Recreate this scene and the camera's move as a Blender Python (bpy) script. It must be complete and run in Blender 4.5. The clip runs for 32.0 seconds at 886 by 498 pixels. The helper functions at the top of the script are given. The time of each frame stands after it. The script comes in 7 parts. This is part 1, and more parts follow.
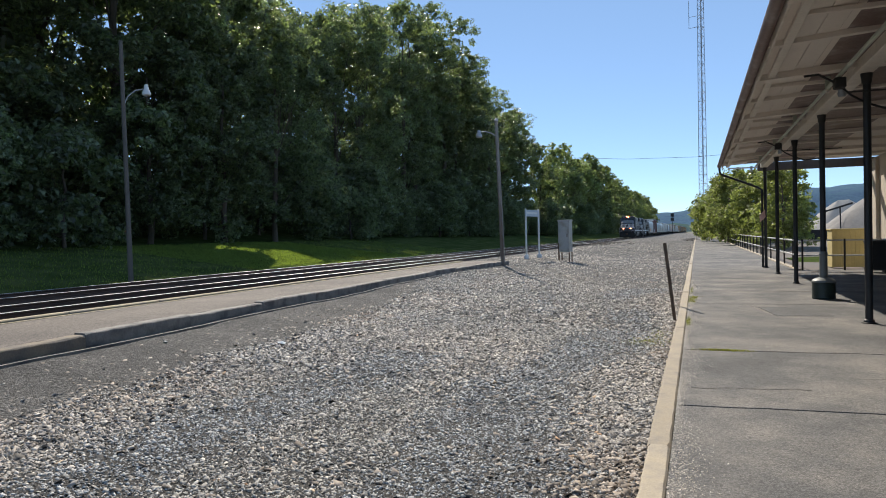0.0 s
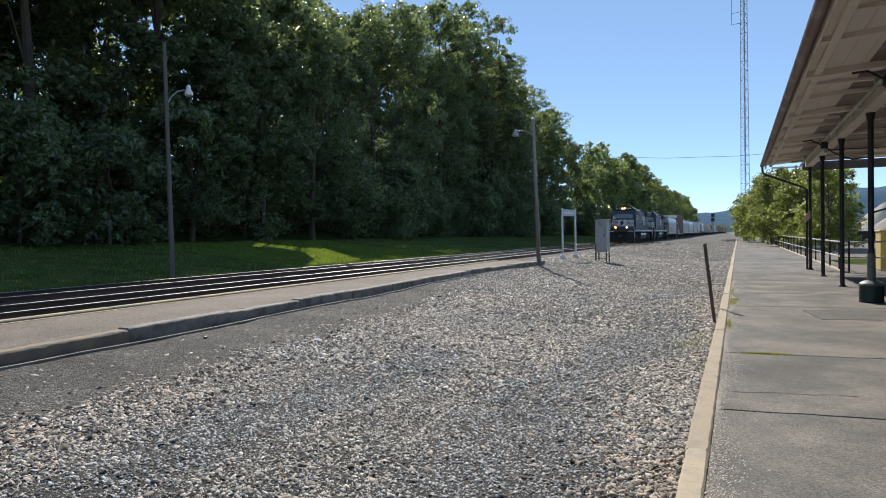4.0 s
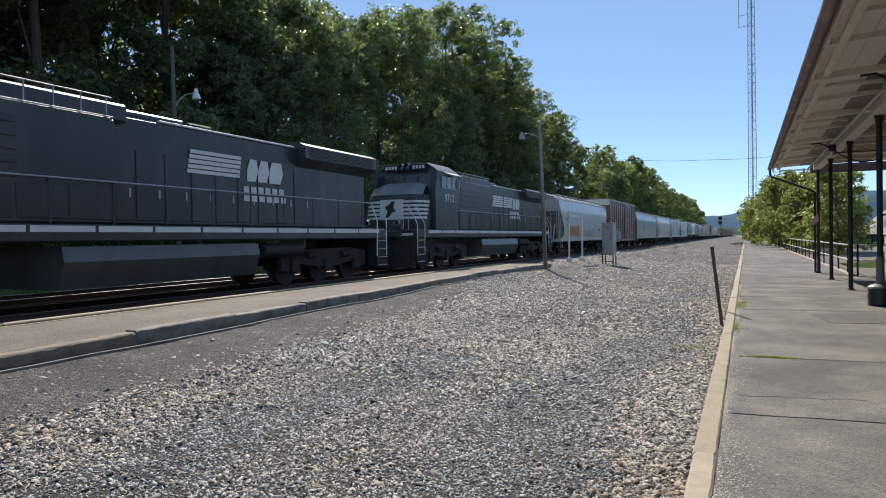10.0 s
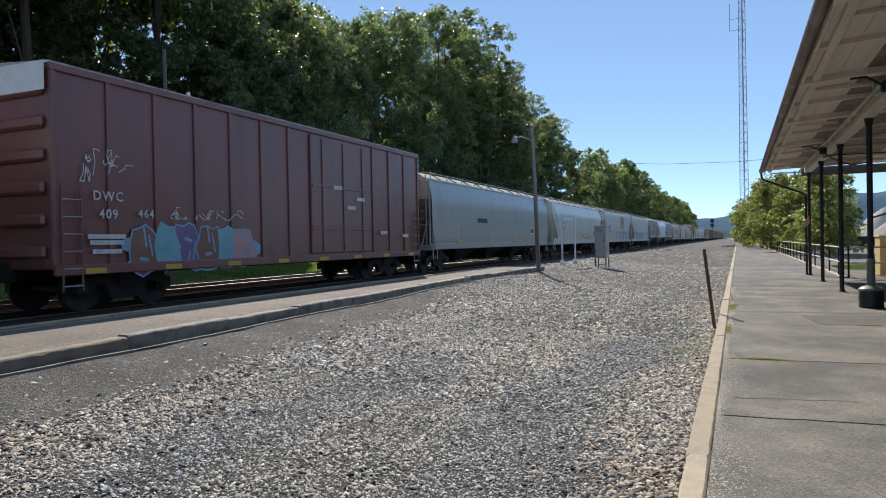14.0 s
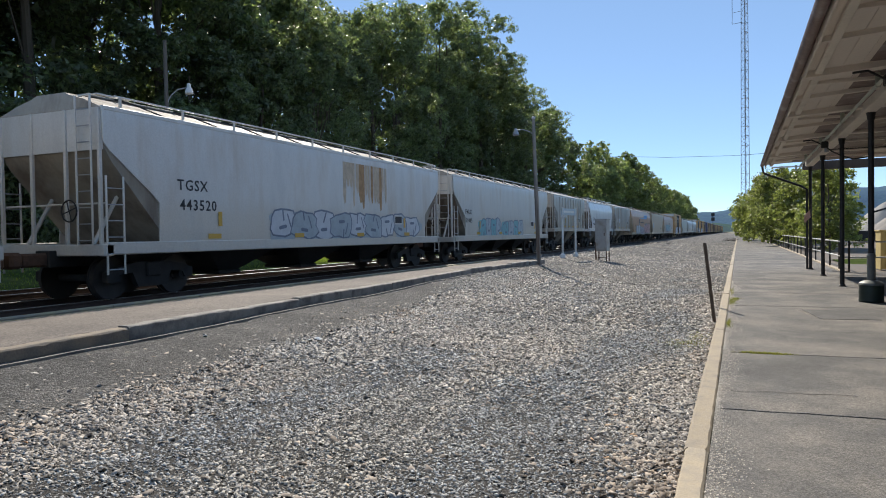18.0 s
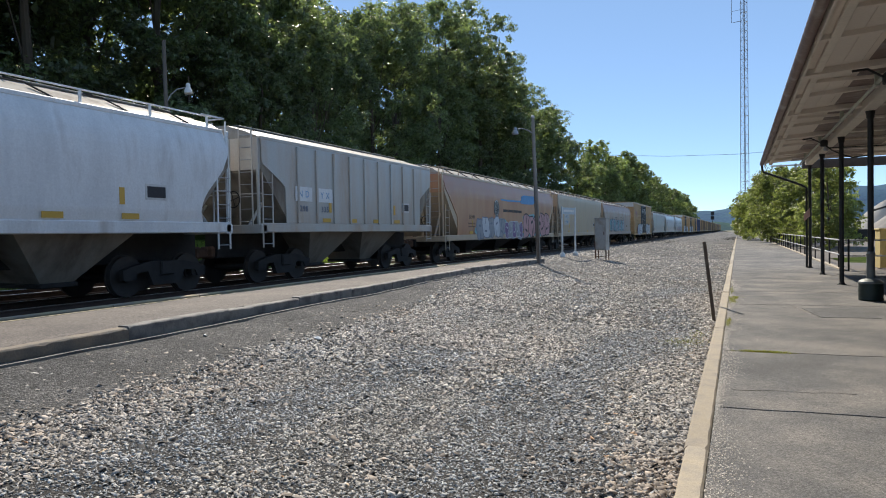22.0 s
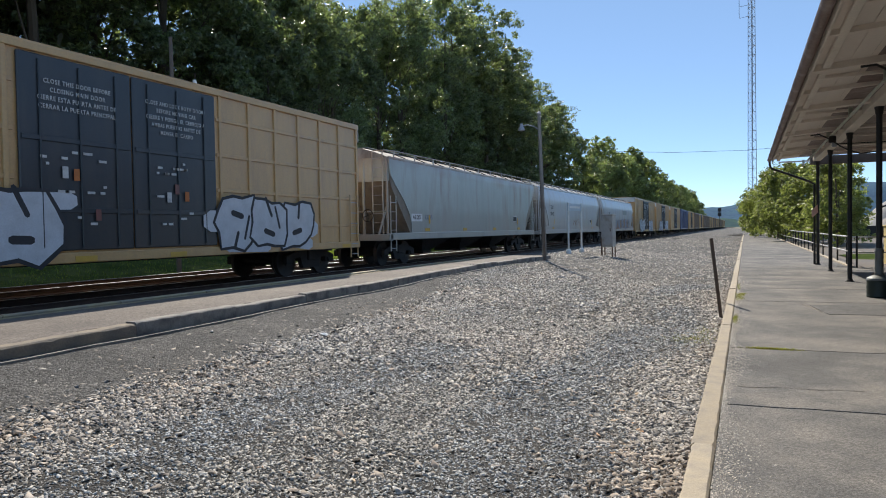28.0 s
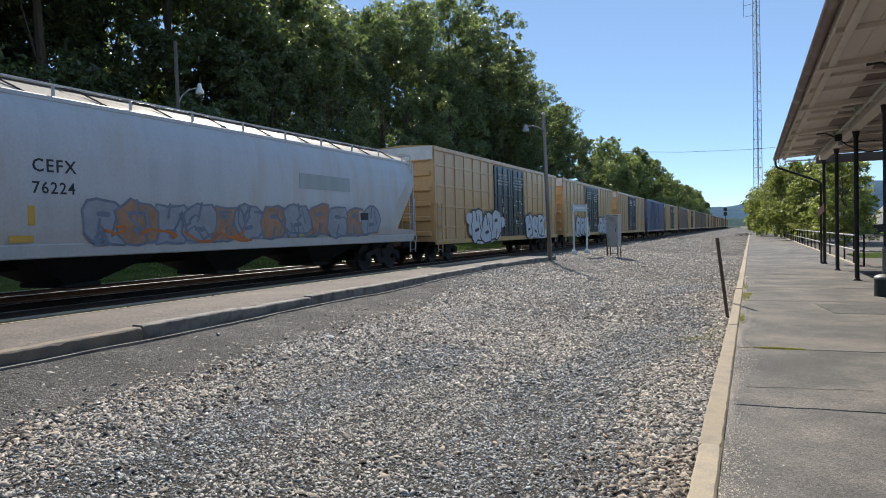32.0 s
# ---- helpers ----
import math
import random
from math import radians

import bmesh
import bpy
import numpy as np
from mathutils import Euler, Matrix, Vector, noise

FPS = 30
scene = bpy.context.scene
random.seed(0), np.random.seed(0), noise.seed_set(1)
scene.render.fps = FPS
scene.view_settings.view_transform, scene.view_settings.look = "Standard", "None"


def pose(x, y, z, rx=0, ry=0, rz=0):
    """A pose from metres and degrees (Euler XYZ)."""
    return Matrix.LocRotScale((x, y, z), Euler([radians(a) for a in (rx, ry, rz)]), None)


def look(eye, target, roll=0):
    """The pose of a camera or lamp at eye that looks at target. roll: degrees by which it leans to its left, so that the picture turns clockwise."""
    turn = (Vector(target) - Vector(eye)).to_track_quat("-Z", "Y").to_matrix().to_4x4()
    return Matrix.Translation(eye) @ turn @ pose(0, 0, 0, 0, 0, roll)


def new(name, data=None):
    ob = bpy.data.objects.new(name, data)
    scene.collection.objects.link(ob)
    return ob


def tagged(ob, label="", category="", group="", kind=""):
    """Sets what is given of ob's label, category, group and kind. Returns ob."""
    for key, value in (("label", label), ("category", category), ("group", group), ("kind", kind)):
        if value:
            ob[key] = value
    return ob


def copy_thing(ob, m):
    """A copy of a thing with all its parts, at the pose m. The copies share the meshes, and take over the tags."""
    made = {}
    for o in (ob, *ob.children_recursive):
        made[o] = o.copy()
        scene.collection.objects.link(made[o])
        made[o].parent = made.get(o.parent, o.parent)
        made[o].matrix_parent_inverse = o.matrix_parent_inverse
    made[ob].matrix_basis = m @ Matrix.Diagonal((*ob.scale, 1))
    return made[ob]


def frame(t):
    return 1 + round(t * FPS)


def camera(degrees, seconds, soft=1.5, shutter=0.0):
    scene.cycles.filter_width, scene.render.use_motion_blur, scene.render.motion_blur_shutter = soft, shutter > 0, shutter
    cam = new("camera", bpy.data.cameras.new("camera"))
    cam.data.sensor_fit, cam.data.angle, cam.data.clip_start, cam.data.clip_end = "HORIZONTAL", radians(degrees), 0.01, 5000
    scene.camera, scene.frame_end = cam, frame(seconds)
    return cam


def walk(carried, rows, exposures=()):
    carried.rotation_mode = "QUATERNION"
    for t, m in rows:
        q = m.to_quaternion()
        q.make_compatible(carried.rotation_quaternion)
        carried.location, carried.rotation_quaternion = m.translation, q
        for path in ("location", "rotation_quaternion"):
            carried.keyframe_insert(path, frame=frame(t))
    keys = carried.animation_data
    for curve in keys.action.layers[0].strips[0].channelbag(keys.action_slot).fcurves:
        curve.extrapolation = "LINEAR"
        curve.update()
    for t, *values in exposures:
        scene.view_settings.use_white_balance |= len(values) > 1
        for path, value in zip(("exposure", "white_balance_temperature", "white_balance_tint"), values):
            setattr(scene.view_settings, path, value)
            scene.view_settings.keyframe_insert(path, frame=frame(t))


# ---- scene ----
# Camera: hand-held on the station platform, turning a little.
cam = camera(66.0, 32.0, soft=1.0)
EYE = Vector((0.0, 0.0, 1.5))
# seconds, turn to the left of +y, tilt up, lean
PATH = [
    (0, 20.428, -1.082, -1.30),
    (0.5, 20.638, -0.924, -0.83),
    (1, 21.002, -0.894, -1.04),
    (1.5, 21.206, -0.931, -0.93),
    (2, 22.265, -1.259, -0.80),
    (2.5, 22.711, -1.279, -0.98),
    (3, 23.017, -1.290, -1.17),
    (3.5, 23.258, -1.155, -1.08),
    (5.5, 23.616, -1.048, -0.89),
    (6, 23.553, -0.999, -1.04),
    (6.5, 23.539, -0.942, -0.86),
    (7, 24.094, -0.867, -1.11),
    (7.5, 24.413, -1.015, -1.10),
    (8, 24.357, -1.011, -1.21),
    (8.5, 24.303, -0.956, -1.06),
    (9, 24.234, -0.951, -1.02),
    (9.5, 24.073, -0.908, -0.97),
    (10, 23.940, -0.836, -0.94),
    (10.5, 23.813, -0.750, -0.82),
    (11, 23.730, -0.586, -0.65),
    (11.5, 23.614, -0.428, -0.71),
    (12, 23.483, -0.335, -0.82),
    (12.5, 23.356, -0.304, -0.95),
    (13, 23.408, -0.344, -0.86),
    (13.5, 23.383, -0.425, -0.96),
    (14, 23.367, -0.565, -1.10),
    (14.5, 23.355, -0.620, -1.08),
    (16.5, 23.288, -0.843, -0.92),
    (17, 23.304, -1.049, -0.89),
    (17.5, 23.343, -1.176, -0.91),
    (18, 23.414, -1.192, -0.84),
    (18.5, 23.524, -1.209, -0.85),
    (19, 23.496, -1.216, -0.99),
    (19.5, 23.348, -1.231, -1.12),
    (20, 23.216, -1.234, -1.11),
    (20.5, 23.189, -1.217, -1.05),
    (21, 23.258, -1.181, -1.06),
    (21.5, 23.285, -1.181, -1.07),
    (22, 23.388, -1.256, -0.95),
    (22.5, 23.518, -1.356, -1.02),
    (23, 23.526, -1.376, -1.14),
    (23.5, 23.621, -1.416, -1.13),
    (24, 23.621, -1.425, -0.97),
    (24.5, 23.596, -1.389, -1.09),
    (25, 23.601, -1.347, -1.11),
    (25.5, 23.666, -1.425, -1.15),
    (27.5, 23.870, -1.472, -0.94),
    (28, 23.898, -1.538, -0.95),
    (28.5, 24.006, -1.529, -0.92),
    (29, 24.008, -1.554, -0.83),
    (29.5, 24.070, -1.638, -0.97),
    (30, 24.138, -1.724, -1.15),
    (30.5, 24.207, -1.748, -1.14),
    (31, 24.254, -1.715, -0.97),
    (31.5, 24.340, -1.521, -1.09),
    (32, 24.331, -1.406, -1.33),
]


def aim(yaw, pitch, roll):
    a, b = radians(yaw), radians(pitch)
    return look(EYE, EYE + Vector((-math.sin(a) * math.cos(b), math.cos(a) * math.cos(b), math.sin(b))), roll)


walk(cam, [(t, aim(a, b, c)) for t, a, b, c in PATH], [(0, 0.7), (32, 0.7)])

# ---- light ----
SUN_TO = Vector((-0.55, 1.05, 1.0)).normalized()
world = bpy.data.worlds.new("world")
scene.world = world
world.use_nodes = True
sky = world.node_tree.nodes.new("ShaderNodeTexSky")
sky.sky_type, sky.sun_disc = "NISHITA", False
sky.sun_elevation = math.asin(SUN_TO.z)
sky.sun_rotation = math.atan2(SUN_TO.x, SUN_TO.y)
sky.air_density, sky.dust_density, sky.ozone_density = 0.72, 0.0, 1.6
sky.altitude = 2200.0
back = world.node_tree.nodes["Background"]
back.inputs["Strength"].default_value = 0.104
haze = world.node_tree.nodes.new("ShaderNodeMix")
haze.data_type = "RGBA"
haze.inputs["Factor"].default_value = 0.45
haze.inputs[7].default_value = (2.15, 3.15, 4.75, 1)
world.node_tree.links.new(sky.outputs["Color"], haze.inputs[6])
clean = world.node_tree.nodes.new("ShaderNodeMix")
clean.data_type, clean.blend_type = "RGBA", "MULTIPLY"
clean.inputs["Factor"].default_value = 1.0
clean.inputs[7].default_value = (0.97, 1.035, 1.05, 1)
world.node_tree.links.new(haze.outputs[2], clean.inputs[6])
world.node_tree.links.new(clean.outputs[2], back.inputs["Color"])
sun = new("sun", bpy.data.lights.new("sun", "SUN"))
sun.data.energy, sun.data.angle, sun.data.color = 3.8, radians(0.55), (1.0, 0.915, 0.79)
sun.matrix_world = look(SUN_TO * 100, (0, 0, 0))

# ---- materials ----


def material(name, color, rough=0.7, metal=0.0, var=0.2, scale=1.2, fine=30.0, bump=0.15, stretch=(1, 1, 1), second=None, amount=0.5, edge=0.08, clear=0.0, randoms=0.0, islands=0.0, thin=0.0):
    """Principled paint with stains at two scales; second is the stain's colour, stretch squeezes the stains along an axis."""
    m = bpy.data.materials.new(name)
    m.use_nodes = True
    nt = m.node_tree
    n, ln = nt.nodes, nt.links
    bsdf = n["Principled BSDF"]
    bsdf.inputs["Roughness"].default_value, bsdf.inputs["Metallic"].default_value = rough, metal
    bsdf.inputs["Coat Weight"].default_value = clear
    co = n.new("ShaderNodeTexCoord")
    info = n.new("ShaderNodeObjectInfo")
    shift = n.new("ShaderNodeMath")
    shift.operation, shift.inputs[1].default_value = "MULTIPLY", 37.0
    ln.new(info.outputs["Random"], shift.inputs[0])
    mp = n.new("ShaderNodeMapping")
    mp.inputs["Scale"].default_value = stretch
    ln.new(co.outputs["Object"], mp.inputs["Vector"])

    def noisy(sc, detail, vec):
        t = n.new("ShaderNodeTexNoise")
        t.noise_dimensions = "4D"
        t.inputs["Scale"].default_value, t.inputs["Detail"].default_value = sc, detail
        t.inputs["Roughness"].default_value = 0.62
        ln.new(vec, t.inputs["Vector"])
        ln.new(shift.outputs[0], t.inputs["W"])
        return t.outputs["Fac"]

    big, small = noisy(scale, 6, mp.outputs["Vector"]), noisy(fine, 4, co.outputs["Object"])

    def ramp(src, lo, hi, a, b):
        r = n.new("ShaderNodeMapRange")
        r.inputs["From Min"].default_value, r.inputs["From Max"].default_value = lo, hi
        r.inputs["To Min"].default_value, r.inputs["To Max"].default_value = a, b
        ln.new(src, r.inputs["Value"])
        return r.outputs["Result"]

    def mixed(fac, a, b, mode="MIX"):
        x = n.new("ShaderNodeMix")
        x.data_type, x.blend_type = "RGBA", mode
        for sock, v in ((x.inputs["Factor"], fac), (x.inputs[6], a), (x.inputs[7], b)):
            if isinstance(v, (int, float, tuple)):
                sock.default_value = v
            else:
                ln.new(v, sock)
        return x.outputs[2]

    base = (*color, 1)
    if second:
        base = mixed(ramp(big, 0.5 - edge + (0.5 - amount) * 0.4, 0.5 + edge + (0.5 - amount) * 0.4, 0, 1), base, (*second, 1))
    v1 = ramp(big, 0.3, 0.7, 1 - var, 1 + var)
    v2 = ramp(small, 0.3, 0.7, 1 - 0.6 * var, 1 + 0.6 * var)
    mul = n.new("ShaderNodeMath")
    mul.operation = "MULTIPLY"
    ln.new(v1, mul.inputs[0])
    ln.new(v2, mul.inputs[1])
    value = mul.outputs[0]
    for source, much in ((info.outputs["Random"], randoms), (None, islands)):
        if much:
            if source is None:
                source = n.new("ShaderNodeNewGeometry").outputs["Random Per Island"]
            again = n.new("ShaderNodeMath")
            again.operation = "MULTIPLY"
            ln.new(value, again.inputs[0])
            ln.new(ramp(source, 0, 1, 1 - much, 1 + much), again.inputs[1])
            value = again.outputs[0]
    hsv = n.new("ShaderNodeHueSaturation")
    ln.new(value, hsv.inputs["Value"])
    if isinstance(base, tuple):
        hsv.inputs["Color"].default_value = base
    else:
        ln.new(base, hsv.inputs["Color"])
    ln.new(hsv.outputs["Color"], bsdf.inputs["Base Color"])
    rr = ramp(small, 0.3, 0.7, max(rough - 0.12, 0.02), min(rough + 0.12, 1))
    ln.new(rr, bsdf.inputs["Roughness"])
    if bump:
        b = n.new("ShaderNodeBump")
        b.inputs["Strength"].default_value, b.inputs["Distance"].default_value = bump, 0.02
        ln.new(small, b.inputs["Height"])
        ln.new(b.outputs["Normal"], bsdf.inputs["Normal"])
    if thin:
        tr = n.new("ShaderNodeBsdfTranslucent")
        tint = mixed(1.0, hsv.outputs["Color"], (2.0, 2.1, 0.95, 1), "MULTIPLY")
        ln.new(tint, tr.inputs["Color"])
        add = n.new("ShaderNodeMixShader")
        add.inputs[0].default_value = thin
        ln.new(bsdf.outputs[0], add.inputs[1])
        ln.new(tr.outputs[0], add.inputs[2])
        ln.new(add.outputs[0], n["Material Output"].inputs["Surface"])
    return m


def cells(m, scale, much, bump, second=90.0, crevice=0.3):
    """Lays stone-like cells over a material: colour and relief change from stone to stone, and the crevices' shade is
    painted in.
    """
    nt = m.node_tree
    n, ln = nt.nodes, nt.links
    bsdf = n["Principled BSDF"]
    hsv = bsdf.inputs["Base Color"].links[0].from_node
    co = n.new("ShaderNodeTexCoord")
    value = hsv.inputs["Value"].links[0].from_socket
    height = None
    for sc, amount in ((scale, much), (second, much * 0.7)):
        v = n.new("ShaderNodeTexVoronoi")
        v.inputs["Scale"].default_value = sc
        ln.new(co.outputs["Object"], v.inputs["Vector"])
        bw = n.new("ShaderNodeSeparateColor")
        ln.new(v.outputs["Color"], bw.inputs[0])
        r = n.new("ShaderNodeMapRange")
        r.inputs["To Min"].default_value, r.inputs["To Max"].default_value = 1 - amount, 1 + amount
        ln.new(bw.outputs[0], r.inputs["Value"])
        k = n.new("ShaderNodeMath")
        k.operation = "MULTIPLY"
        ln.new(value, k.inputs[0])
        ln.new(r.outputs["Result"], k.inputs[1])
        value = k.outputs[0]
        # painted crevice shade: colour darkens away from each cell's middle
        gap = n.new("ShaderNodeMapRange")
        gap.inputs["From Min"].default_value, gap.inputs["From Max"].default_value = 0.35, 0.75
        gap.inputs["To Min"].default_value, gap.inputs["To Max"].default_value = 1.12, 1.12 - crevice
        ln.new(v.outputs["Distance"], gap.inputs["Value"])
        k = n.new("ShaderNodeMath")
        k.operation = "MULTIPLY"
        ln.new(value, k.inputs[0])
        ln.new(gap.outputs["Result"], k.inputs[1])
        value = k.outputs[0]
        b = n.new("ShaderNodeBump")
        b.invert = True
        b.inputs["Strength"].default_value, b.inputs["Distance"].default_value = bump, 0.6 / sc
        ln.new(v.outputs["Distance"], b.inputs["Height"])
        if height is not None:
            ln.new(height, b.inputs["Normal"])
        height = b.outputs["Normal"]
    ln.new(value, hsv.inputs["Value"])
    ln.new(height, bsdf.inputs["Normal"])
    return m


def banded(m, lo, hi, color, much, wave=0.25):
    """Mixes in another colour where the thing's height passes from lo to hi, with a ragged edge."""
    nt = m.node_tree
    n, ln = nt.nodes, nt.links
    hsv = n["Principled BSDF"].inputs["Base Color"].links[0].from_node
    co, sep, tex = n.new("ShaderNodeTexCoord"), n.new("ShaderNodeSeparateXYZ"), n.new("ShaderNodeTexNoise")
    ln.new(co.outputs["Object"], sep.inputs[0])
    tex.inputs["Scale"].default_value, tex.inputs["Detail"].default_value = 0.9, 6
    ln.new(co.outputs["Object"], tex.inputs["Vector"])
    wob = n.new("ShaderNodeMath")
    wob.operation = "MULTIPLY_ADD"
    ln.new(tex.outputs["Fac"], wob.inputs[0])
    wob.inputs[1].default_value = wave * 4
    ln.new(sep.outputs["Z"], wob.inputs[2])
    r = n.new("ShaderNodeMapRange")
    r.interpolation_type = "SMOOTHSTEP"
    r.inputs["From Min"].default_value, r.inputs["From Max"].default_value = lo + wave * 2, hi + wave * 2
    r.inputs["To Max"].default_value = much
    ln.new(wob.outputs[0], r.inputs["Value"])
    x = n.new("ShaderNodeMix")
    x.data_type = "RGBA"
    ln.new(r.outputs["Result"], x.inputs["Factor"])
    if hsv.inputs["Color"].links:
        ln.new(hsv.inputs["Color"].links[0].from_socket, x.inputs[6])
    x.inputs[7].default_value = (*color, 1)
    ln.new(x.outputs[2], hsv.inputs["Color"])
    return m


def glowing(name, color, strength):
    m = bpy.data.materials.new(name)
    m.use_nodes = True
    b = m.node_tree.nodes["Principled BSDF"]
    b.inputs["Base Color"].default_value = (*color, 1)
    b.inputs["Emission Color"].default_value = (*color, 1)
    b.inputs["Emission Strength"].default_value = strength
    return m


def glassy(name, color, rough=0.05):
    m = bpy.data.materials.new(name)
    m.use_nodes = True
    b = m.node_tree.nodes["Principled BSDF"]
    b.inputs["Base Color"].default_value = (*color, 1)
    b.inputs["Roughness"].default_value, b.inputs["Specular IOR Level"].default_value = rough, 0.8
    return m


M_ASPHALT = material("worn_asphalt", (0.118, 0.115, 0.112), 0.88, var=0.36, scale=0.8, fine=60, bump=0.35, second=(0.165, 0.152, 0.136), amount=0.42, edge=0.09, randoms=0.1)
M_PATCH = material("asphalt_repair", (0.098, 0.096, 0.095), 0.9, var=0.3, scale=2.2, fine=60, bump=0.35)
M_ISLAND = material("island_asphalt", (0.128, 0.107, 0.092), 0.88, var=0.2, scale=0.7, fine=70, bump=0.3, second=(0.155, 0.13, 0.108), amount=0.45, edge=0.15)
M_KERB = material("weathered_concrete", (0.45, 0.375, 0.27), 0.85, var=0.24, scale=4, fine=60, bump=0.3, second=(0.25, 0.22, 0.18), amount=0.42, edge=0.12, randoms=0.12)
M_OLDKERB = material("worn_tan_kerb", (0.31, 0.25, 0.18), 0.9, var=0.3, scale=3, fine=50, bump=0.5, second=(0.14, 0.12, 0.10), amount=0.45, edge=0.12)
M_STONEKERB = material("grey_kerb_stone", (0.30, 0.28, 0.25), 0.85, var=0.3, scale=2.6, fine=40, bump=0.5, second=(0.11, 0.10, 0.095), amount=0.46, randoms=0.12)
M_YELLOW_EDGE = material("faded_edge_paint", (0.42, 0.34, 0.20), 0.8, var=0.2, scale=3, fine=50, bump=0.2, second=(0.25, 0.21, 0.16), amount=0.45)
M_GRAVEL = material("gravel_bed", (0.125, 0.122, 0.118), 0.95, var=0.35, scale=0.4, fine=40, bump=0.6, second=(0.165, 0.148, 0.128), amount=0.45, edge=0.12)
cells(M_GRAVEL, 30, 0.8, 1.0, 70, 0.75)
# base colour kept very dark to paint the shade between loose stones
M_GRAVEL_NEAR = material("gap_shade_bed", (0.05, 0.048, 0.046), 0.95, var=0.35, scale=0.5, fine=40, bump=0.6, second=(0.07, 0.062, 0.055), amount=0.45, edge=0.12)
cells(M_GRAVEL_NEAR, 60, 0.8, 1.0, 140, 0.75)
M_STONE = material("loose_stones", (0.46, 0.43, 0.385), 0.9, var=0.18, scale=0.4, fine=60, bump=0.2, second=(0.43, 0.385, 0.335), amount=0.42, edge=0.12, islands=0.5)
M_STONE_BLUE = material("blue_grey_stones", (0.37, 0.37, 0.362), 0.85, var=0.15, scale=0.5, fine=60, bump=0.2, islands=0.5)
M_CINDER = material("dark_cinder", (0.088, 0.086, 0.084), 0.95, var=0.3, scale=0.8, fine=45, bump=0.7, second=(0.125, 0.118, 0.11), amount=0.4, edge=0.15)
cells(M_CINDER, 55, 0.85, 1.0, 120, 0.7)
M_BALLAST = material("dark_ballast", (0.085, 0.078, 0.072), 0.95, var=0.35, scale=0.8, fine=14, bump=1.0)
cells(M_BALLAST, 18, 0.6, 0.9, 40, 0.6)
cells(M_ASPHALT, 90, 0.32, 0.5, 200, 0.3)
cells(M_PATCH, 52, 0.36, 0.45, 120)
cells(M_ISLAND, 40, 0.3, 0.4, 100)
M_TIE = material("creosoted_timber", (0.07, 0.058, 0.048), 0.9, var=0.3, scale=2, fine=25, bump=0.4, randoms=0.25)
M_RAIL = material("rail_side_rust", (0.085, 0.055, 0.042), 0.8, 0.2, var=0.25, scale=3, fine=30)
M_RAILTOP = material("polished_rail_head", (0.70, 0.69, 0.68), 0.42, 1.0, var=0.1, scale=2, fine=60, bump=0.03)
M_GRASS = material("mown_grass", (0.062, 0.088, 0.028), 0.95, var=0.35, scale=0.8, fine=35, bump=0.6, second=(0.078, 0.094, 0.036), amount=0.45)
# much lighter than the lawn sheet, to lift the sunlit patch by colour
M_BLADES = material("grass_blades", (0.15, 0.20, 0.055), 0.8, var=0.2, scale=0.6, fine=20, bump=0.0, islands=0.4, thin=0.4)
M_EARTH = material("far_ground", (0.10, 0.105, 0.05), 0.95, var=0.35, scale=0.05, fine=4, bump=0.4, second=(0.16, 0.13, 0.09), amount=0.4, edge=0.15)
M_LEAF = material("tree_leaves", (0.125, 0.155, 0.10), 0.36, var=0.25, scale=0.2, fine=6, bump=0.0, islands=0.5, randoms=0.15, thin=0.5)
M_LEAF_LIGHT = material("sunny_leaves", (0.15, 0.17, 0.08), 0.42, var=0.25, scale=0.35, fine=6, bump=0.0, islands=0.45, randoms=0.1, thin=0.62)
for m in (M_LEAF, M_LEAF_LIGHT):
    m.node_tree.nodes["Principled BSDF"].inputs["Specular IOR Level"].default_value = 0.65
M_LEAF_FAR = material("far_leaves", (0.15, 0.18, 0.10), 0.45, var=0.35, scale=0.35, fine=6, bump=0.0, islands=0.45, randoms=0.25, thin=0.5)
for m in (M_GRASS, M_BLADES):
    m.node_tree.nodes["Principled BSDF"].inputs["Specular IOR Level"].default_value = 0.0
M_BARK = material("bark", (0.10, 0.08, 0.06), 0.95, var=0.3, scale=3, fine=20, bump=0.8, stretch=(1, 1, 0.2))
M_POLE = material("weathered_pole_wood", (0.30, 0.275, 0.245), 0.9, var=0.25, scale=4, fine=40, bump=0.4, stretch=(1, 1, 0.06), second=(0.12, 0.09, 0.07), amount=0.4)
M_LAMPPOLE = material("dark_grey_pole_wood", (0.13, 0.115, 0.10), 0.9, var=0.25, scale=4, fine=40, bump=0.4, stretch=(1, 1, 0.06))
M_WHITE = material("chalky_white_paint", (0.72, 0.72, 0.70), 0.55, var=0.08, scale=2, fine=30, bump=0.05, second=(0.5, 0.47, 0.42), amount=0.25)
M_BLACK = material("black_iron_paint", (0.022, 0.022, 0.024), 0.5, 0.0, var=0.25, scale=3, fine=40, bump=0.1)
M_DARK = material("running_gear_grime", (0.032, 0.029, 0.027), 0.75, 0.2, var=0.35, scale=3, fine=30, bump=0.3)
M_WHEEL = material("wheel_steel", (0.055, 0.047, 0.042), 0.7, 0.3, var=0.25, scale=4, fine=30)
M_RUST = material("rusted_steel", (0.12, 0.065, 0.04), 0.85, 0.2, var=0.35, scale=6, fine=50, bump=0.4)
M_SOFFIT = material("peeling_soffit_paint", (0.76, 0.69, 0.62), 0.75, var=0.08, scale=1.3, fine=25, bump=0.15, second=(0.68, 0.60, 0.53), amount=0.35, edge=0.14, stretch=(1.6, 0.35, 1))
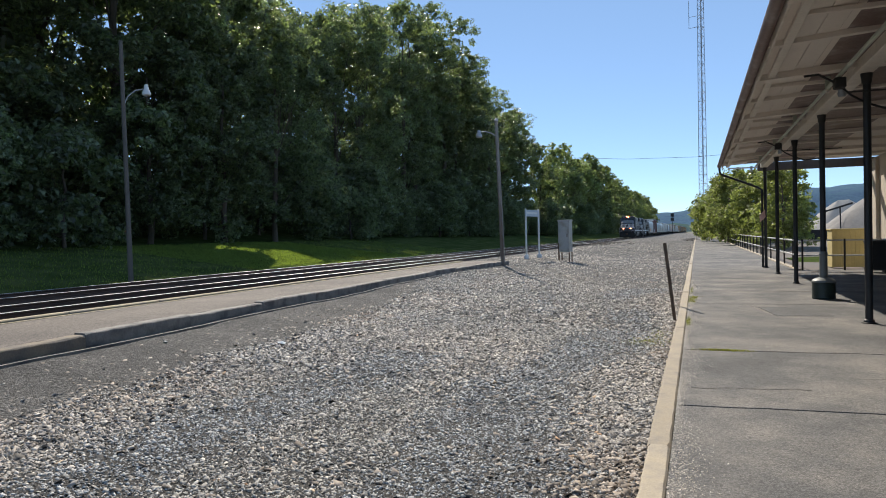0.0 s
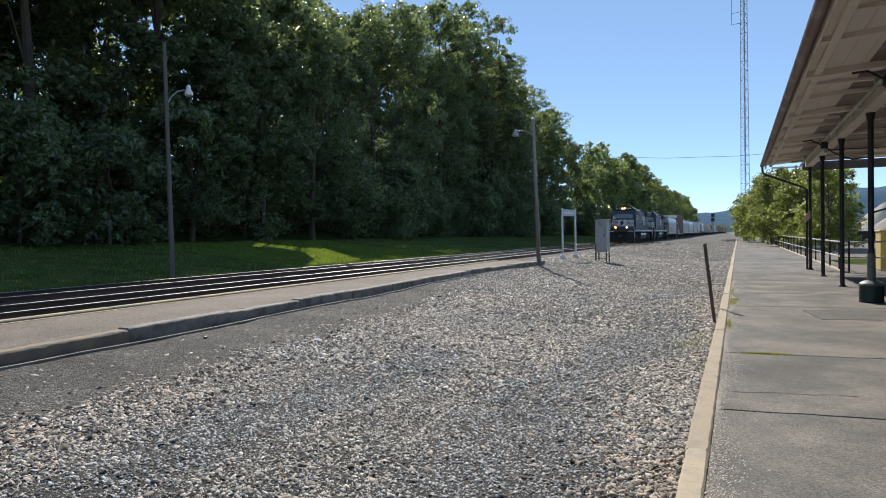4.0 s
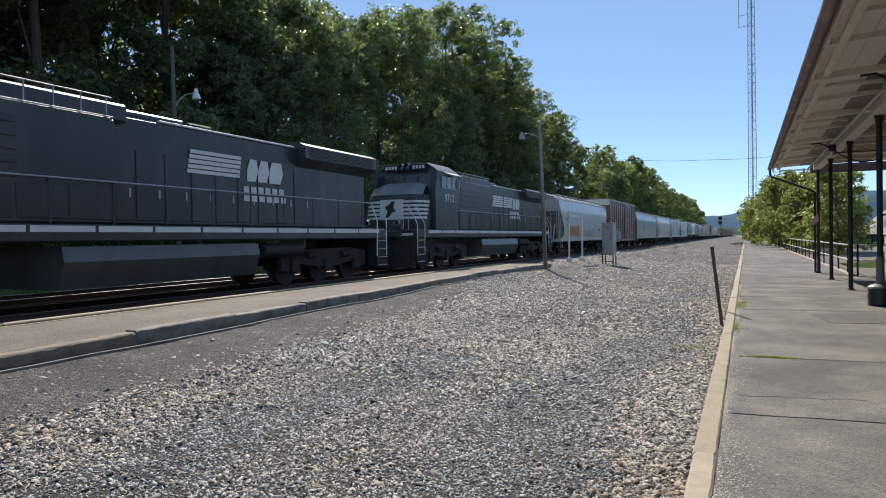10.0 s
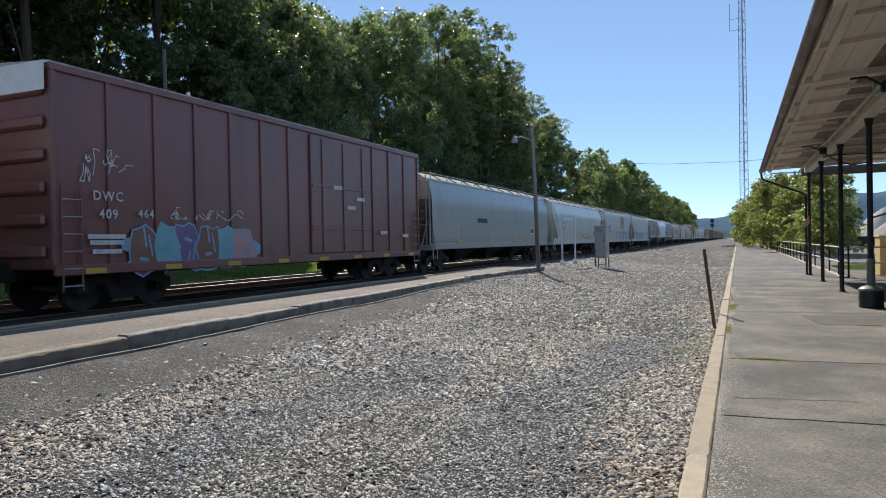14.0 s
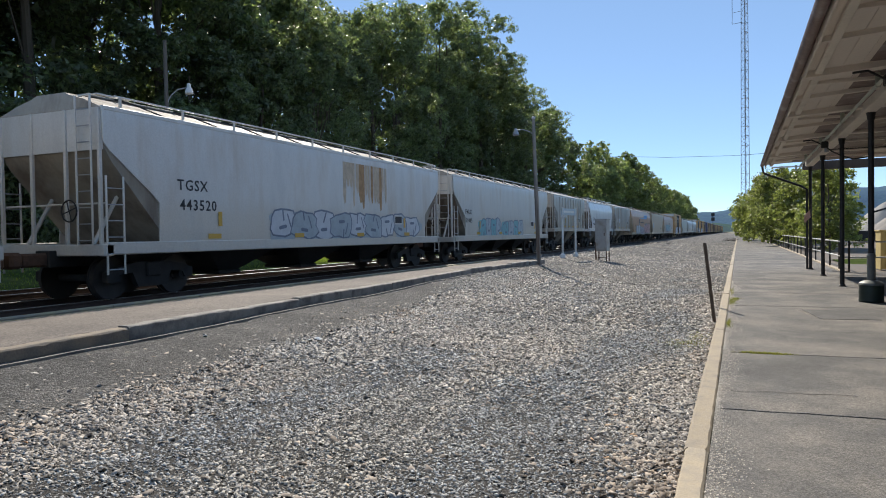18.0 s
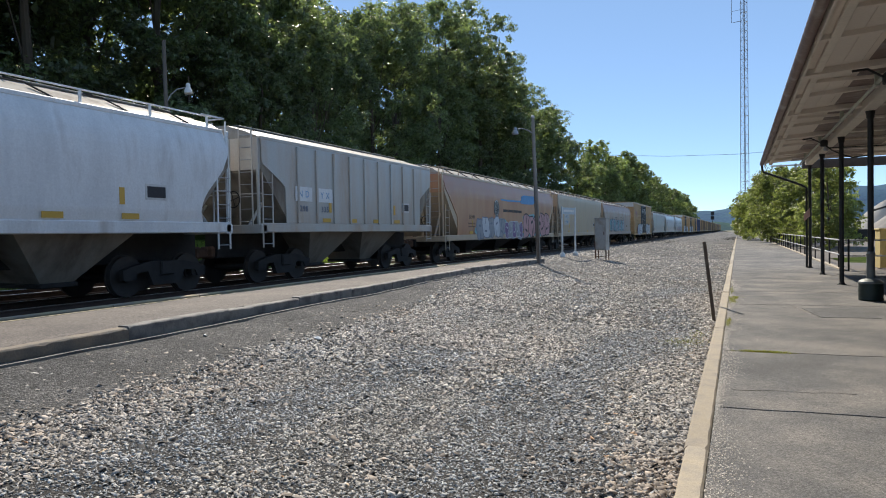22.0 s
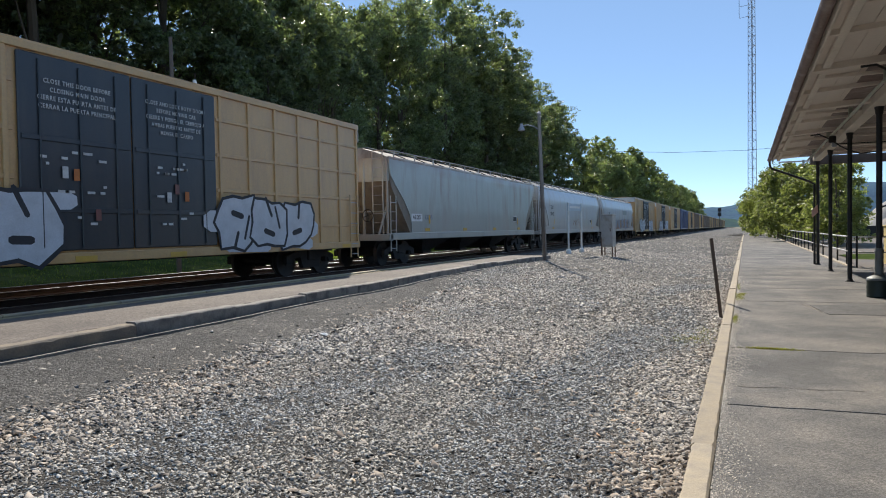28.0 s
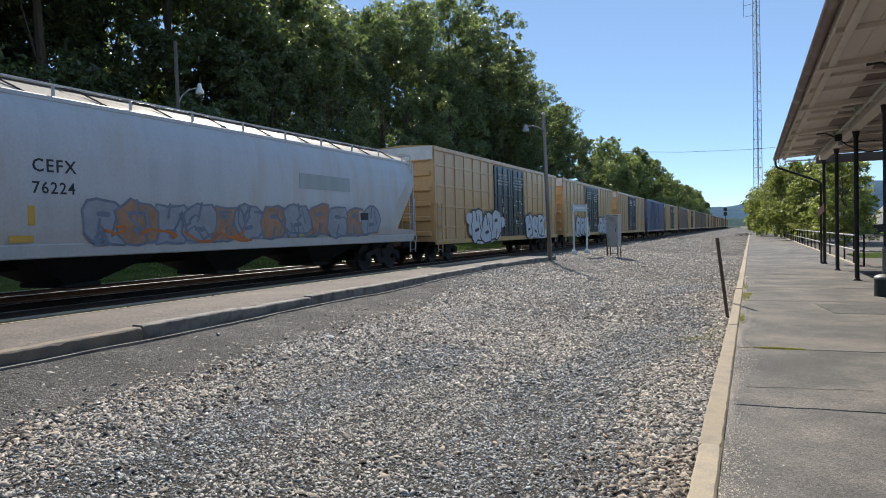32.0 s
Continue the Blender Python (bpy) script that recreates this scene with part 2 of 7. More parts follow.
M_TRIM = material("cream_trim_paint", (0.72, 0.66, 0.58), 0.65, var=0.12, scale=2, fine=30, bump=0.1, second=(0.55, 0.49, 0.42), amount=0.3)
M_GUTTER = material("maroon_gutter_paint", (0.16, 0.10, 0.085), 0.5, var=0.2, scale=2, fine=30, bump=0.1, second=(0.26, 0.22, 0.2), amount=0.3)
M_PIPE = material("pale_green_pipe", (0.42, 0.45, 0.38), 0.5, 0.1, var=0.15, scale=3, fine=30, bump=0.05)
M_CREAM = material("cream_wall_paint", (0.56, 0.50, 0.41), 0.8, var=0.1, scale=1, fine=25, bump=0.1)
M_SHED = material("yellow_board", (0.52, 0.42, 0.18), 0.75, var=0.12, scale=1.5, fine=30, bump=0.15)
M_ALU = material("dull_aluminium", (0.48, 0.47, 0.45), 0.5, 0.6, var=0.15, scale=3, fine=30, bump=0.1, second=(0.33, 0.30, 0.26), amount=0.35)
M_RAILING = material("pale_railing_paint", (0.46, 0.46, 0.45), 0.5, var=0.15, scale=3, fine=30, bump=0.05)
M_GALV = material("galvanised_steel", (0.38, 0.39, 0.41), 0.5, 0.6, var=0.15, scale=3, fine=30)
# the haze of distance is put into both hill colours as blue
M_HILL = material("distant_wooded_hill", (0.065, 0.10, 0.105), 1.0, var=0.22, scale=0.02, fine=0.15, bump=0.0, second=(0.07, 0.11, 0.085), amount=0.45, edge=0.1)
M_HILL_FAR = material("haze_tinted_far_hill", (0.085, 0.135, 0.20), 1.0, var=0.25, scale=0.012, fine=0.1, bump=0.0, second=(0.075, 0.125, 0.165), amount=0.5)
for m in (M_HILL, M_HILL_FAR):
    m.node_tree.nodes["Principled BSDF"].inputs["Specular IOR Level"].default_value = 0.0
M_LOT = material("dusty_gravel_lot", (0.15, 0.125, 0.105), 0.95, var=0.3, scale=0.5, fine=12, bump=0.6, second=(0.10, 0.09, 0.08), amount=0.45)
M_STAKE = material("weathered_stake_steel", (0.15, 0.115, 0.09), 0.8, 0.2, var=0.3, scale=6, fine=50, bump=0.3)
M_BEAM = material("brown_painted_timber", (0.10, 0.078, 0.062), 0.8, var=0.25, scale=2, fine=30, bump=0.2)
M_GREYROOF = material("grey_dome_shingle", (0.30, 0.28, 0.27), 0.85, var=0.12, scale=0.3, fine=6, bump=0.2)
M_WEED = material("yellow_green_weed", (0.22, 0.225, 0.05), 0.8, var=0.3, scale=6, fine=60, bump=0.1, islands=0.35, thin=0.3)
M_PAPER = material("white_litter", (0.82, 0.82, 0.80), 0.7, var=0.05, bump=0.05)
M_BIN = material("dark_green_cast_iron", (0.02, 0.035, 0.03), 0.45, 0.1, var=0.2, scale=5, fine=40)

# ---- building tools ----


class Form:
    """Vertices and faces of one mesh, gathered from simple solids."""

    def __init__(self):
        self.v, self.f = [], []

    def add(self, verts, faces):
        k = len(self.v)
        self.v += [tuple(p) for p in verts]
        self.f += [tuple(i + k for i in f) for f in faces]
        return self

    def box(self, x0, x1, y0, y1, z0, z1):
        v = [(x, y, z) for z in (z0, z1) for y in (y0, y1) for x in (x0, x1)]
        return self.add(v, [(0, 2, 3, 1), (4, 5, 7, 6), (0, 1, 5, 4), (2, 6, 7, 3), (0, 4, 6, 2), (1, 3, 7, 5)])

    def soft(self, x0, x1, y0, y1, z0, z1, c=0.02):
        """A box with chamfered edges."""
        xs, ys, zs = (x0, x1), (y0, y1), (z0, z1)
        verts, at = [], {}
        for i in (0, 1):
            for j in (0, 1):
                for k in (0, 1):
                    dx, dy, dz = (c if i == 0 else -c), (c if j == 0 else -c), (c if k == 0 else -c)
                    p = (xs[i], ys[j], zs[k])
                    for ax, q in enumerate(((p[0], p[1] + dy, p[2] + dz), (p[0] + dx, p[1], p[2] + dz), (p[0] + dx, p[1] + dy, p[2]))):
                        at[i, j, k, ax] = len(verts)
                        verts.append(q)
        faces = []
        for i in (0, 1):
            faces.append([at[i, a, b, 0] for a, b in ((0, 0), (1, 0), (1, 1), (0, 1))])
            faces.append([at[a, i, b, 1] for a, b in ((0, 0), (1, 0), (1, 1), (0, 1))])
            faces.append([at[a, b, i, 2] for a, b in ((0, 0), (1, 0), (1, 1), (0, 1))])
            for j in (0, 1):
                faces.append([at[i, j, 0, 0], at[i, j, 1, 0], at[i, j, 1, 1], at[i, j, 0, 1]])
                faces.append([at[i, 0, j, 0], at[i, 1, j, 0], at[i, 1, j, 2], at[i, 0, j, 2]])
                faces.append([at[0, i, j, 1], at[1, i, j, 1], at[1, i, j, 2], at[0, i, j, 2]])
                for k in (0, 1):
                    faces.append([at[i, j, k, a] for a in (0, 1, 2)])
        return self.add(verts, faces)

    def tube(self, points, r, seg=8, r1=None, cap=True):
        """A round bar along a line of points, tapering from r to r1."""
        pts = [Vector(p) for p in points]
        verts, faces, n = [], [], len(pts)
        side = None
        for i, p in enumerate(pts):
            d = (pts[min(i + 1, n - 1)] - pts[max(i - 1, 0)]).normalized()
            if side is None:
                side = d.cross(Vector((0, 0, 1)) if abs(d.z) < 0.9 else Vector((1, 0, 0))).normalized()
            side = (side - d * side.dot(d)).normalized()
            up = d.cross(side)
            rad = r if r1 is None else r + (r1 - r) * i / max(n - 1, 1)
            for k in range(seg):
                a = 2 * math.pi * k / seg
                verts.append(p + (side * math.cos(a) + up * math.sin(a)) * rad)
        for i in range(n - 1):
            for k in range(seg):
                a, b = i * seg + k, i * seg + (k + 1) % seg
                faces.append((a, b, b + seg, a + seg))
        if cap:
            faces += [tuple(range(seg))[::-1], tuple(range((n - 1) * seg, n * seg))]
        return self.add(verts, faces)

    def rings(self, rings, close=True):
        """A skin over rings of equally many points; the ends are capped."""
        n, verts, faces = len(rings[0]), [], []
        for ring in rings:
            verts += ring
        for i in range(len(rings) - 1):
            for k in range(n):
                a, b = i * n + k, i * n + (k + 1) % n
                faces.append((a, b, b + n, a + n))
        if close:
            faces += [tuple(range(n))[::-1], tuple(range((len(rings) - 1) * n, len(rings) * n))]
        return self.add(verts, faces)

    def lathe(self, profile, cx=0, cy=0, seg=20):
        """Turned about an upright axis: profile of (radius, z)."""
        return self.rings([[(cx + r * math.cos(2 * math.pi * k / seg), cy + r * math.sin(2 * math.pi * k / seg), z) for k in range(seg)] for r, z in profile])

    def plate(self, outline, axis, lo, hi):
        """A flat outline given in the two other axes (in order), drawn out along axis from lo to hi."""
        def place(a, b, c):
            return {"x": (c, a, b), "y": (a, c, b), "z": (a, b, c)}[axis]
        return self.rings([[place(a, b, lo) for a, b in outline], [place(a, b, hi) for a, b in outline]])

    def mesh(self, name, mat, smooth=True, tidy=True):
        me = bpy.data.meshes.new(name)
        me.from_pydata(self.v, [], self.f)
        if tidy:
            bm = bmesh.new()
            bm.from_mesh(me)
            bmesh.ops.recalc_face_normals(bm, faces=bm.faces)
            bm.to_mesh(me)
            bm.free()
        me.materials.append(mat)
        if smooth:
            me.shade_smooth()
            me.set_sharp_from_angle(angle=radians(32))
        return me


def part(name, form, mat, parent=None, label="", at=None, smooth=True):
    ob = new(name, form if isinstance(form, bpy.types.Mesh) else form.mesh(name, mat, smooth))
    if parent:
        ob.parent = parent
    if at is not None:
        ob.matrix_basis = at if isinstance(at, Matrix) else Matrix.Translation(at)
    return tagged(ob, label)


def thing(name, label, category, m=None, group="", kind=""):
    ob = new(name)
    ob.empty_display_size = 0.3
    if m is not None:
        ob.matrix_basis = m if isinstance(m, Matrix) else Matrix.Translation(m)
    return tagged(ob, label, category, group, kind)


def solid(name, form, mat, label, category, m=None, group="", kind="", smooth=True):
    ob = part(name, form, mat, None, "", m, smooth)
    return tagged(ob, label, category, group, kind)


def quads_mesh(name, verts, count, mat, corners=4):
    """Many loose small faces at once, from an array of points."""
    me = bpy.data.meshes.new(name)
    me.vertices.add(count * corners)
    me.vertices.foreach_set("co", np.asarray(verts, dtype=np.float32).ravel())
    me.loops.add(count * corners)
    me.loops.foreach_set("vertex_index", np.arange(count * corners, dtype=np.int32))
    me.polygons.add(count)
    me.polygons.foreach_set("loop_start", np.arange(0, count * corners, corners, dtype=np.int32))
    me.polygons.foreach_set("loop_total", np.full(count, corners, dtype=np.int32))
    me.update()
    me.materials.append(mat)
    return me


def worn_block(xa, xb, y0, y1, z0, z1, seed, much=0.005, step=0.08):
    """A long kerb block with chipped, uneven arrises; xa and xb give its sides at a y."""
    n = max(4, int((y1 - y0) / step))
    rings = []
    for i in range(n + 1):
        y = y0 + (y1 - y0) * i / n

        def w(k, f=9.0):
            return much * (noise.noise(Vector((y * f, seed * 7.3, k))) + 0.6 * noise.noise(Vector((y * f * 3.1, seed * 3.1, k + 9))))
        c1, c2 = 0.012 + abs(w(1)) * 1.6, 0.012 + abs(w(2)) * 1.6
        if i in (0, n):
            c1, c2 = c1 + 0.008, c2 + 0.008
        a, b, top = xa(y) + w(3), xb(y) + w(4), z1 + 0.7 * w(5, 2.0)
        rings.append([(a, y, z0), (b, y, z0), (b, y, top - c2), (b - c2, y, top), (a + c1, y, top), (a, y, top - c1)])
    return Form().rings(rings)


# ---- ground ----
RAIL_Z = 0.22
TRACK_X, FAR_X = -13.2, -16.75


ISLE_Z = 0.36


def island_edge(y):
    """x of the island platform's kerb, which runs slightly askew."""
    return -6.8 - 0.0585 * y if y < 21 else -8.03 + 0.042 * (y - 21)


def bed_height(x, y):
    """The gravel bed between the platforms falls from the island towards the nearer kerb."""
    e = island_edge(min(y, 30))
    t = min(max((x - e) / (-0.35 - e), 0), 1)
    z = -0.34 + 0.55 * (1 - t) ** 2
    z += 0.05 * math.exp(-((x + 4.6) / 1.3) ** 2) * min(max((y - 3) / 10, 0.3), 1)
    z += 0.05 * noise.noise(Vector((x * 0.5, y * 0.35, 3.1))) + 0.018 * noise.noise(Vector((x * 2.1, y * 1.7, 9.0)))
    return z


def sheet(name, xs, ys, height, mat, label, category):
    form = Form()
    nx = len(xs)
    form.v = [(x, y, height(x, y)) for y in ys for x in xs]
    form.f = [(j * nx + i, j * nx + i + 1, (j + 1) * nx + i + 1, (j + 1) * nx + i) for j in range(len(ys) - 1) for i in range(nx - 1)]
    return tagged(part(name, form.mesh(name, mat, True, False), mat), label, category, kind="structure")


sheet("ground", np.linspace(-3800, 3800, 41), np.linspace(-3800, 3800, 41), lambda x, y: -0.55, M_EARTH, "flat grassy ground reaching out to the wooded hills", "ground")
bed_x = list(np.arange(-8.6, -0.19, 0.2)) + [-0.19]
sheet("gravel_bed", bed_x, list(np.arange(-14, 24, 0.22)) + [24.0], bed_height, M_GRAVEL_NEAR, "bed under a lifted track's stones, coloured dark for the gaps' shade", "gravel")
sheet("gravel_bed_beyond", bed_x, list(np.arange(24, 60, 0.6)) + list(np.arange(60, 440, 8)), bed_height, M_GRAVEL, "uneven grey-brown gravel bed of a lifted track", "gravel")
sheet("ballast_bed", list(np.linspace(-20.4, -9.7, 26)), list(np.arange(-340, -20, 10)) + list(np.arange(-20, 70, 0.9)) + list(np.arange(70, 901, 10)),
      lambda x, y: RAIL_Z - 0.19 + 0.03 * noise.noise(Vector((x * 1.5, y * 1.5, 0))) - max(0, -x - 19.2) * 0.35, M_BALLAST, "dark oily ballast under two railway tracks", "ballast")
sheet("bed_beyond_platform", list(np.linspace(-11.4, -8.2, 9)), list(np.arange(27.6, 60, 0.8)) + list(np.arange(60, 440, 9)),
      lambda x, y: 0.16 + 0.05 * noise.noise(Vector((x * 0.8, y * 0.5, 5))), M_GRAVEL, "grey gravel shoulder beside the running track", "gravel")


def lawn_height(x, y):
    """The lawn climbs towards the wood."""
    return 0.02 + 0.08 * noise.noise(Vector((x * 0.15, y * 0.12, 2))) + max(0, -x - 20) * 0.12 + max(0, -x - 33) * 0.12 - (0.3 if x > -19 else 0)


sheet("lawn", list(np.linspace(-64, -18.6, 40)), list(np.linspace(-40, 160, 80)) + list(np.linspace(170, 560, 20)), lawn_height, M_GRASS, "mown lawn rising from the tracks to the wood, mostly shaded", "lawn")
sheet("verge", list(np.linspace(3.45, 60, 16)), list(np.linspace(27.2, 160, 30)), lambda x, y: -0.12 + 0.05 * noise.noise(Vector((x * 0.3, y * 0.3, 7))), M_LOT, "brown gravel lot behind the platform railing", "gravel lot")
sheet("grass_patch", list(np.linspace(4.4, 9.5, 12)), list(np.linspace(36, 42, 12)), lambda x, y: 0.02 - 0.012 * ((x - 7) ** 2 + (y - 39) ** 2) + 0.03 * noise.noise(Vector((x, y, 7))), M_GRASS, "small bright lawn patch in the gravel lot", "grass")


def cinder_height(x, y):
    return bed_height(x, y) + 0.012


form = Form()
ys = list(np.arange(-10, 30, 0.35))
for y in ys:
    x0 = island_edge(y) - 0.06
    wide = (1.7 if y < 10 else max(0.25, 1.7 - 0.11 * (y - 10))) + 0.25 * noise.noise(Vector((y * 0.6, 0, 0)))
    for k in range(9):
        x = x0 + wide * k / 8
        form.v.append((x, y, cinder_height(x, y) - (0.03 if k == 8 else 0)))
form.f = [(j * 9 + i, j * 9 + i + 1, j * 9 + i + 10, j * 9 + i + 9) for j in range(len(ys) - 1) for i in range(8)]
tagged(part("cinder_strip", form.mesh("cinder_strip", M_CINDER, True, False), M_CINDER), "dark fine cinder strip along the island platform", "cinder", kind="structure")


def scatter_stones(name, spots, mat, label, height=None, slabs=False, tall=(0.14, 0.34), lean=0.3):
    """Loose angular stones half sunk in the bed: spots of x, y, size; slabs have a flat top and upright broken sides."""
    rng = np.random.default_rng(5)
    n = len(spots)
    xy, size = spots[:, :2], spots[:, 2]
    z = np.array([(height or bed_height)(x, y) for x, y in xy])
    ang = rng.uniform(0, 2 * np.pi, n)
    if slabs:
        base = np.array([(1, 0.1, -0.2), (0.2, 1, -0.2), (-1, 0.2, -0.2), (0, -1, -0.2), (0.78, -0.42, 1), (0.2, 0.78, 1), (-0.8, -0.1, 1)], float)
        tri = np.array([(4, 5, 6), (0, 1, 5), (0, 5, 4), (1, 2, 6), (1, 6, 5), (2, 3, 6), (3, 4, 6), (3, 0, 4)])
    else:
        base = np.array([(1, 0, 0), (0, 1, 0), (-1, 0, 0), (0, -1, 0), (0, 0, 1)], float)
        tri = np.array([(0, 1, 4), (1, 2, 4), (2, 3, 4), (3, 0, 4)])
    m = len(base)
    v = base[None] * rng.uniform(0.65, 1.2, (n, m, 1)) + rng.normal(0, 0.14, (n, m, 3))
    v *= size[:, None, None] * np.stack([np.ones(n), rng.uniform(0.5, 0.95, n), rng.uniform(*tall, n) if slabs else rng.uniform(0.4, 0.85, n)], 1)[:, None]
    c, s = np.cos(ang)[:, None], np.sin(ang)[:, None]
    x, y = v[..., 0] * c - v[..., 1] * s, v[..., 0] * s + v[..., 1] * c
    zz = v[..., 2] + x * rng.normal(0, lean, n)[:, None] + y * rng.normal(0, lean * 0.8, n)[:, None]
    pts = np.stack([x + xy[:, :1], y + xy[:, 1:], zz + z[:, None] + size[:, None] * 0.08], -1)
    me = bpy.data.meshes.new(name)
    me.vertices.add(n * m)
    me.vertices.foreach_set("co", pts.astype(np.float32).ravel())
    idx = (tri[None] + m * np.arange(n)[:, None, None]).reshape(-1)
    me.loops.add(len(idx))
    me.loops.foreach_set("vertex_index", idx.astype(np.int32))
    me.polygons.add(len(idx) // 3)
    me.polygons.foreach_set("loop_start", np.arange(0, len(idx), 3, dtype=np.int32))
    me.polygons.foreach_set("loop_total", np.full(len(idx) // 3, 3, dtype=np.int32))
    me.update()
    me.materials.append(mat)
    return tagged(new(name, me), label, "gravel", kind="stuff")


rng = np.random.default_rng(11)
parts_of_bed = []
for y0, y1, per, lo, hi in ((2.6, 7, 1900, 0.009, 0.026), (7, 13, 1050, 0.012, 0.038), (13, 24, 330, 0.018, 0.052), (24, 45, 34, 0.025, 0.06), (45, 90, 4, 0.04, 0.08)):
    n = int(per * (y1 - y0) * 7.6)
    s = np.stack([rng.uniform(-8.0 if y0 < 24 else -9.6, -0.45, n), rng.uniform(y0, y1, n), lo + (hi - lo) * rng.uniform(0, 1, n) ** 2.2], 1)
    keep = s[:, 0] > np.array([island_edge(y) for y in s[:, 1]]) + 1.5 - 0.18 * np.clip(s[:, 1] - 12, 0, 9) + rng.normal(0, 0.25, n) - 4.0 * (s[:, 1] > 28.5)
    parts_of_bed.append(s[keep])
spots = np.concatenate(parts_of_bed)
# finer blue-grey stone lies in uneven tongues along the middle and nearer the kerb
blue = np.array([1.5 * math.exp(-((x + 1.75) / 0.75) ** 2) * min(1.0, 9 / y) + 0.9 * math.exp(-((x + 4.1) / 0.7) ** 2) * (y < 9) + 1.3 * noise.noise(Vector((x * 0.7, y * 0.3, 2.0))) for x, y in spots[:, :2]])
blue = blue + rng.normal(0, 0.22, len(spots)) > 0.68
fine = spots[blue]
fine[:, 2] *= 0.86
shards = spots[~blue]
close = shards[:, 1] < 24
scatter_stones("gravel", shards[close], M_STONE, "loose grey and brown crushed stones over the bed", None, True, (0.2, 0.5), 0.36)
scatter_stones("gravel", shards[~close], M_STONE, "loose grey and brown crushed stones over the bed")
scatter_stones("gravel", fine, M_STONE_BLUE, "finer blue-grey crushed stones in tongues along the bed", None, True, (0.2, 0.5), 0.36)
# coarser stones: a ridge along the cinder strip and a band at the kerb
n = 7600
y = 2.6 + 23.4 * rng.uniform(0, 1, n) ** 1.4
ridge = np.stack([np.array([island_edge(q) for q in y]) + 1.75 + rng.normal(0, 0.4, n), y, 0.014 + 0.034 * rng.uniform(0, 1, n) ** 1.6], 1)
n = 2300
band = np.stack([-0.40 - np.abs(rng.normal(0, 0.36, n)), rng.uniform(3, 8, n), rng.uniform(0.014, 0.046, n)], 1)
n = 1500
thin = np.stack([-0.40 - np.abs(rng.normal(0, 0.2, n)), rng.uniform(8, 22, n), rng.uniform(0.02, 0.045, n)], 1)
n = 3400
few = np.stack([rng.uniform(-7.0, -0.6, n), rng.uniform(3.2, 26, n), rng.uniform(0.02, 0.05, n)], 1)
M_COARSE = material("coarse_brown_stones", (0.34, 0.28, 0.225), 0.9, var=0.2, scale=0.6, fine=40, bump=0.2, second=(0.25, 0.245, 0.235), amount=0.45, edge=0.1, islands=0.6)
scatter_stones("coarse_gravel", np.concatenate([ridge, band, thin, few]), M_COARSE, "coarser brown and grey stones in a ridge", None, True, (0.16, 0.36), 0.32)
n = 4200
few = np.stack([rng.uniform(-7.6, -5.0, n), rng.uniform(3.5, 21, n), 0.005 + 0.02 * rng.uniform(0, 1, n) ** 2.5], 1)
few = few[few[:, 0] > np.array([island_edge(q) for q in few[:, 1]]) + 0.05]
scatter_stones("strewn_chips", few, M_COARSE, "small pale stone chips strewn over the cinders", None, True)
n = 22000
q = 3.2 + 12 * rng.uniform(0, 1, n) ** 1.5
grains = np.stack([np.array([island_edge(v) for v in q]) + 0.15 + 1.6 * rng.uniform(0, 1, n), q, rng.uniform(0.004, 0.011, n)], 1)
scatter_stones("cinder_grains", grains[:8000], M_STONE, "grey grit strewn in the cinders")
scatter_stones("cinder_grains", grains[8000:], M_BALLAST, "coarse dark cinder grains")
n = 60
few = np.stack([np.where(rng.uniform(0, 1, n) < 0.5, rng.uniform(-6.4, -0.5, n), -0.5 - np.abs(rng.normal(0, 0.5, n))), 3.2 + 10 * rng.uniform(0, 1, n) ** 1.5, rng.uniform(0.02, 0.045, n)], 1)
scatter_stones("pale_stones", few, material("pale_ochre_stone", (0.52, 0.40, 0.27), 0.85, var=0.25, scale=8, fine=50, bump=0.2, second=(0.48, 0.24, 0.12), amount=0.4, islands=0.25), "single pale and ochre stones among the gravel", None, True)
n = 150
u = rng.uniform(0, 1, n)
rim_ = np.stack([0.99 + 0.24 * u + rng.normal(0, 0.012, n), 14.5 - 1.5 * u + rng.normal(0, 0.02, n), rng.uniform(0.004, 0.014, n)], 1)
scatter_stones("crumbled_edge", rim_, M_COARSE, "pale crumbs along the cover's broken edge", lambda x, y: 0.001)
n = 420
heap = np.stack([-9.6 + rng.normal(0, 1.0, n), 82 + rng.normal(0, 5, n), rng.uniform(0.06, 0.22, n)], 1)
tail = np.stack([-0.6 + rng.normal(0, 0.7, 120), 128 + rng.normal(0, 9, 120), rng.uniform(0.1, 0.35, 120)], 1)
scatter_stones("debris", np.concatenate([heap, tail]), M_BALLAST, "dark heaps of spilled stone and old ties far down the bed", lambda x, y: 0.16 if x < -5 else -0.1)
n = 14000
grit_y = 2.0 + 20 * rng.uniform(0, 1, n) ** 1.6
grit = np.stack([-0.185 + np.abs(rng.normal(0, 0.09, n)) * (0.8 + 0.5 * np.sin(grit_y * 1.7)), grit_y, rng.uniform(0.003, 0.009, n)], 1)
scatter_stones("kerb_grit", grit, M_STONE, "crumbled grey grit along the kerb", lambda x, y: 0.0)

# ---- right-hand platform ----
platform = thing("pavement", "worn grey asphalt platform with cracked transverse joints", "platform", kind="structure")
JOINTS = [-12.0, -3.0, 2.0, 6.2, 9.1, 14.85, 17.9, 22.4, 27.2]
PLAT_R = 6.2


def joint_y(j, x):
    return j + 0.06 * x + 0.03 * noise.noise(Vector((x * 2.3, j * 5, 0))) + 0.02 * noise.noise(Vector((x * 9, j * 3, 4))) + 0.012 * noise.noise(Vector((x * 23, j * 3, 7)))


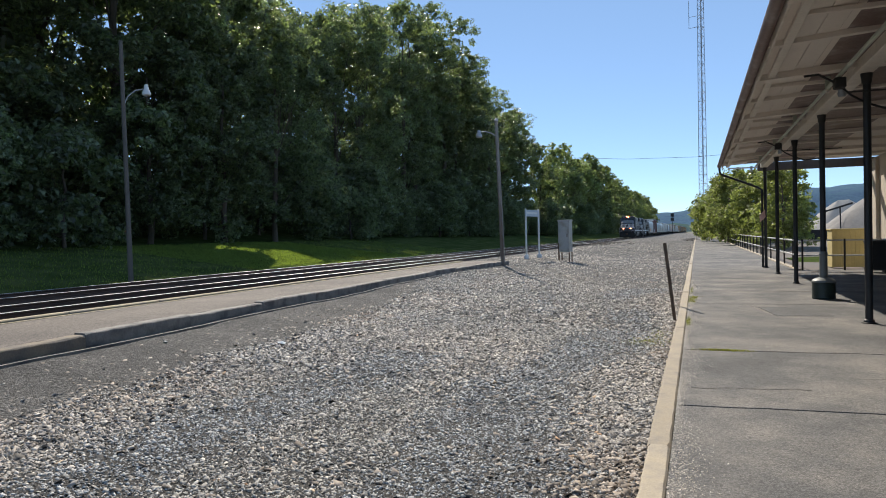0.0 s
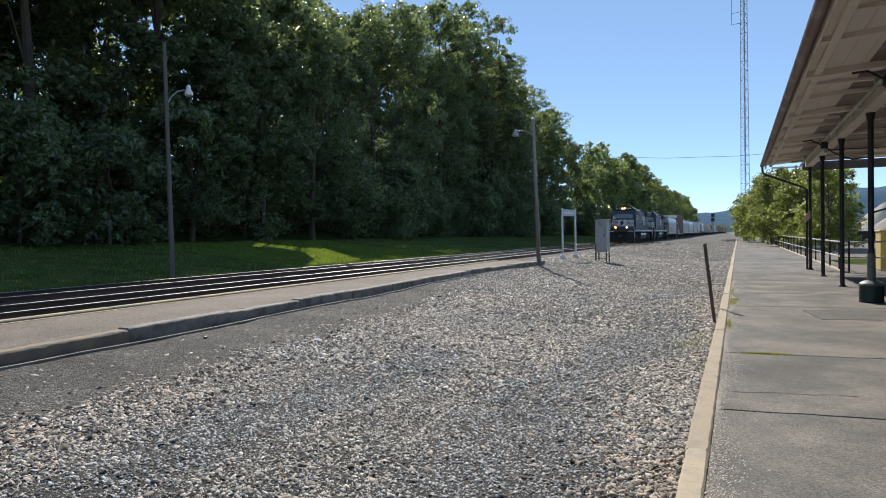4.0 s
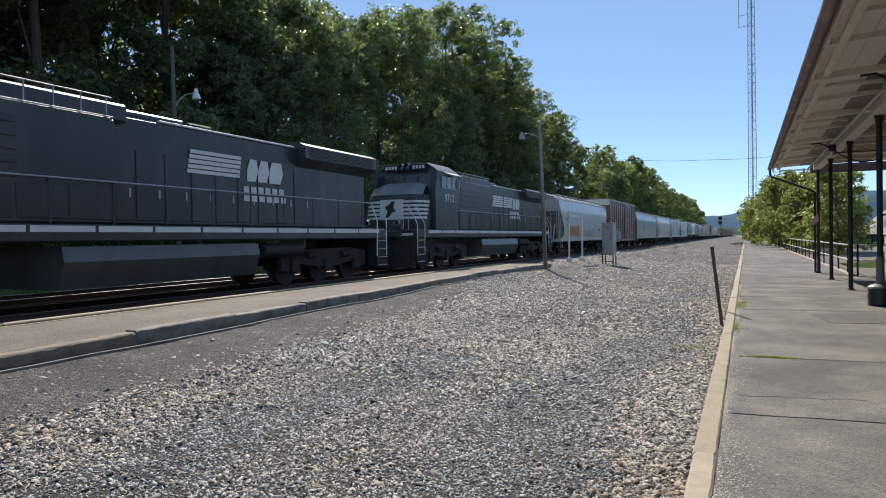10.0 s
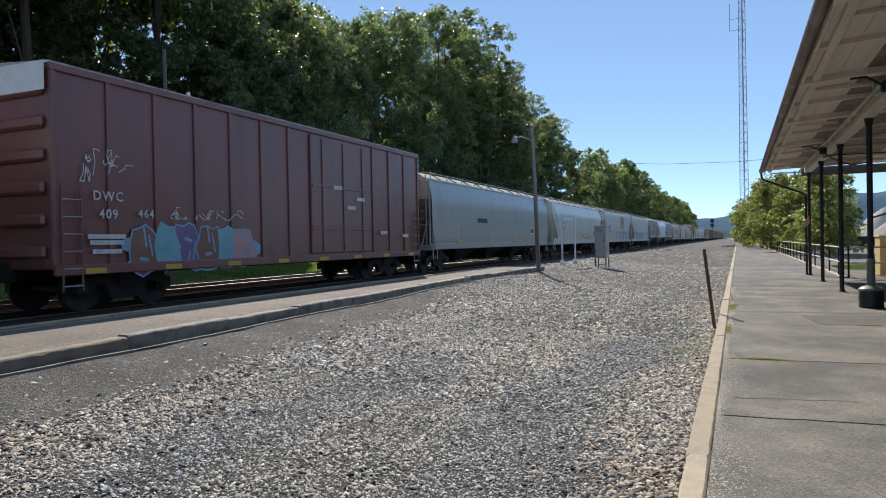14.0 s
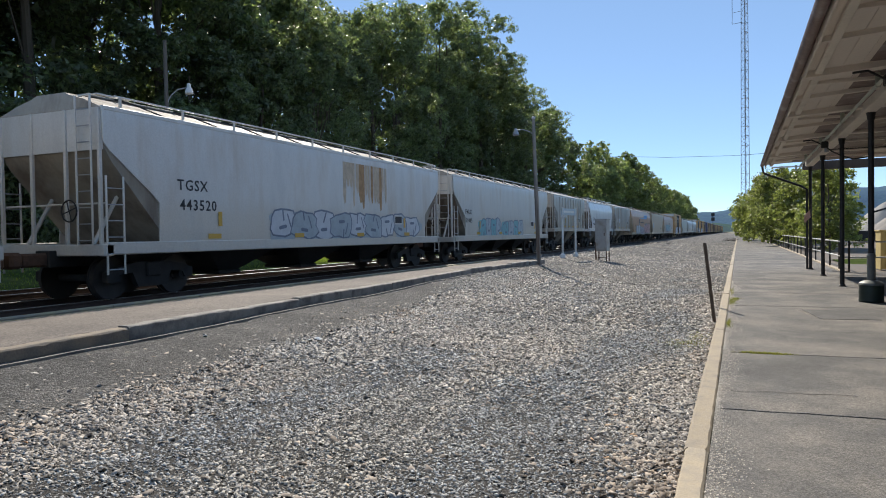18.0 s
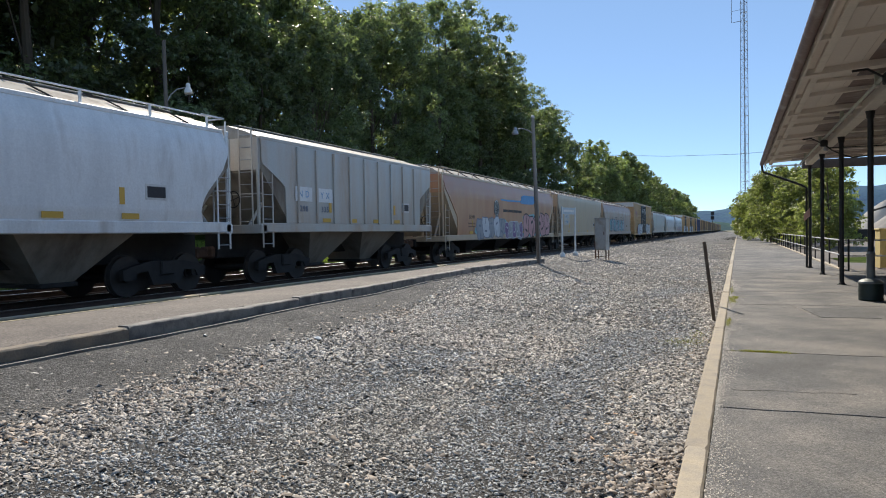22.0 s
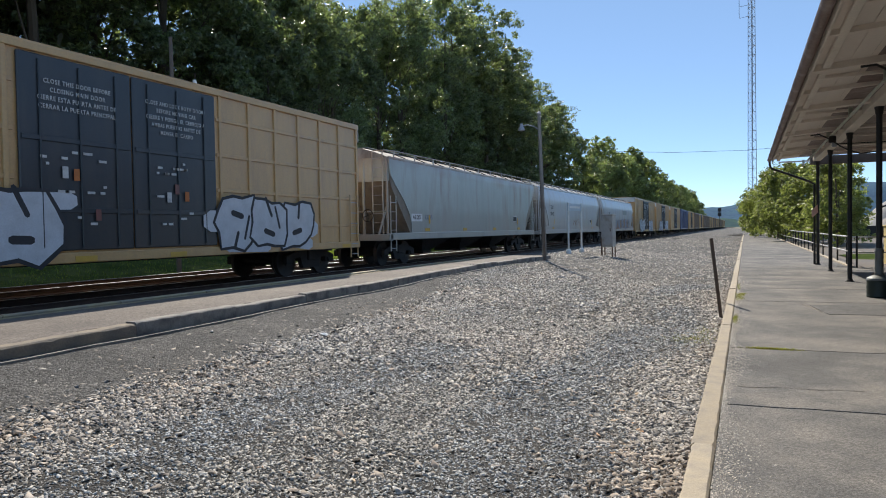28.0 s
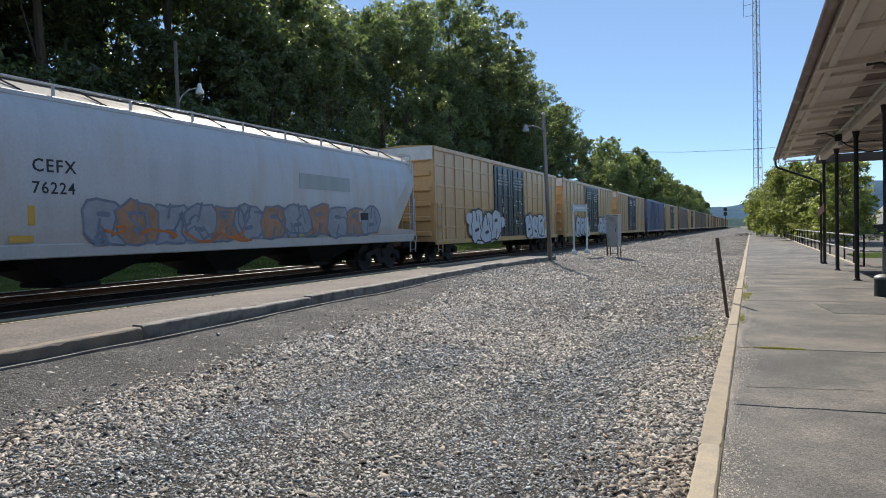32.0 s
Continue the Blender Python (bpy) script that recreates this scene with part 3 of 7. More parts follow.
def slab(y0, y1, x0, x1, top=0.0):
    """A paving bay whose ends follow the cracks."""
    n = 48
    xs = [x0 + (x1 - x0) * k / n for k in range(n + 1)]
    gap = 0.011
    a = [(x, joint_y(y0, x) + gap) for x in xs]
    b = [(x, joint_y(y1, x) - gap) for x in xs]
    c = 0.008
    form = Form()
    for k in range(n):
        x_a, x_b = xs[k], xs[k + 1]
        form.add([(x_a, a[k][1] + c, top), (x_b, a[k + 1][1] + c, top), (x_b, b[k + 1][1] - c, top), (x_a, b[k][1] - c, top)], [(0, 1, 2, 3)])
        form.add([(x_a, a[k][1], top - 0.3), (x_b, a[k + 1][1], top - 0.3), (x_b, a[k + 1][1], top - c), (x_a, a[k][1], top - c), (x_b, a[k + 1][1] + c, top), (x_a, a[k][1] + c, top)], [(0, 1, 2, 3), (3, 2, 4, 5)])
        form.add([(x_a, b[k][1], top - 0.3), (x_b, b[k + 1][1], top - 0.3), (x_b, b[k + 1][1], top - c), (x_a, b[k][1], top - c), (x_b, b[k + 1][1] - c, top), (x_a, b[k][1] - c, top)], [(3, 2, 1, 0), (5, 4, 2, 3)])
    form.add([(x0, a[0][1], top - 0.3), (x0, b[0][1], top - 0.3), (x0, b[0][1], top), (x0, a[0][1], top)], [(0, 1, 2, 3)])
    form.add([(x1, a[-1][1], top - 0.3), (x1, b[-1][1], top - 0.3), (x1, b[-1][1], top), (x1, a[-1][1], top)], [(3, 2, 1, 0)])
    return form


for y0, y1 in zip(JOINTS, JOINTS[1:]):
    part("slab", slab(y0, y1, -0.185, PLAT_R), M_ASPHALT, platform, smooth=False)
far_joints = [27.2, 33, 39, 46, 54, 64, 78, 96, 120, 150]
for y0, y1 in zip(far_joints, far_joints[1:]):
    part("slab", slab(y0, y1, -0.185, 3.3), M_ASPHALT, platform, smooth=False)
part("base", Form().box(-0.18, PLAT_R, -12, 27, -0.34, -0.03), M_CINDER, platform)
part("base", Form().box(-0.18, 3.28, 27, 150, -0.34, -0.03), M_CINDER, platform)
for k in range(26):
    y0 = -9.0 + 3.07 * k - (1.4 if k % 3 else 1.1)
    y1 = -9.0 + 3.07 * (k + 1) - (1.4 if (k + 1) % 3 else 1.1)
    part("kerb_stone", worn_block(lambda q: -0.345 + 0.006 * math.sin(k * 2.1), lambda q: -0.192, y0 + 0.006, y1 - 0.006, -0.52, 0.012 + 0.004 * math.sin(k * 3.7), k), M_KERB, platform, "pale buff concrete kerb block")
part("kerb_run", Form().soft(-0.345, -0.192, 71, 150, -0.52, 0.012, 0.012), M_KERB, platform)
part("side_kerb", Form().soft(3.3, 3.46, 27.0, 150, -0.32, 0.05, 0.015), M_KERB, platform)
for x, y, tall in ((1.55, 13.7, 0.006),):
    rim = thing("access_cover", "asphalt-filled rectangular cover set flush in the platform", "cover", (x, y, 0))
    part("lid", Form().plate([(-0.46, 0.62), (-0.28, -0.78), (0.60, -0.66), (0.42, 0.86)], "z", 0.0, tall), M_PATCH, rim)

crack = Form()
g = random.Random(12)
for x0, y0, dx, dy, count in ((-0.1, 6.9, 1.1, 0.12, 9), (0.5, 11.4, 1.5, -0.1, 12), (1.0, 14.6, 0.2, -1.7, 10), (0.3, 19.6, 2.0, 0.2, 12), (1.4, 7.6, 1.2, 0.5, 9)):
    pts = [(x0 + dx * k / count + g.uniform(-0.03, 0.03), y0 + dy * k / count + g.uniform(-0.05, 0.05)) for k in range(count + 1)]
    for k, ((a, b), (c, d_)) in enumerate(zip(pts, pts[1:])):
        w = 0.004 + 0.004 * g.random()
        crack.add([(a, b - w, 0.0022), (c, d_ - w, 0.0022), (c, d_ + w, 0.0022), (a, b + w, 0.0022)], [(0, 1, 2, 3)])
tagged(part("crack_filler", crack, M_BALLAST, platform, "thin dark cracks in the asphalt", smooth=False), kind="stuff")

# ---- island platform ----
island = thing("island_platform", "low brown asphalt island platform with stone kerb", "platform", kind="structure")
ends = list(np.linspace(-14, 28.84, 38))
form = Form()
rings = []
for y in ends:
    x1 = island_edge(y) - 0.22
    rings.append([(-9.6, y, -0.3), (x1, y, -0.3), (x1, y, ISLE_Z - 0.003 + 0.008 * noise.noise(Vector((0, y, 0)))), (-9.6, y, ISLE_Z - 0.003)])
part("surface", Form().rings(rings), M_ISLAND, island, smooth=False)
for k in range(21):
    y0, y1 = -14 + 2.04 * k, -14 + 2.04 * (k + 1)
    x0, x1 = island_edge(y0), island_edge(y1)
    lift = 0.012 * math.sin(k * 2.7)
    jut = 0.012 * math.sin(k)
    part("kerb_stone", worn_block(lambda q: island_edge(q) - 0.215, lambda q: island_edge(q) + jut, y0 + 0.008, y1 - 0.008, -0.25, ISLE_Z + 0.012 + lift, 40 + k, 0.014), M_OLDKERB if k < 10 else M_STONEKERB, island)
    part("edge_beam", Form().soft(-9.98, -9.80, y0 + 0.005, y1 - 0.005, -0.1, ISLE_Z + 0.02, 0.015), M_YELLOW_EDGE, island)
part("edge_stripe", Form().box(-9.79, -9.61, -14, 28.84, -0.1, ISLE_Z - 0.03), M_BALLAST, island)
part("painted_line", Form().box(-9.6, -9.53, -14, 28.84, ISLE_Z - 0.02, ISLE_Z + 0.004), M_YELLOW_EDGE, island, "faded yellow safety line")
for y0, y1 in ((-8, 3.2), (3.2, 13.6), (13.6, 21.0)):
    pts = [(island_edge(y) + 0.13, y, bed_height(island_edge(y) + 0.13, y) + 0.035) for y in np.linspace(y0, y1, 14)]
    solid("old_rail", Form().rings([[(x - 0.022, y, z - 0.08), (x + 0.022, y, z - 0.08), (x + 0.022, y, z + 0.0), (x - 0.022, y, z + 0.0)] for x, y, z in pts]), M_STONEKERB, "old pale rail half sunk beside the platform kerb", "rail", group="half-buried rails")

# ---- tracks ----


def rail_form(x, y0, y1):
    prof = [(-0.07, 0.0), (0.07, 0.0), (0.07, 0.015), (0.012, 0.04), (0.012, 0.12), (0.034, 0.135), (0.034, 0.163), (-0.034, 0.163), (-0.034, 0.135), (-0.012, 0.12), (-0.012, 0.04), (-0.07, 0.015)]
    return Form().rings([[(x + a, y, RAIL_Z - 0.168 + b) for a, b in prof] for y in (y0, y1)])


for cx, what in ((TRACK_X, "running track under the train"), (FAR_X, "second track beside the lawn")):
    track = thing("railway_track", "steel rails on dark timber ties, " + what, "track", kind="structure")
    for sx in (-0.752, 0.752):
        rail = part("rail", rail_form(cx + sx, -340, 900), M_RAIL, track, smooth=False)
        part("rail_head", Form().soft(cx + sx - 0.033, cx + sx + 0.033, -340, 900, RAIL_Z - 0.006, RAIL_Z, 0.002), M_RAILTOP, rail, "polished running surface")
    tie_mesh = Form().soft(-1.3, 1.3, -0.115, 0.115, -0.18, 0.0, 0.012).mesh("tie", M_TIE)
    plate_mesh = Form().soft(-0.18, 0.18, -0.1, 0.1, 0.0, 0.014, 0.004).mesh("tie_plate", M_RUST)
    rnd = random.Random(3)
    for k in range(150):
        y = -6 + 0.53 * k
        part("tie", tie_mesh, None, track, "", pose(cx + rnd.uniform(-0.05, 0.05), y, RAIL_Z - 0.171, 0, 0, rnd.uniform(-1.2, 1.2)))
    form = Form()
    for k in range(300):
        y = 74 + 0.6 * k
        form.box(cx - 1.3, cx + 1.3, y - 0.11, y + 0.11, RAIL_Z - 0.3, RAIL_Z - 0.171)
    tagged(part("far_ties", form, M_TIE, track, smooth=False), kind="stuff")

# ---- canopy ----
POSTS = [-5.0, -0.6, 3.7, 7.95, 12.2, 16.25, 20.5, 24.9, 29.0]
canopy = thing("platform_canopy", "long wooden platform canopy with peeling cream soffit", "canopy", kind="structure")
ROOF0, ROOF1 = -9.0, 28.7
DECK = 4.06


def deck_z(x):
    return 3.95 + 0.065 * (x - 0.77) if x < 2.6 else 4.07


n_boards = 22
for k in range(n_boards):
    x0 = 0.95 + (PLAT_R + 0.5 - 0.95) * k / n_boards
    x1 = 0.95 + (PLAT_R + 0.5 - 0.95) * (k + 1) / n_boards
    lift = 0.004 * math.sin(k * 5.1)
    part("board", Form().rings([[(x0 + 0.004, y, deck_z(x0) + lift), (x1 - 0.004, y, deck_z(x1) + lift), (x1 - 0.004, y, deck_z(x1) + 0.03), (x0 + 0.004, y, deck_z(x0) + 0.03)] for y in (ROOF0, ROOF1)]), M_SOFFIT, canopy, smooth=False)
part("roofing", Form().rings([[(0.865, y, 4.0), (PLAT_R + 0.8, y, 4.13), (PLAT_R + 0.8, y, 4.2), (0.865, y, 4.05)] for y in (ROOF0, ROOF1 + 0.1)]), M_GUTTER, canopy, "dark roofing felt", smooth=False)
gut = Form()
gprof = [(0.16 * math.cos(a) * 0.5, 0.09 * math.sin(a)) for a in np.linspace(math.pi, 2 * math.pi, 9)]
gprof += [(a * 0.86, b * 0.86 + 0.006) for a, b in reversed(gprof)]
gut.rings([[(0.86 + a, y, 3.985 + b) for a, b in gprof] for y in (ROOF0, ROOF1 + 0.15)])
part("gutter", gut, M_GUTTER, canopy, "maroon metal half-round gutter")
part("fascia", Form().soft(0.945, 0.98, ROOF0, ROOF1 + 0.05, 3.87, 3.995, 0.006), M_TRIM, canopy)
part("eave_trim", Form().soft(1.10, 1.21, ROOF0, ROOF1, 3.90, 3.96, 0.008), M_TRIM, canopy)
part("post_beam", Form().soft(2.33, 2.58, ROOF0, ROOF1 + 0.3, 3.86, 4.065, 0.012), M_TRIM, canopy)
for y in POSTS[2:]:
    for dy, deep, wide in ((0.0, 0.10, 0.26), (2.1, 0.07, 0.12)):
        if y + dy > ROOF1:
            continue
        part("rafter", Form().rings([[(x, y + dy - wide / 2, deck_z(x) - deep), (x, y + dy + wide / 2, deck_z(x) - deep), (x, y + dy + wide / 2, deck_z(x) + 0.01), (x, y + dy - wide / 2, deck_z(x) + 0.01)] for x in (0.93, 2.6, PLAT_R + 0.4)]), M_SOFFIT, canopy, smooth=False)
    part("panel_batten", Form().soft(1.22, 2.3, y + 0.85, y + 0.92, 3.93, 3.985, 0.006), M_SOFFIT, canopy)
part("end_beam", Form().soft(2.3, PLAT_R + 0.6, 29.75, 29.97, 3.80, 4.12, 0.015), M_BEAM, canopy, "dark cross beam at the canopy's end")
part("end_fascia", Form().soft(0.93, PLAT_R + 0.5, ROOF1 - 0.03, ROOF1 + 0.03, 4.06, 4.13, 0.01), M_TRIM, canopy)
for y in POSTS:
    p = thing("canopy_post", "slender black-painted iron post holding the canopy", "post", (2.49, y, 0), "canopy posts")
    part("shaft", Form().lathe([(0.056, 0.02), (0.056, 3.7), (0.055, 3.72)], seg=14), M_BLACK, p)
    part("foot", Form().lathe([(0.11, 0.0), (0.11, 0.012), (0.08, 0.02), (0.074, 0.05), (0.064, 0.06)], seg=16), M_BLACK, p)
    part("capital", Form().lathe([(0.06, 3.70), (0.074, 3.73), (0.074, 3.77), (0.085, 3.82), (0.09, 3.858)], seg=14), M_BLACK, p)
down = thing("downspout", "black downspout from the gutter end to the last post", "downspout", (0, 0, 0))
part("pipe", Form().tube([(0.86, 28.75, 3.93), (0.87, 28.8, 3.78), (0.92, 28.85, 3.66), (2.2, 28.95, 3.12), (2.38, 29.0, 3.0), (2.38, 29.0, 0.02)], 0.042, 10), M_BLACK, down)
conduit = thing("conduit", "pale green electrical conduit under the canopy", "conduit", (0, 0, 0))
part("pipe", Form().tube([(2.06, -8, 3.80), (2.06, 12.0, 3.80), (2.06, 27.5, 3.80)], 0.03, 8), M_PIPE, conduit)
for y in POSTS[2:]:
    part("clip", Form().soft(2.02, 2.10, y + 0.6, y + 0.64, 3.76, 3.99, 0.005), M_PIPE, conduit)
for y in (12.2, 20.5):
    lamp = thing("lamp_bracket", "black iron lamp bracket with junction box under the canopy", "bracket", (0, y, 0), "lamp brackets")
    part("arm", Form().tube([(1.55, -0.6, 3.78), (1.75, -0.55, 3.80), (2.05, -0.35, 3.66), (2.25, -0.15, 3.52), (2.46, 0, 3.42), (2.75, 0.1, 3.32), (3.1, 0.15, 3.36)], 0.018, 8), M_BLACK, lamp)
    part("junction_box", Form().soft(1.98, 2.14, -0.44, -0.26, 3.60, 3.76, 0.015), M_DARK, lamp)
    part("socket", Form().lathe([(0.05, 3.50), (0.065, 3.54), (0.05, 3.62)], 2.12, -0.2, 12), M_GALV, lamp)
    part("cross_rod", Form().tube([(2.1, -0.1, 3.58), (3.6, 0.0, 3.58)], 0.014, 6), M_BLACK, lamp)

# ---- station building, bins, railing ----
station = thing("station_building", "cream-painted station building beside the platform", "building", kind="structure")
part("wall", Form().soft(PLAT_R, PLAT_R + 0.3, -12, 29.2, -0.3, 4.06, 0.02), M_CREAM, station)
part("wall", Form().soft(PLAT_R + 0.3, 14, 28.9, 29.2, -0.3, 4.06, 0.02), M_CREAM, station)
part("pilaster", Form().soft(PLAT_R - 0.12, PLAT_R, 28.6, 29.2, 0.0, 4.0, 0.02), M_CREAM, station)
part("plinth", Form().soft(PLAT_R - 0.05, PLAT_R, -12, 28.6, 0.0, 0.5, 0.01), M_STONEKERB, station)
part("roof", Form().rings([[(PLAT_R - 0.5, y, 4.22), (10, y, 6.3), (14.5, y, 4.22)] for y in (-12.5, 30)]), M_GUTTER, station, smooth=False)
for y in (-4, 2, 8, 14, 20, 25.5):
    w = part("window", Form().soft(PLAT_R - 0.03, PLAT_R - 0.002, y - 0.6, y + 0.6, 1.0, 2.7, 0.01), M_TRIM, station)
    part("pane", Form().box(PLAT_R - 0.036, PLAT_R - 0.031, y - 0.5, y + 0.5, 1.1, 2.6), glassy("window_glass", (0.03, 0.035, 0.04)), w)

M_STAKEGREY = material("pale_dome_iron", (0.16, 0.17, 0.165), 0.5, 0.1, var=0.2, scale=5, fine=40)
bin_ = thing("post_bin", "dark green domed iron drum round a canopy post foot", "bin", (2.49, 16.25, 0))
part("drum", Form().lathe([(0.215, 0.0), (0.23, 0.03), (0.22, 0.06), (0.225, 0.12), (0.218, 0.15), (0.23, 0.20), (0.22, 0.24), (0.22, 0.33), (0.235, 0.35)], seg=24), M_BIN, bin_)
part("dome", Form().lathe([(0.235, 0.35), (0.22, 0.39), (0.16, 0.43), (0.08, 0.45), (0.075, 0.9), (0.085, 0.95), (0.065, 1.0)], seg=24), M_STAKEGREY, bin_, "paler grey-green rounded top")

railing = thing("railing", "galvanised two-rail pipe railing along the platform's back", "railing", (0, 0, 0))
for z in (0.52, 1.05):
    part("rail", Form().tube([(3.38, 78, z), (3.38, 28.6, z), (3.42, 27.3, z), (3.6, 27.08, z), (6.1, 27.05, z)], 0.028, 8), M_RAILING, railing)
posts_at = [(3.38, 28.6 + 2.75 * k) for k in range(19)] + [(3.5, 27.12), (4.8, 27.05), (6.1, 27.05)]
pm = Form().lathe([(0.032, 0.0), (0.032, 1.08), (0.02, 1.1)], seg=10).mesh("railing_post", M_DARK)
for x, y in posts_at:
    part("railing_post", pm, None, railing, "", (x, y, 0.0 if y > 27.2 else -0.0))

shed = thing("yellow_enclosure", "pale yellow board enclosure behind the railing", "enclosure", (5.55, 31.0, -0.12))
for k in range(7):
    part("board", Form().soft(-0.56 + 0.16 * k + 0.0015, -0.40 + 0.16 * k - 0.0015, -0.45, -0.40, 0.05, 1.52, 0.008), M_SHED, shed)
part("side", Form().soft(-0.56, -0.52, -0.4, 0.6, 0.03, 1.5, 0.008), M_SHED, shed)
part("side", Form().soft(0.52, 0.56, -0.4, 0.6, 0.03, 1.5, 0.008), M_SHED, shed)
part("cap", Form().soft(-0.6, 0.6, -0.48, 0.62, 1.5, 1.56, 0.01), M_SHED, shed)
for x, y, h in ((5.45, 25.6, 1.05), (5.9, 25.2, 1.1)):
    b = thing("wheeled_bin", "black wheeled refuse bin against the railing", "bin", (x, y, 0), "refuse bins")
    part("body", Form().rings([[(-0.24, -0.26, 0.08), (0.24, -0.26, 0.08), (0.24, 0.26, 0.08), (-0.24, 0.26, 0.08)], [(-0.29, -0.32, h - 0.1), (0.29, -0.32, h - 0.1), (0.29, 0.32, h - 0.1), (-0.29, 0.32, h - 0.1)]]), M_BLACK, b, smooth=False)
    part("lid", Form().soft(-0.31, 0.31, -0.36, 0.34, h - 0.1, h, 0.03), M_BLACK, b)
    for s in (-0.25, 0.25):
        part("wheel", Form().tube([(s - 0.03, 0.27, 0.1), (s + 0.03, 0.27, 0.1)], 0.1, 14), M_BLACK, b)

# ---- poles, sign, cabinet, stake ----
pole = thing("utility_pole", "leaning grey wooden utility pole at the island platform's end", "pole", pose(-7.7, 27.9, 0.28, 0, -1.6, 0))
part("shaft", Form().tube([(0, 0, -0.4), (0.01, 0, 2), (0, 0, 4), (0, 0, 6.05)], 0.1, 12, 0.07), M_POLE, pole)
part("pole_cap", Form().lathe([(0.085, 6.03), (0.085, 6.09), (0.03, 6.14)], seg=10), M_GALV, pole)
part("lamp_arm", Form().tube([(0, 0, 5.35), (-0.16, -0.1, 5.5), (-0.42, -0.22, 5.6), (-0.62, -0.3, 5.58)], 0.02, 8), M_GALV, pole)
part("lamp_head", Form().lathe([(0.05, 5.66), (0.07, 5.62), (0.07, 5.55), (0.12, 5.48), (0.14, 5.38), (0.12, 5.36)], -0.68, -0.33, 14), M_GALV, pole, "dull grey lamp head")
lp = thing("lamp_pole", "tall wooden lamp pole before the dark wood", "street lamp", pose(-20.0, 19.95, 0, 0, -0.9, 0))
part("shaft", Form().tube([(0, 0, -0.3), (0, 0, 4), (0, 0, 9.1)], 0.1, 12, 0.07), M_LAMPPOLE, lp)
part("arm", Form().tube([(0.04, 0, 6.72), (0.12, 0.12, 7.02), (0.28, 0.32, 7.26), (0.5, 0.54, 7.34)], 0.022, 8), M_GALV, lp)
part("lamp_head", Form().lathe([(0.05, 7.52), (0.08, 7.46), (0.08, 7.36), (0.13, 7.28), (0.165, 7.14), (0.14, 7.10)], 0.56, 0.6, 14), M_WHITE, lp, "pale grey lamp head with a round shade")

sign = thing("platform_sign", "white two-post station sign with a pale blue board", "sign", (0, 0, 0))
for x, y in ((-8.22, 34.35), (-7.92, 36.0)):
    pst = part("post", Form().lathe([(0.05, 0.2), (0.05, 2.78), (0.035, 2.82)], x, y, 12), M_WHITE, sign)
    part("base", Form().lathe([(0.14, 0.1), (0.14, 0.36), (0.11, 0.42), (0.06, 0.46)], x, y, 14), M_WHITE, pst)
d = Vector((0.30, 1.65, 0)).normalized()
nrm = Vector((d.y, -d.x, 0))
a, b = Vector((-8.22, 34.35, 0)) - d * 0.06, Vector((-7.92, 36.0, 0)) + d * 0.06
M_SIGN = material("pale_blue_sign_enamel", (0.42, 0.50, 0.56), 0.4, var=0.08, scale=3, bump=0.03)
out = [a - nrm * 0.02, b - nrm * 0.02, b + nrm * 0.02, a + nrm * 0.02]
board = part("board", Form().rings([[(p.x, p.y, z) for p in out] for z in (2.42, 2.76)]), M_SIGN, sign, smooth=False)
for z0, z1, u0, u1 in ((2.54, 2.65, 0.2, 1.5),):
    o = [a + d * u0 + nrm * 0.021, a + d * u1 + nrm * 0.021, a + d * u1 + nrm * 0.026, a + d * u0 + nrm * 0.026]
    part("lettering_bar", Form().rings([[(p.x, p.y, z) for p in o] for z in (z0, z1)]), M_WHITE, board)

cab = thing("relay_cabinet", "grey metal relay cabinet on an angle-iron stand", "cabinet", pose(-6.4, 35.4, 0.12, 0, 0, -8))
part("body", Form().soft(-0.30, 0.30, -0.26, 0.26, 0.42, 2.02, 0.015), M_ALU, cab)
part("hood", Form().soft(-0.33, 0.33, -0.3, 0.3, 2.02, 2.08, 0.02), M_ALU, cab)
door = part("door", Form().soft(-0.27, 0.27, -0.28, -0.26, 0.48, 1.98, 0.008), M_ALU, cab)
part("handle", Form().soft(0.17, 0.21, -0.31, -0.28, 1.2, 1.36, 0.006), M_RUST, door)
for x in (-0.27, 0.27):
    for y in (-0.23, 0.23):
        part("leg", Form().soft(x - 0.025, x + 0.025, y - 0.025, y + 0.025, -0.1, 0.42, 0.004), M_RUST, cab)
part("brace", Form().tube([(-0.28, -0.32, 0.9), (-0.2, -0.5, 0.02)], 0.025, 6), M_RUST, cab)
part("brace", Form().tube([(-0.27, -0.23, 0.1), (0.27, -0.23, 0.1)], 0.015, 6), M_RUST, cab)

st = thing("steel_stake", "leaning rusty steel stake beside the platform kerb", "post", pose(-0.445, 14.55, -0.34, 3, -7.5, 20))
part("shaft", Form().plate([(-0.033, -0.02), (0.033, -0.02), (0.033, -0.012), (0.006, -0.006), (0.006, 0.025), (-0.006, 0.025), (-0.006, -0.006), (-0.033, -0.012)], "z", -0.3, 1.62), M_STAKE, st, smooth=False)

mast = thing("signal_mast", "distant dark railway signal mast with two heads", "signal", (-10.4, 330, -0.2))
part("mast_pole", Form().lathe([(0.12, 0), (0.09, 9.4)], seg=10), M_DARK, mast)
for z in (6.2, 8.2):
    part("signal_head", Form().soft(-0.75, 0.75, -0.25, 0.25, z, z + 1.6, 0.1), M_BLACK, mast)

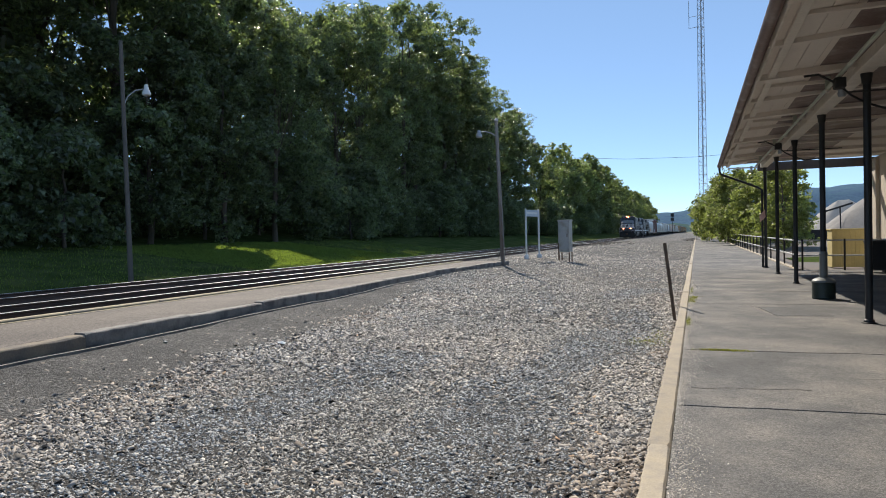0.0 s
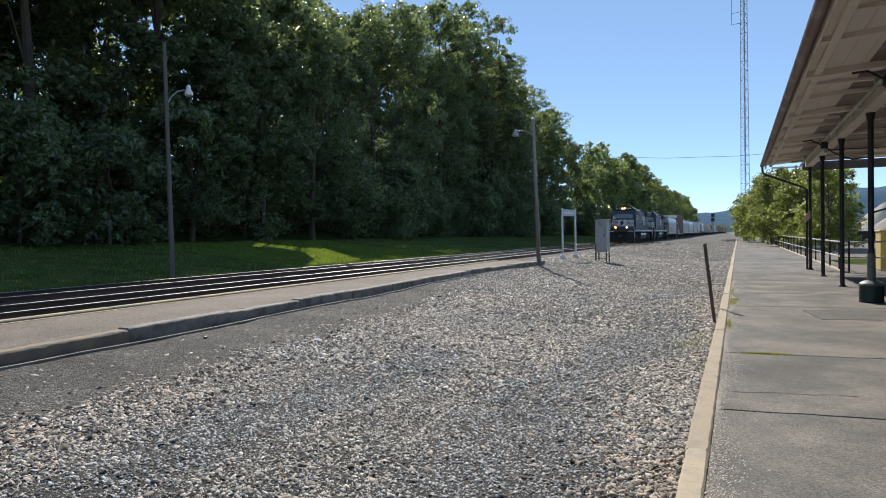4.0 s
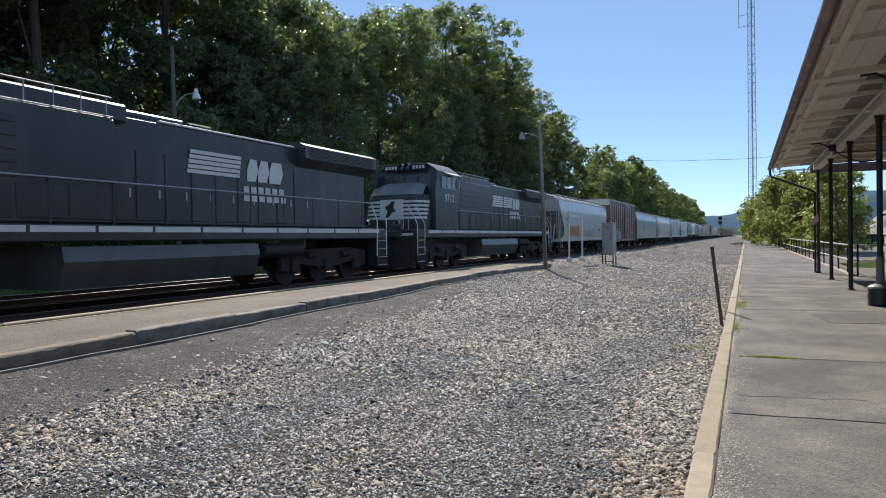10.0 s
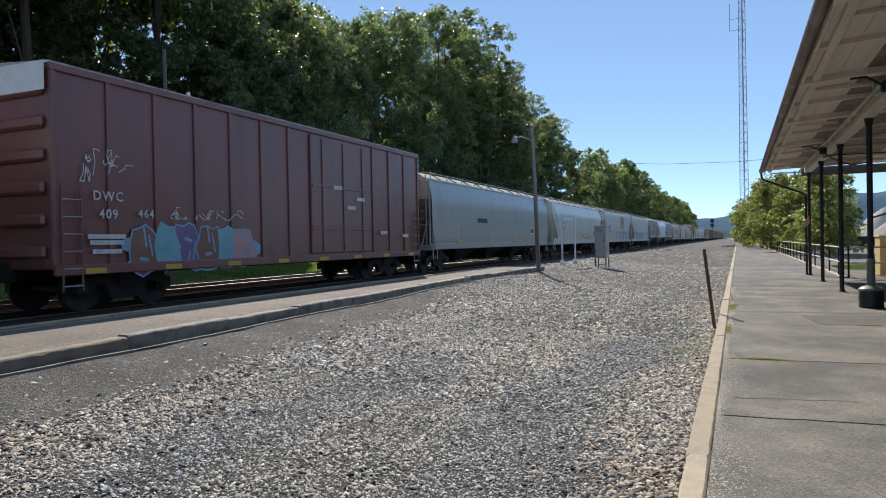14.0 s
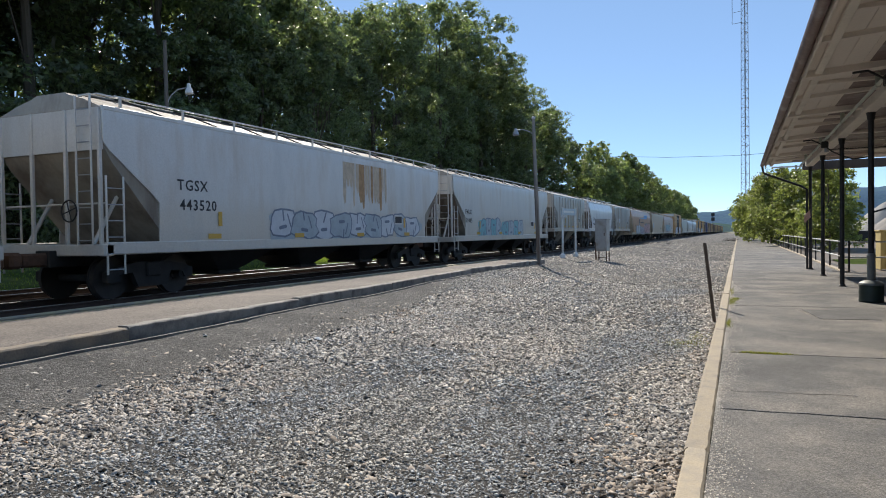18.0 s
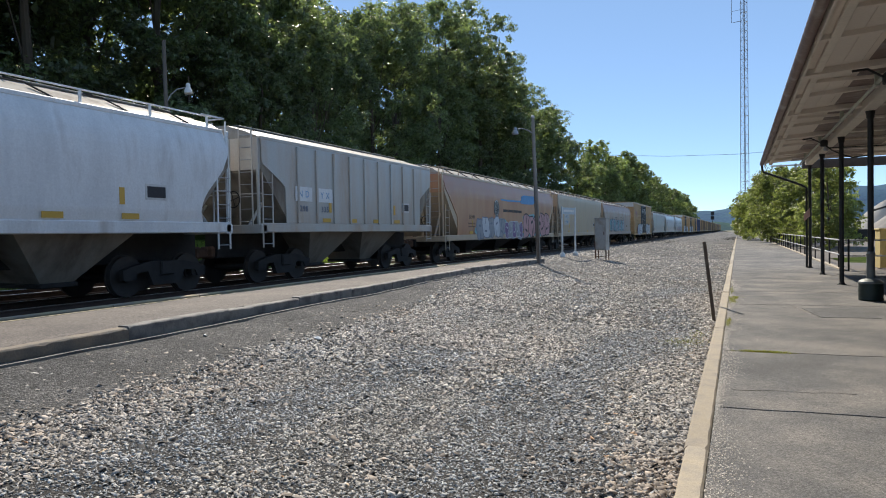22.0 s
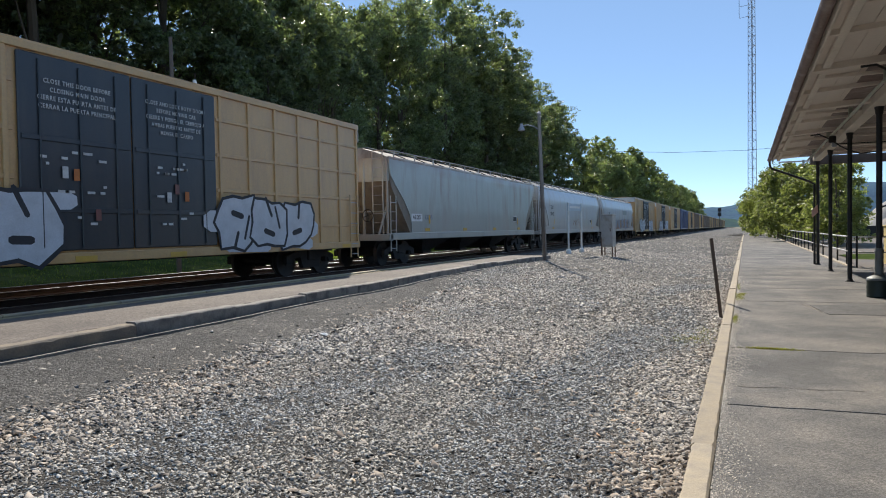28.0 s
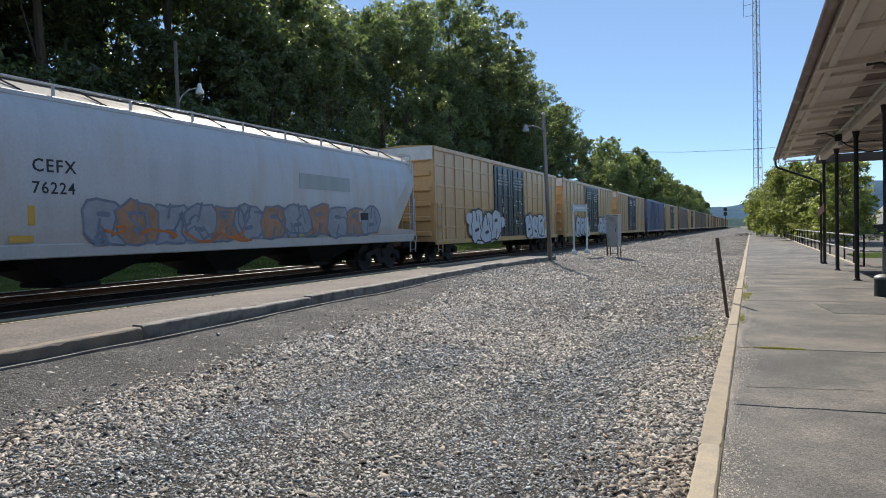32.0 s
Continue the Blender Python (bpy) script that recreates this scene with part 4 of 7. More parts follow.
for x, y, s in ((-5.55, 8.25, 0.09), (-5.62, 8.13, 0.035), (-6.75, 7.3, 0.04), (-0.62, 9.9, 0.035), (-2.2, 26, 0.06), (-6.6, 14.5, 0.045)):
    rr = random.Random(int(x * 100))
    pts = [(math.cos(k * 0.9) * s * rr.uniform(0.6, 1.2), math.sin(k * 0.9) * s * 0.6 * rr.uniform(0.6, 1.2), s * rr.uniform(0.0, 0.5)) for k in range(7)]
    form = Form()
    form.add([(0, 0, s * 0.55)] + pts, [(0, k + 1, (k + 1) % 7 + 1) for k in range(7)])
    form.add([(0, 0, s * 0.5)] + [(p[0], p[1], p[2] - 0.006) for p in pts], [(0, (k + 1) % 7 + 1, k + 1) for k in range(7)])
    solid("litter", form, M_PAPER, "crumpled scrap of white paper on the gravel", "litter", (x, y, bed_height(x, y) + 0.015), "scraps of litter", smooth=False)

flag = thing("pink_notice", "small faded pink notice tied to the last canopy post", "notice", (2.49, 29.0, 0))
part("sheet", Form().plate([(-0.2, 1.75), (0.0, 1.95), (-0.02, 2.25), (-0.22, 2.0)], "y", -0.075, -0.07), material("faded_pink_sheet", (0.62, 0.40, 0.36), 0.7, var=0.1), flag)

# ---- trees ----


def crown_points(seed, h, r, n, leaf, low=0.16, blobs=60):
    """Leaves in tufts on the boughs of a lobed crown; every leaf is a small tilted blade."""
    g = np.random.default_rng(seed)
    t = g.uniform(0, 1, blobs) ** 0.85
    zc = h * (low + (0.95 - low) * t)
    env = r * np.where(t < 0.5, 0.78 + 0.3 * np.sin(np.pi * t), 1.08 * np.sqrt(np.clip(1 - ((t - 0.5) / 0.56) ** 2, 0.04, 1)))
    a = g.uniform(0, 2 * np.pi, blobs)
    d = env * np.sqrt(g.uniform(0.15, 1.0, blobs)) * 0.86
    centre = np.stack([d * np.cos(a), d * np.sin(a), zc], 1)
    rad = r * g.uniform(0.17, 0.36, blobs)
    # tufts over each lobe, thicker above than below
    tufts = 26
    out = g.normal(0, 1, (blobs, tufts, 3))
    out[..., 2] += 0.35
    out /= np.linalg.norm(out, axis=2)[..., None]
    tip = centre[:, None] + out * (rad[:, None] * g.uniform(0.55, 1.05, (blobs, tufts)))[..., None] * np.array([1, 1, 0.82])
    size = rad[:, None] * g.uniform(0.16, 0.34, (blobs, tufts))
    which, twig = g.integers(0, blobs, n), g.integers(0, tufts, n)
    way = g.normal(0, 1, (n, 3))
    way /= np.linalg.norm(way, axis=1)[:, None]
    p = tip[which, twig] + way * (size[which, twig] * g.uniform(0.05, 1.0, n) ** 0.5)[:, None] * np.array([1.15, 1.15, 0.75])
    nrm = way * 0.5 + out[which, twig] * 0.4 + np.array([0, 0, 0.5]) + g.normal(0, 0.5, (n, 3))
    nrm /= np.linalg.norm(nrm, axis=1)[:, None]
    u = np.cross(nrm, g.normal(0, 1, (n, 3)))
    u /= np.linalg.norm(u, axis=1)[:, None] + 1e-9
    v = np.cross(nrm, u)
    s = leaf * g.uniform(0.55, 1.35, n)[:, None]
    droop = nrm * s * 0.18
    return np.stack([p - u * s + v * s * 0.5, p - u * s * 0.3 - v * s * 0.62 + droop, p + u * s * 1.1 - droop], 1), centre


LIT = [(-30.0, 36.7), (-28.8, 37.2), (-26.9, 38.0), (-25.8, 39.6), (-21.1, 36.4), (-20.5, 33.1), (-20.6, 29.7), (-22.2, 32.8), (-25.2, 35.7), (-27.5, 35.7), (-27.9, 34.2)]


def inside(px, py, poly):
    hit = np.zeros(len(px), bool)
    for (xa, ya), (xb, yb) in zip(poly, poly[1:] + poly[:1]):
        crosses = ((ya > py) != (yb > py)) & (px < (xb - xa) * (py - ya) / (yb - ya + 1e-9) + xa)
        hit ^= crosses
    return hit


def tree(seed, h, r, n, leaf, mat, label, low=0.16, at=None, turn=0.0):
    g = random.Random(seed)
    root = thing("tree", label, "tree", (0, 0, 0))
    quads, centre = crown_points(seed, h, r, n, leaf, low)
    if at is not None:
        # a thin place in the crowns lets a patch of sun down to the lawn
        mid = quads.mean(1) + np.array(at)
        up = mid[:, 2] - 0.6
        keep = ~inside(mid[:, 0] + 0.55 * up, mid[:, 1] - 1.05 * up, LIT)
        quads = quads[keep]
        root.matrix_basis = Matrix.Translation(at)
    form = Form()
    lean = (g.uniform(-0.4, 0.4), g.uniform(-0.4, 0.4))
    spine = [(lean[0] * k / 6 + g.uniform(-0.12, 0.12), lean[1] * k / 6 + g.uniform(-0.12, 0.12), h * 0.82 * k / 6 - 0.3) for k in range(7)]
    form.tube(spine, 0.013 * h + 0.03, 9, 0.05)
    for c in centre[::6]:
        k = max(1, min(5, int(c[2] / h * 4.2)))
        a = Vector(spine[k])
        b = Vector(c)
        if b.z < a.z:
            a = Vector(spine[max(k - 1, 1)])
        mid = a.lerp(b, 0.5) + Vector((g.uniform(-0.3, 0.3), g.uniform(-0.3, 0.3), 0.35))
        form.tube([a, mid, a.lerp(b, 0.9)], 0.0026 * h, 5, 0.012, cap=False)
    part("trunk", form, M_BARK, root)
    part("crown", quads_mesh("crown", quads, len(quads), mat, 3), None, root)
    return root


LAB_WOOD = "tall dense broadleaf tree at the dark wood's edge"
SHAPES = ((25, 6.0, 46000, 0.15), (23, 6.6, 46000, 0.15), (27, 5.8, 46000, 0.15))
kinds = [tree(21 + k, h, r, n, leaf, M_LEAF, LAB_WOOD, 0.08) for k, (h, r, n, leaf) in enumerate(SHAPES)]
back_kinds = [tree(31 + k, h, r, 15000, 0.3, M_LEAF, LAB_WOOD, 0.08) for k, (h, r) in enumerate(((25, 6.0), (27, 6.2)))]
far_kinds = [tree(41 + k, h, r, n, leaf, M_LEAF_FAR, "broadleaf tree in the sunlit wood beyond", 0.03) for k, (h, r, n, leaf) in enumerate(((20, 4.6, 11000, 0.28), (18, 5.6, 11000, 0.28), (21, 5.0, 11000, 0.28)))]
under_kinds = [tree(61 + k, h, r, n, leaf, M_LEAF, "leafy undergrowth shrub below the wood", 0.02) for k, (h, r, n, leaf) in enumerate(((6.5, 3.4, 13000, 0.14), (5.0, 3.0, 11000, 0.13)))]


def plant(kind, x, y, scale, group, turn):
    c = copy_thing(kind, pose(x, y, lawn_height(x, y) - 0.05 if x < -19 else -0.12, 0, 0, turn))
    c.scale = (scale, scale, scale)
    tagged(c, group=group)
    return c


def shades_patch(x, y, z, r, low, h):
    """Whether the patch's sunbeams cross this crown."""
    for gx, gy in ((-22, 33), (-24, 37), (-28, 38), (-26, 41)):
        for k in np.linspace(low, h, 12):
            up = z + k - 0.6
            if math.hypot(gx - 0.55 * up - x, gy + 1.05 * up - y) < r + 2.5:
                return True
    return False


rnd = random.Random(77)
# x, y, height of the wood's edge; the heights follow its skyline
edge = []
y = -4.0
while y < 150:
    h = 31 if y < 48 else 21.5 if y < 63 else 25.5 if y < 74 else 30 if y < 84 else 33 if y < 105 else 26.5 if y < 124 else 24.5 if y < 140 else 24
    edge.append((-36.5 + rnd.uniform(-1.4, 1.4), y, h * rnd.uniform(0.96, 1.03)))
    y += rnd.uniform(7.2, 8.6)
y = 2.0
while y < 150:
    h = 33 if y < 60 else 22 if y < 77 else 27 if y < 98 else 29
    edge.append((-46.5 + rnd.uniform(-1.5, 1.5), y, h * rnd.uniform(0.93, 1.02)))
    y += rnd.uniform(8.6, 10.4)
y = 16.0
while y < 56:
    edge.append((-57 + rnd.uniform(-2, 2), y, 27 * rnd.uniform(0.93, 1.03)))
    y += rnd.uniform(7.5, 9.5)
for k, (x, y, h) in enumerate(edge):
    i = rnd.randrange(3)
    back = x < -42
    h0, r0, n0, leaf0 = SHAPES[i]
    s = h / h0
    turn = rnd.uniform(0, 360)
    z = lawn_height(x, y) - 0.05
    if not back and shades_patch(x, y, z, r0 * s, 0.08 * h, h) or back and shades_patch(x, y, z, 6 * s, 0.08 * h, h):
        tagged(tree(200 + k, h, r0 * s, n0, leaf0 * s, M_LEAF, LAB_WOOD, 0.08, (x, y, z)), group="trees of the wood")
    else:
        plant(back_kinds[i % 2] if back else kinds[i], x, y, h / (25, 27)[i % 2] if back else s, "trees of the wood", turn)
# trees added as sun blockers, to keep the lawn round the patch shaded
for k, (x, y, h) in enumerate(((-31.8, 33.5, 13.0), (-31.4, 40.0, 15.5), (-31.6, 46.5, 16.5))):
    z = lawn_height(x, y) - 0.05
    tagged(tree(300 + k, h, 0.29 * h, 34000, 0.13, M_LEAF, "younger broadleaf tree shading the lawn", 0.12, (x, y, z)), group="trees of the wood")
y = 150.0
while y < 560:
    i = rnd.randrange(3)
    h = (18 if y < 185 else 23.5 if y < 225 else 25 if y < 330 else 23) * rnd.uniform(0.78, 1.06)
    plant(far_kinds[i], -34 + rnd.uniform(-4, 3), y, h / (20, 18, 21)[i], "trees beyond the wood", rnd.uniform(0, 360))
    y += rnd.uniform(5.5, 8.5) * (1 if y < 250 else 1.7)
y = 140.0
while y < 300:
    plant(under_kinds[rnd.randrange(2)], -29 + rnd.uniform(-1.5, 1.5), y, rnd.uniform(0.8, 1.4), "shrubs along the wood", rnd.uniform(0, 360))
    y += rnd.uniform(7, 11)
y = -4.0
while y < 150:
    i = rnd.randrange(2)
    x = -32.2 + rnd.uniform(-1.2, 1.2) - (2.0 if 30 < y < 50 else 0)
    s = rnd.uniform(0.8, 1.25)
    z = lawn_height(x, y) - 0.05
    if shades_patch(x, y, z, 3.4 * s, 0.1, 6.5 * s):
        tagged(tree(400 + int(y), 6.5 * s, 3.4 * s, 13000, 0.14, M_LEAF, "leafy undergrowth shrub below the wood", 0.02, (x, y, z)), group="shrubs along the wood")
    else:
        plant(under_kinds[i], x, y, s, "shrubs along the wood", rnd.uniform(0, 360))
    y += rnd.uniform(3.8, 4.9)
for k in range(8):
    plant(under_kinds[k % 2], -40 + rnd.uniform(-2, 2), -6 + 19.0 * k, rnd.uniform(1.2, 1.6), "shrubs along the wood", rnd.uniform(0, 360))

bush_kinds = [tree(81 + k, h, r, n, leaf, M_LEAF_LIGHT, "bright green bushy tree behind the platform railing", 0.06) for k, (h, r, n, leaf) in enumerate(((7.4, 3.0, 19000, 0.105), (6.2, 2.8, 19000, 0.105)))]
for k, (x, y, s) in enumerate(((6.1, 57, 0.85), (5.6, 64, 1.0), (4.3, 72, 1.0), (6.6, 66, 1.05), (3.4, 84, 1.05), (2.8, 98, 1.15), (5.0, 92, 1.15), (2.0, 112, 1.2)  )):
    plant(bush_kinds[k % 2], x, y, s, "trees behind the railing", 40.0 * k)
for o in kinds + back_kinds + far_kinds + under_kinds + bush_kinds:
    for q in (o, *o.children_recursive)[::-1]:
        bpy.data.objects.remove(q)

# sunlit patch and shaded lawn: short blades near the tracks, crowded to brighten the patch
g = np.random.default_rng(4)
n = 60000
bx, by = g.uniform(-31, -19.2, n), np.where(g.uniform(0, 1, n) < 0.7, g.uniform(28, 47, n), g.uniform(12, 60, n))
bz = np.array([lawn_height(a, b) for a, b in zip(bx, by)])
bh, ba = g.uniform(0.04, 0.12, n), g.uniform(0, 2 * np.pi, n)
w = 0.014
tri = np.stack([np.stack([bx - w * np.cos(ba), by - w * np.sin(ba), bz], 1), np.stack([bx + w * np.cos(ba), by + w * np.sin(ba), bz], 1), np.stack([bx + g.normal(0, 0.03, n), by + g.normal(0, 0.03, n), bz + bh], 1)], 1)
tagged(new("grass", quads_mesh("grass", tri, n, M_BLADES, 3)), "short lawn grass before the wood", "grass", kind="stuff")


def weeds(name, spots, label):
    """Tufts of narrow blades at x, y, z, spread, count, height."""
    gg = np.random.default_rng(8)
    out = []
    for x, y, z, sx, sy, count, tall in spots:
        px, py = x + gg.normal(0, sx, count), y + gg.normal(0, sy, count)
        aa = gg.uniform(0, 2 * np.pi, count)
        ww = tall * 0.12
        tip = np.stack([px + gg.normal(0, tall * 0.5, count), py + gg.normal(0, tall * 0.5, count), z + tall * gg.uniform(0.4, 1, count)], 1)
        out.append(np.stack([np.stack([px - ww * np.cos(aa), py - ww * np.sin(aa), np.full(count, z)], 1), np.stack([px + ww * np.cos(aa), py + ww * np.sin(aa), np.full(count, z)], 1), tip], 1))
    t = np.concatenate(out)
    tagged(new(name, quads_mesh(name, t, len(t), M_WEED, 3)), label, "weeds", kind="stuff")


weeds("weeds", [(0.30, 9.12, 0.0, 0.14, 0.02, 640, 0.03), (-0.15, 11.9, 0.0, 0.018, 0.3, 300, 0.028), (-0.12, 15.6, 0.0, 0.04, 0.35, 300, 0.034), (-0.07, 16.2, 0.0, 0.05, 0.16, 150, 0.034), (-0.8, 11.6, -0.31, 0.18, 0.25, 230, 0.034), (-0.66, 12.6, -0.32, 0.1, 0.35, 120, 0.034), (-0.15, 18.2, 0, 0.02, 0.6, 140, 0.03)], "low yellow-green weeds in joints and along the kerb")

# ---- distance ----


def ridge(name, mat, x0, x1, y, top, seed, label, step=25, depth=500):
    form = Form()
    xs = np.arange(x0, x1 + 1, step)
    for x in xs:
        u = (x - x0) / (x1 - x0)
        t = top(u) + 9 * noise.noise(Vector((x * 0.011, seed, 0))) + 2.6 * noise.noise(Vector((x * 0.06, seed, 5))) + 1.6 * noise.noise(Vector((x * 0.2, seed, 9)))
        form.v += [(x, y, -5), (x, y + depth * 0.5, t * 0.72), (x, y + depth, t), (x, y + depth * 2, -5)]
    form.f = [(4 * i + k, 4 * i + 4 + k, 4 * i + 5 + k, 4 * i + 1 + k) for i in range(len(xs) - 1) for k in range(3)]
    return tagged(part(name, form.mesh(name, mat, True, False), mat), label, "hill", kind="structure")


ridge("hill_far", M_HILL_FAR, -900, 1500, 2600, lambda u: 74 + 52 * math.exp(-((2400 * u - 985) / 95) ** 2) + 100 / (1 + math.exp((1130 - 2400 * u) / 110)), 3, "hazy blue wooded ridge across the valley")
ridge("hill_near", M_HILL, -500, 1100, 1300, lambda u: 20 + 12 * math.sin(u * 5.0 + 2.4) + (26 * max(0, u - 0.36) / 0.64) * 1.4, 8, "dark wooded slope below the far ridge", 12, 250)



def heap(x, y, r, tall, ridge_len, turn, seed, mat, label):
    """A stockpile of crushed stone at its angle of repose."""
    form = Form()
    n = 40
    for lev in range(9):
        f = lev / 8
        ring = []
        for k in range(n):
            a = 2 * math.pi * k / n
            rr = r * (1 - f) ** 0.92 * (1 + 0.07 * noise.noise(Vector((3 * math.cos(a), 3 * math.sin(a), seed + f))))
            ring.append((rr * math.cos(a) + (ridge_len * math.copysign(0.5, math.cos(a)) if abs(math.cos(a)) > 0.05 else 0), rr * math.sin(a), tall * (f - 0.05 * f ** 6) + 0.12 * noise.noise(Vector((k * 0.7, lev, seed)))))
        form.v += ring
        if lev:
            o = (lev - 1) * n
            form.f += [(o + k, o + (k + 1) % n, o + n + (k + 1) % n, o + n + k) for k in range(n)]
    form.f.append(tuple(range(8 * n, 9 * n)))
    return solid("stockpile", form, mat, label, "heap", pose(x, y, -0.3, 0, 0, turn), "stone heaps")


M_HEAP = material("grey_stockpile_stone", (0.20, 0.185, 0.17), 0.95, var=0.2, scale=0.25, fine=5, bump=0.5, second=(0.26, 0.24, 0.215), amount=0.4, edge=0.15)
M_HEAP_PALE = material("pale_stockpile_stone", (0.36, 0.34, 0.31), 0.95, var=0.15, scale=0.25, fine=5, bump=0.4)
heap(35.0, 152, 12.5, 9.6, 3.0, 20, 4, M_HEAP, "tall grey stockpile of crushed stone in the yard")
heap(30.5, 172, 9.0, 8.2, 2.0, -10, 9, M_HEAP_PALE, "paler stockpile of crushed stone behind the grey one")
belt = thing("conveyor", "dark inclined conveyor boom over the stone heaps", "conveyor", (0, 0, 0))
part("boom", Form().rings([[(20.9, 138, 4.0), (26.2, 140, 5.6), (26.2, 140, 5.95), (20.9, 138, 4.3)], [(20.9, 138.9, 4.0), (26.2, 140.9, 5.6), (26.2, 140.9, 5.95), (20.9, 138.9, 4.3)]]), M_DARK, belt, smooth=False)
for x, z in ((21.4, 4.15), (24.0, 4.95)):
    part("leg", Form().tube([(x, 138.4, -0.3), (x, 138.8, z)], 0.12, 6), M_DARK, belt)
wall = solid("yard_wall", Form().soft(-7, 11, -0.2, 0.2, -0.3, 1.25, 0.03), M_DARK, "low dark retaining wall at the yard's edge", "wall", (16.5, 95, 0))

tower = thing("radio_tower", "tall red-and-grey lattice radio tower beyond the platform", "tower", (1.45, 160, -0.3))
legs = [(1.02 * math.cos(a), 1.02 * math.sin(a)) for a in (0.5, 0.5 + 2 * math.pi / 3, 0.5 + 4 * math.pi / 3)]
H = 84.0


def leg_at(i, z):
    s = 1.0 - 0.45 * z / H
    return (legs[i][0] * s, legs[i][1] * s, z)


for i in range(3):
    part("leg", Form().tube([leg_at(i, 0), leg_at(i, H)], 0.07, 6), M_GALV, tower)
for k in range(42):
    z = 2.0 * k
    form = Form()
    for i in range(3):
        j = (i + 1) % 3
        form.tube([leg_at(i, z), leg_at(j, z + 1.0)], 0.032, 4, cap=False)
        form.tube([leg_at(j, z + 1.0), leg_at(i, z + 2.0)], 0.032, 4, cap=False)
        form.tube([leg_at(i, z), leg_at(j, z)], 0.032, 4, cap=False)
    part("lattice_bay", form, M_GALV, tower)
part("feed_line", Form().tube([(0.15, 0, 0), (0.1, 0, H)], 0.06, 5), M_DARK, tower)
ant = part("antenna", Form().tube([(-0.4, 0, 46.2), (-2.4, 0, 46.0), (-2.4, 0, 49.6), (-2.4, 0, 52)], 0.07, 6), M_GALV, tower, "side-mounted whip antenna")
part("strut", Form().tube([(-0.4, 0, 48.6), (-2.4, 0, 48.4)], 0.05, 5), M_GALV, ant)
cable = thing("overhead_cable", "thin dark overhead cable strung across the line", "cable", (0, 0, 0))
part("wire", Form().tube([(-26, 152, 18.2), (-14, 155, 17.5), (0, 158, 17.4), (14, 162, 18.2), (45, 170, 21)], 0.035, 5), M_DARK, cable)

# ---- train ----
SPEED = 14.08
CONSIST = []


def car_paint(name, color, stain, amount=0.3, rough=0.55, var=0.14, edge=0.1, metal=0.0, shine=0.6):
    """Weathered vehicle paint with upright streaks."""
    m = material(name, color, rough, metal, var, 1.1, 26, 0.02, (1, 1.3, 0.28), stain, amount, edge, clear=shine)
    m.node_tree.nodes["Principled BSDF"].inputs["Coat Roughness"].default_value = 0.24
    return m


M_LET_DARK = material("black_stencil_paint", (0.025, 0.025, 0.03), 0.6, var=0.1, bump=0)
M_LET_WHITE = material("white_stencil_paint", (0.62, 0.62, 0.60), 0.6, var=0.15, scale=4, bump=0, second=(0.35, 0.34, 0.33), amount=0.3)
M_REFLECT = material("yellow_reflector", (0.60, 0.37, 0.06), 0.5, var=0.08, bump=0)
M_GRATE = material("roof_grating", (0.24, 0.23, 0.21), 0.75, 0.1, var=0.2, scale=3, fine=30)

FACE = Matrix(((0, 0, 1, 0), (1, 0, 0, 0), (0, 1, 0, 0), (0, 0, 0, 1)))


def words(text, parent, x, y, z, size, mat, name="lettering", label="", flat=1.0):
    """Stencilled writing on a side that faces +x; y, z is the middle of the line."""
    cu = bpy.data.curves.new("text", "FONT")
    cu.body, cu.size, cu.align_x, cu.align_y, cu.resolution_u = text, size * 0.76, "CENTER", "CENTER", 2
    cu.extrude, cu.offset = 0.002, 0.009 * size
    cu.space_character = 1.16
    tmp = new("text", cu)
    dg = bpy.context.evaluated_depsgraph_get()
    me = bpy.data.meshes.new_from_object(tmp.evaluated_get(dg))
    bpy.data.objects.remove(tmp)
    bpy.data.curves.remove(cu)
    me.materials.clear()
    me.materials.append(mat)
    ob = tagged(part(name, me, None, parent, label), kind="stuff")
    ob.matrix_basis = Matrix.Translation((x, y, z)) @ FACE @ Matrix.Diagonal((flat, 1, 1, 1))
    return ob


def bar(parent, x, y0, y1, z0, z1, mat, name="marking", label=""):
    return part(name, Form().box(x, x + 0.006, y0, y1, z0, z1), mat, parent, label)


def stroke(f, x, a, b, c, d, t):
    """One blunt spray stroke from (a, b) to (c, d)."""
    ln = math.hypot(c - a, d - b) or 1
    ux, uz = (c - a) / ln * t, (d - b) / ln * t
    nx, nz = -uz, ux
    out = [(a - ux * 0.9 - nx * 0.5, b - uz * 0.9 - nz * 0.5), (a - nx, b - nz), (c - nx, d - nz), (c + ux * 0.9 - nx * 0.5, d + uz * 0.9 - nz * 0.5), (c + ux * 0.9 + nx * 0.5, d + uz * 0.9 + nz * 0.5), (c + nx, d + nz), (a + nx, b + nz), (a - ux * 0.9 + nx * 0.5, b - uz * 0.9 + nz * 0.5)]
    f.add([(x, p, q) for p, q in out], [tuple(range(8))])


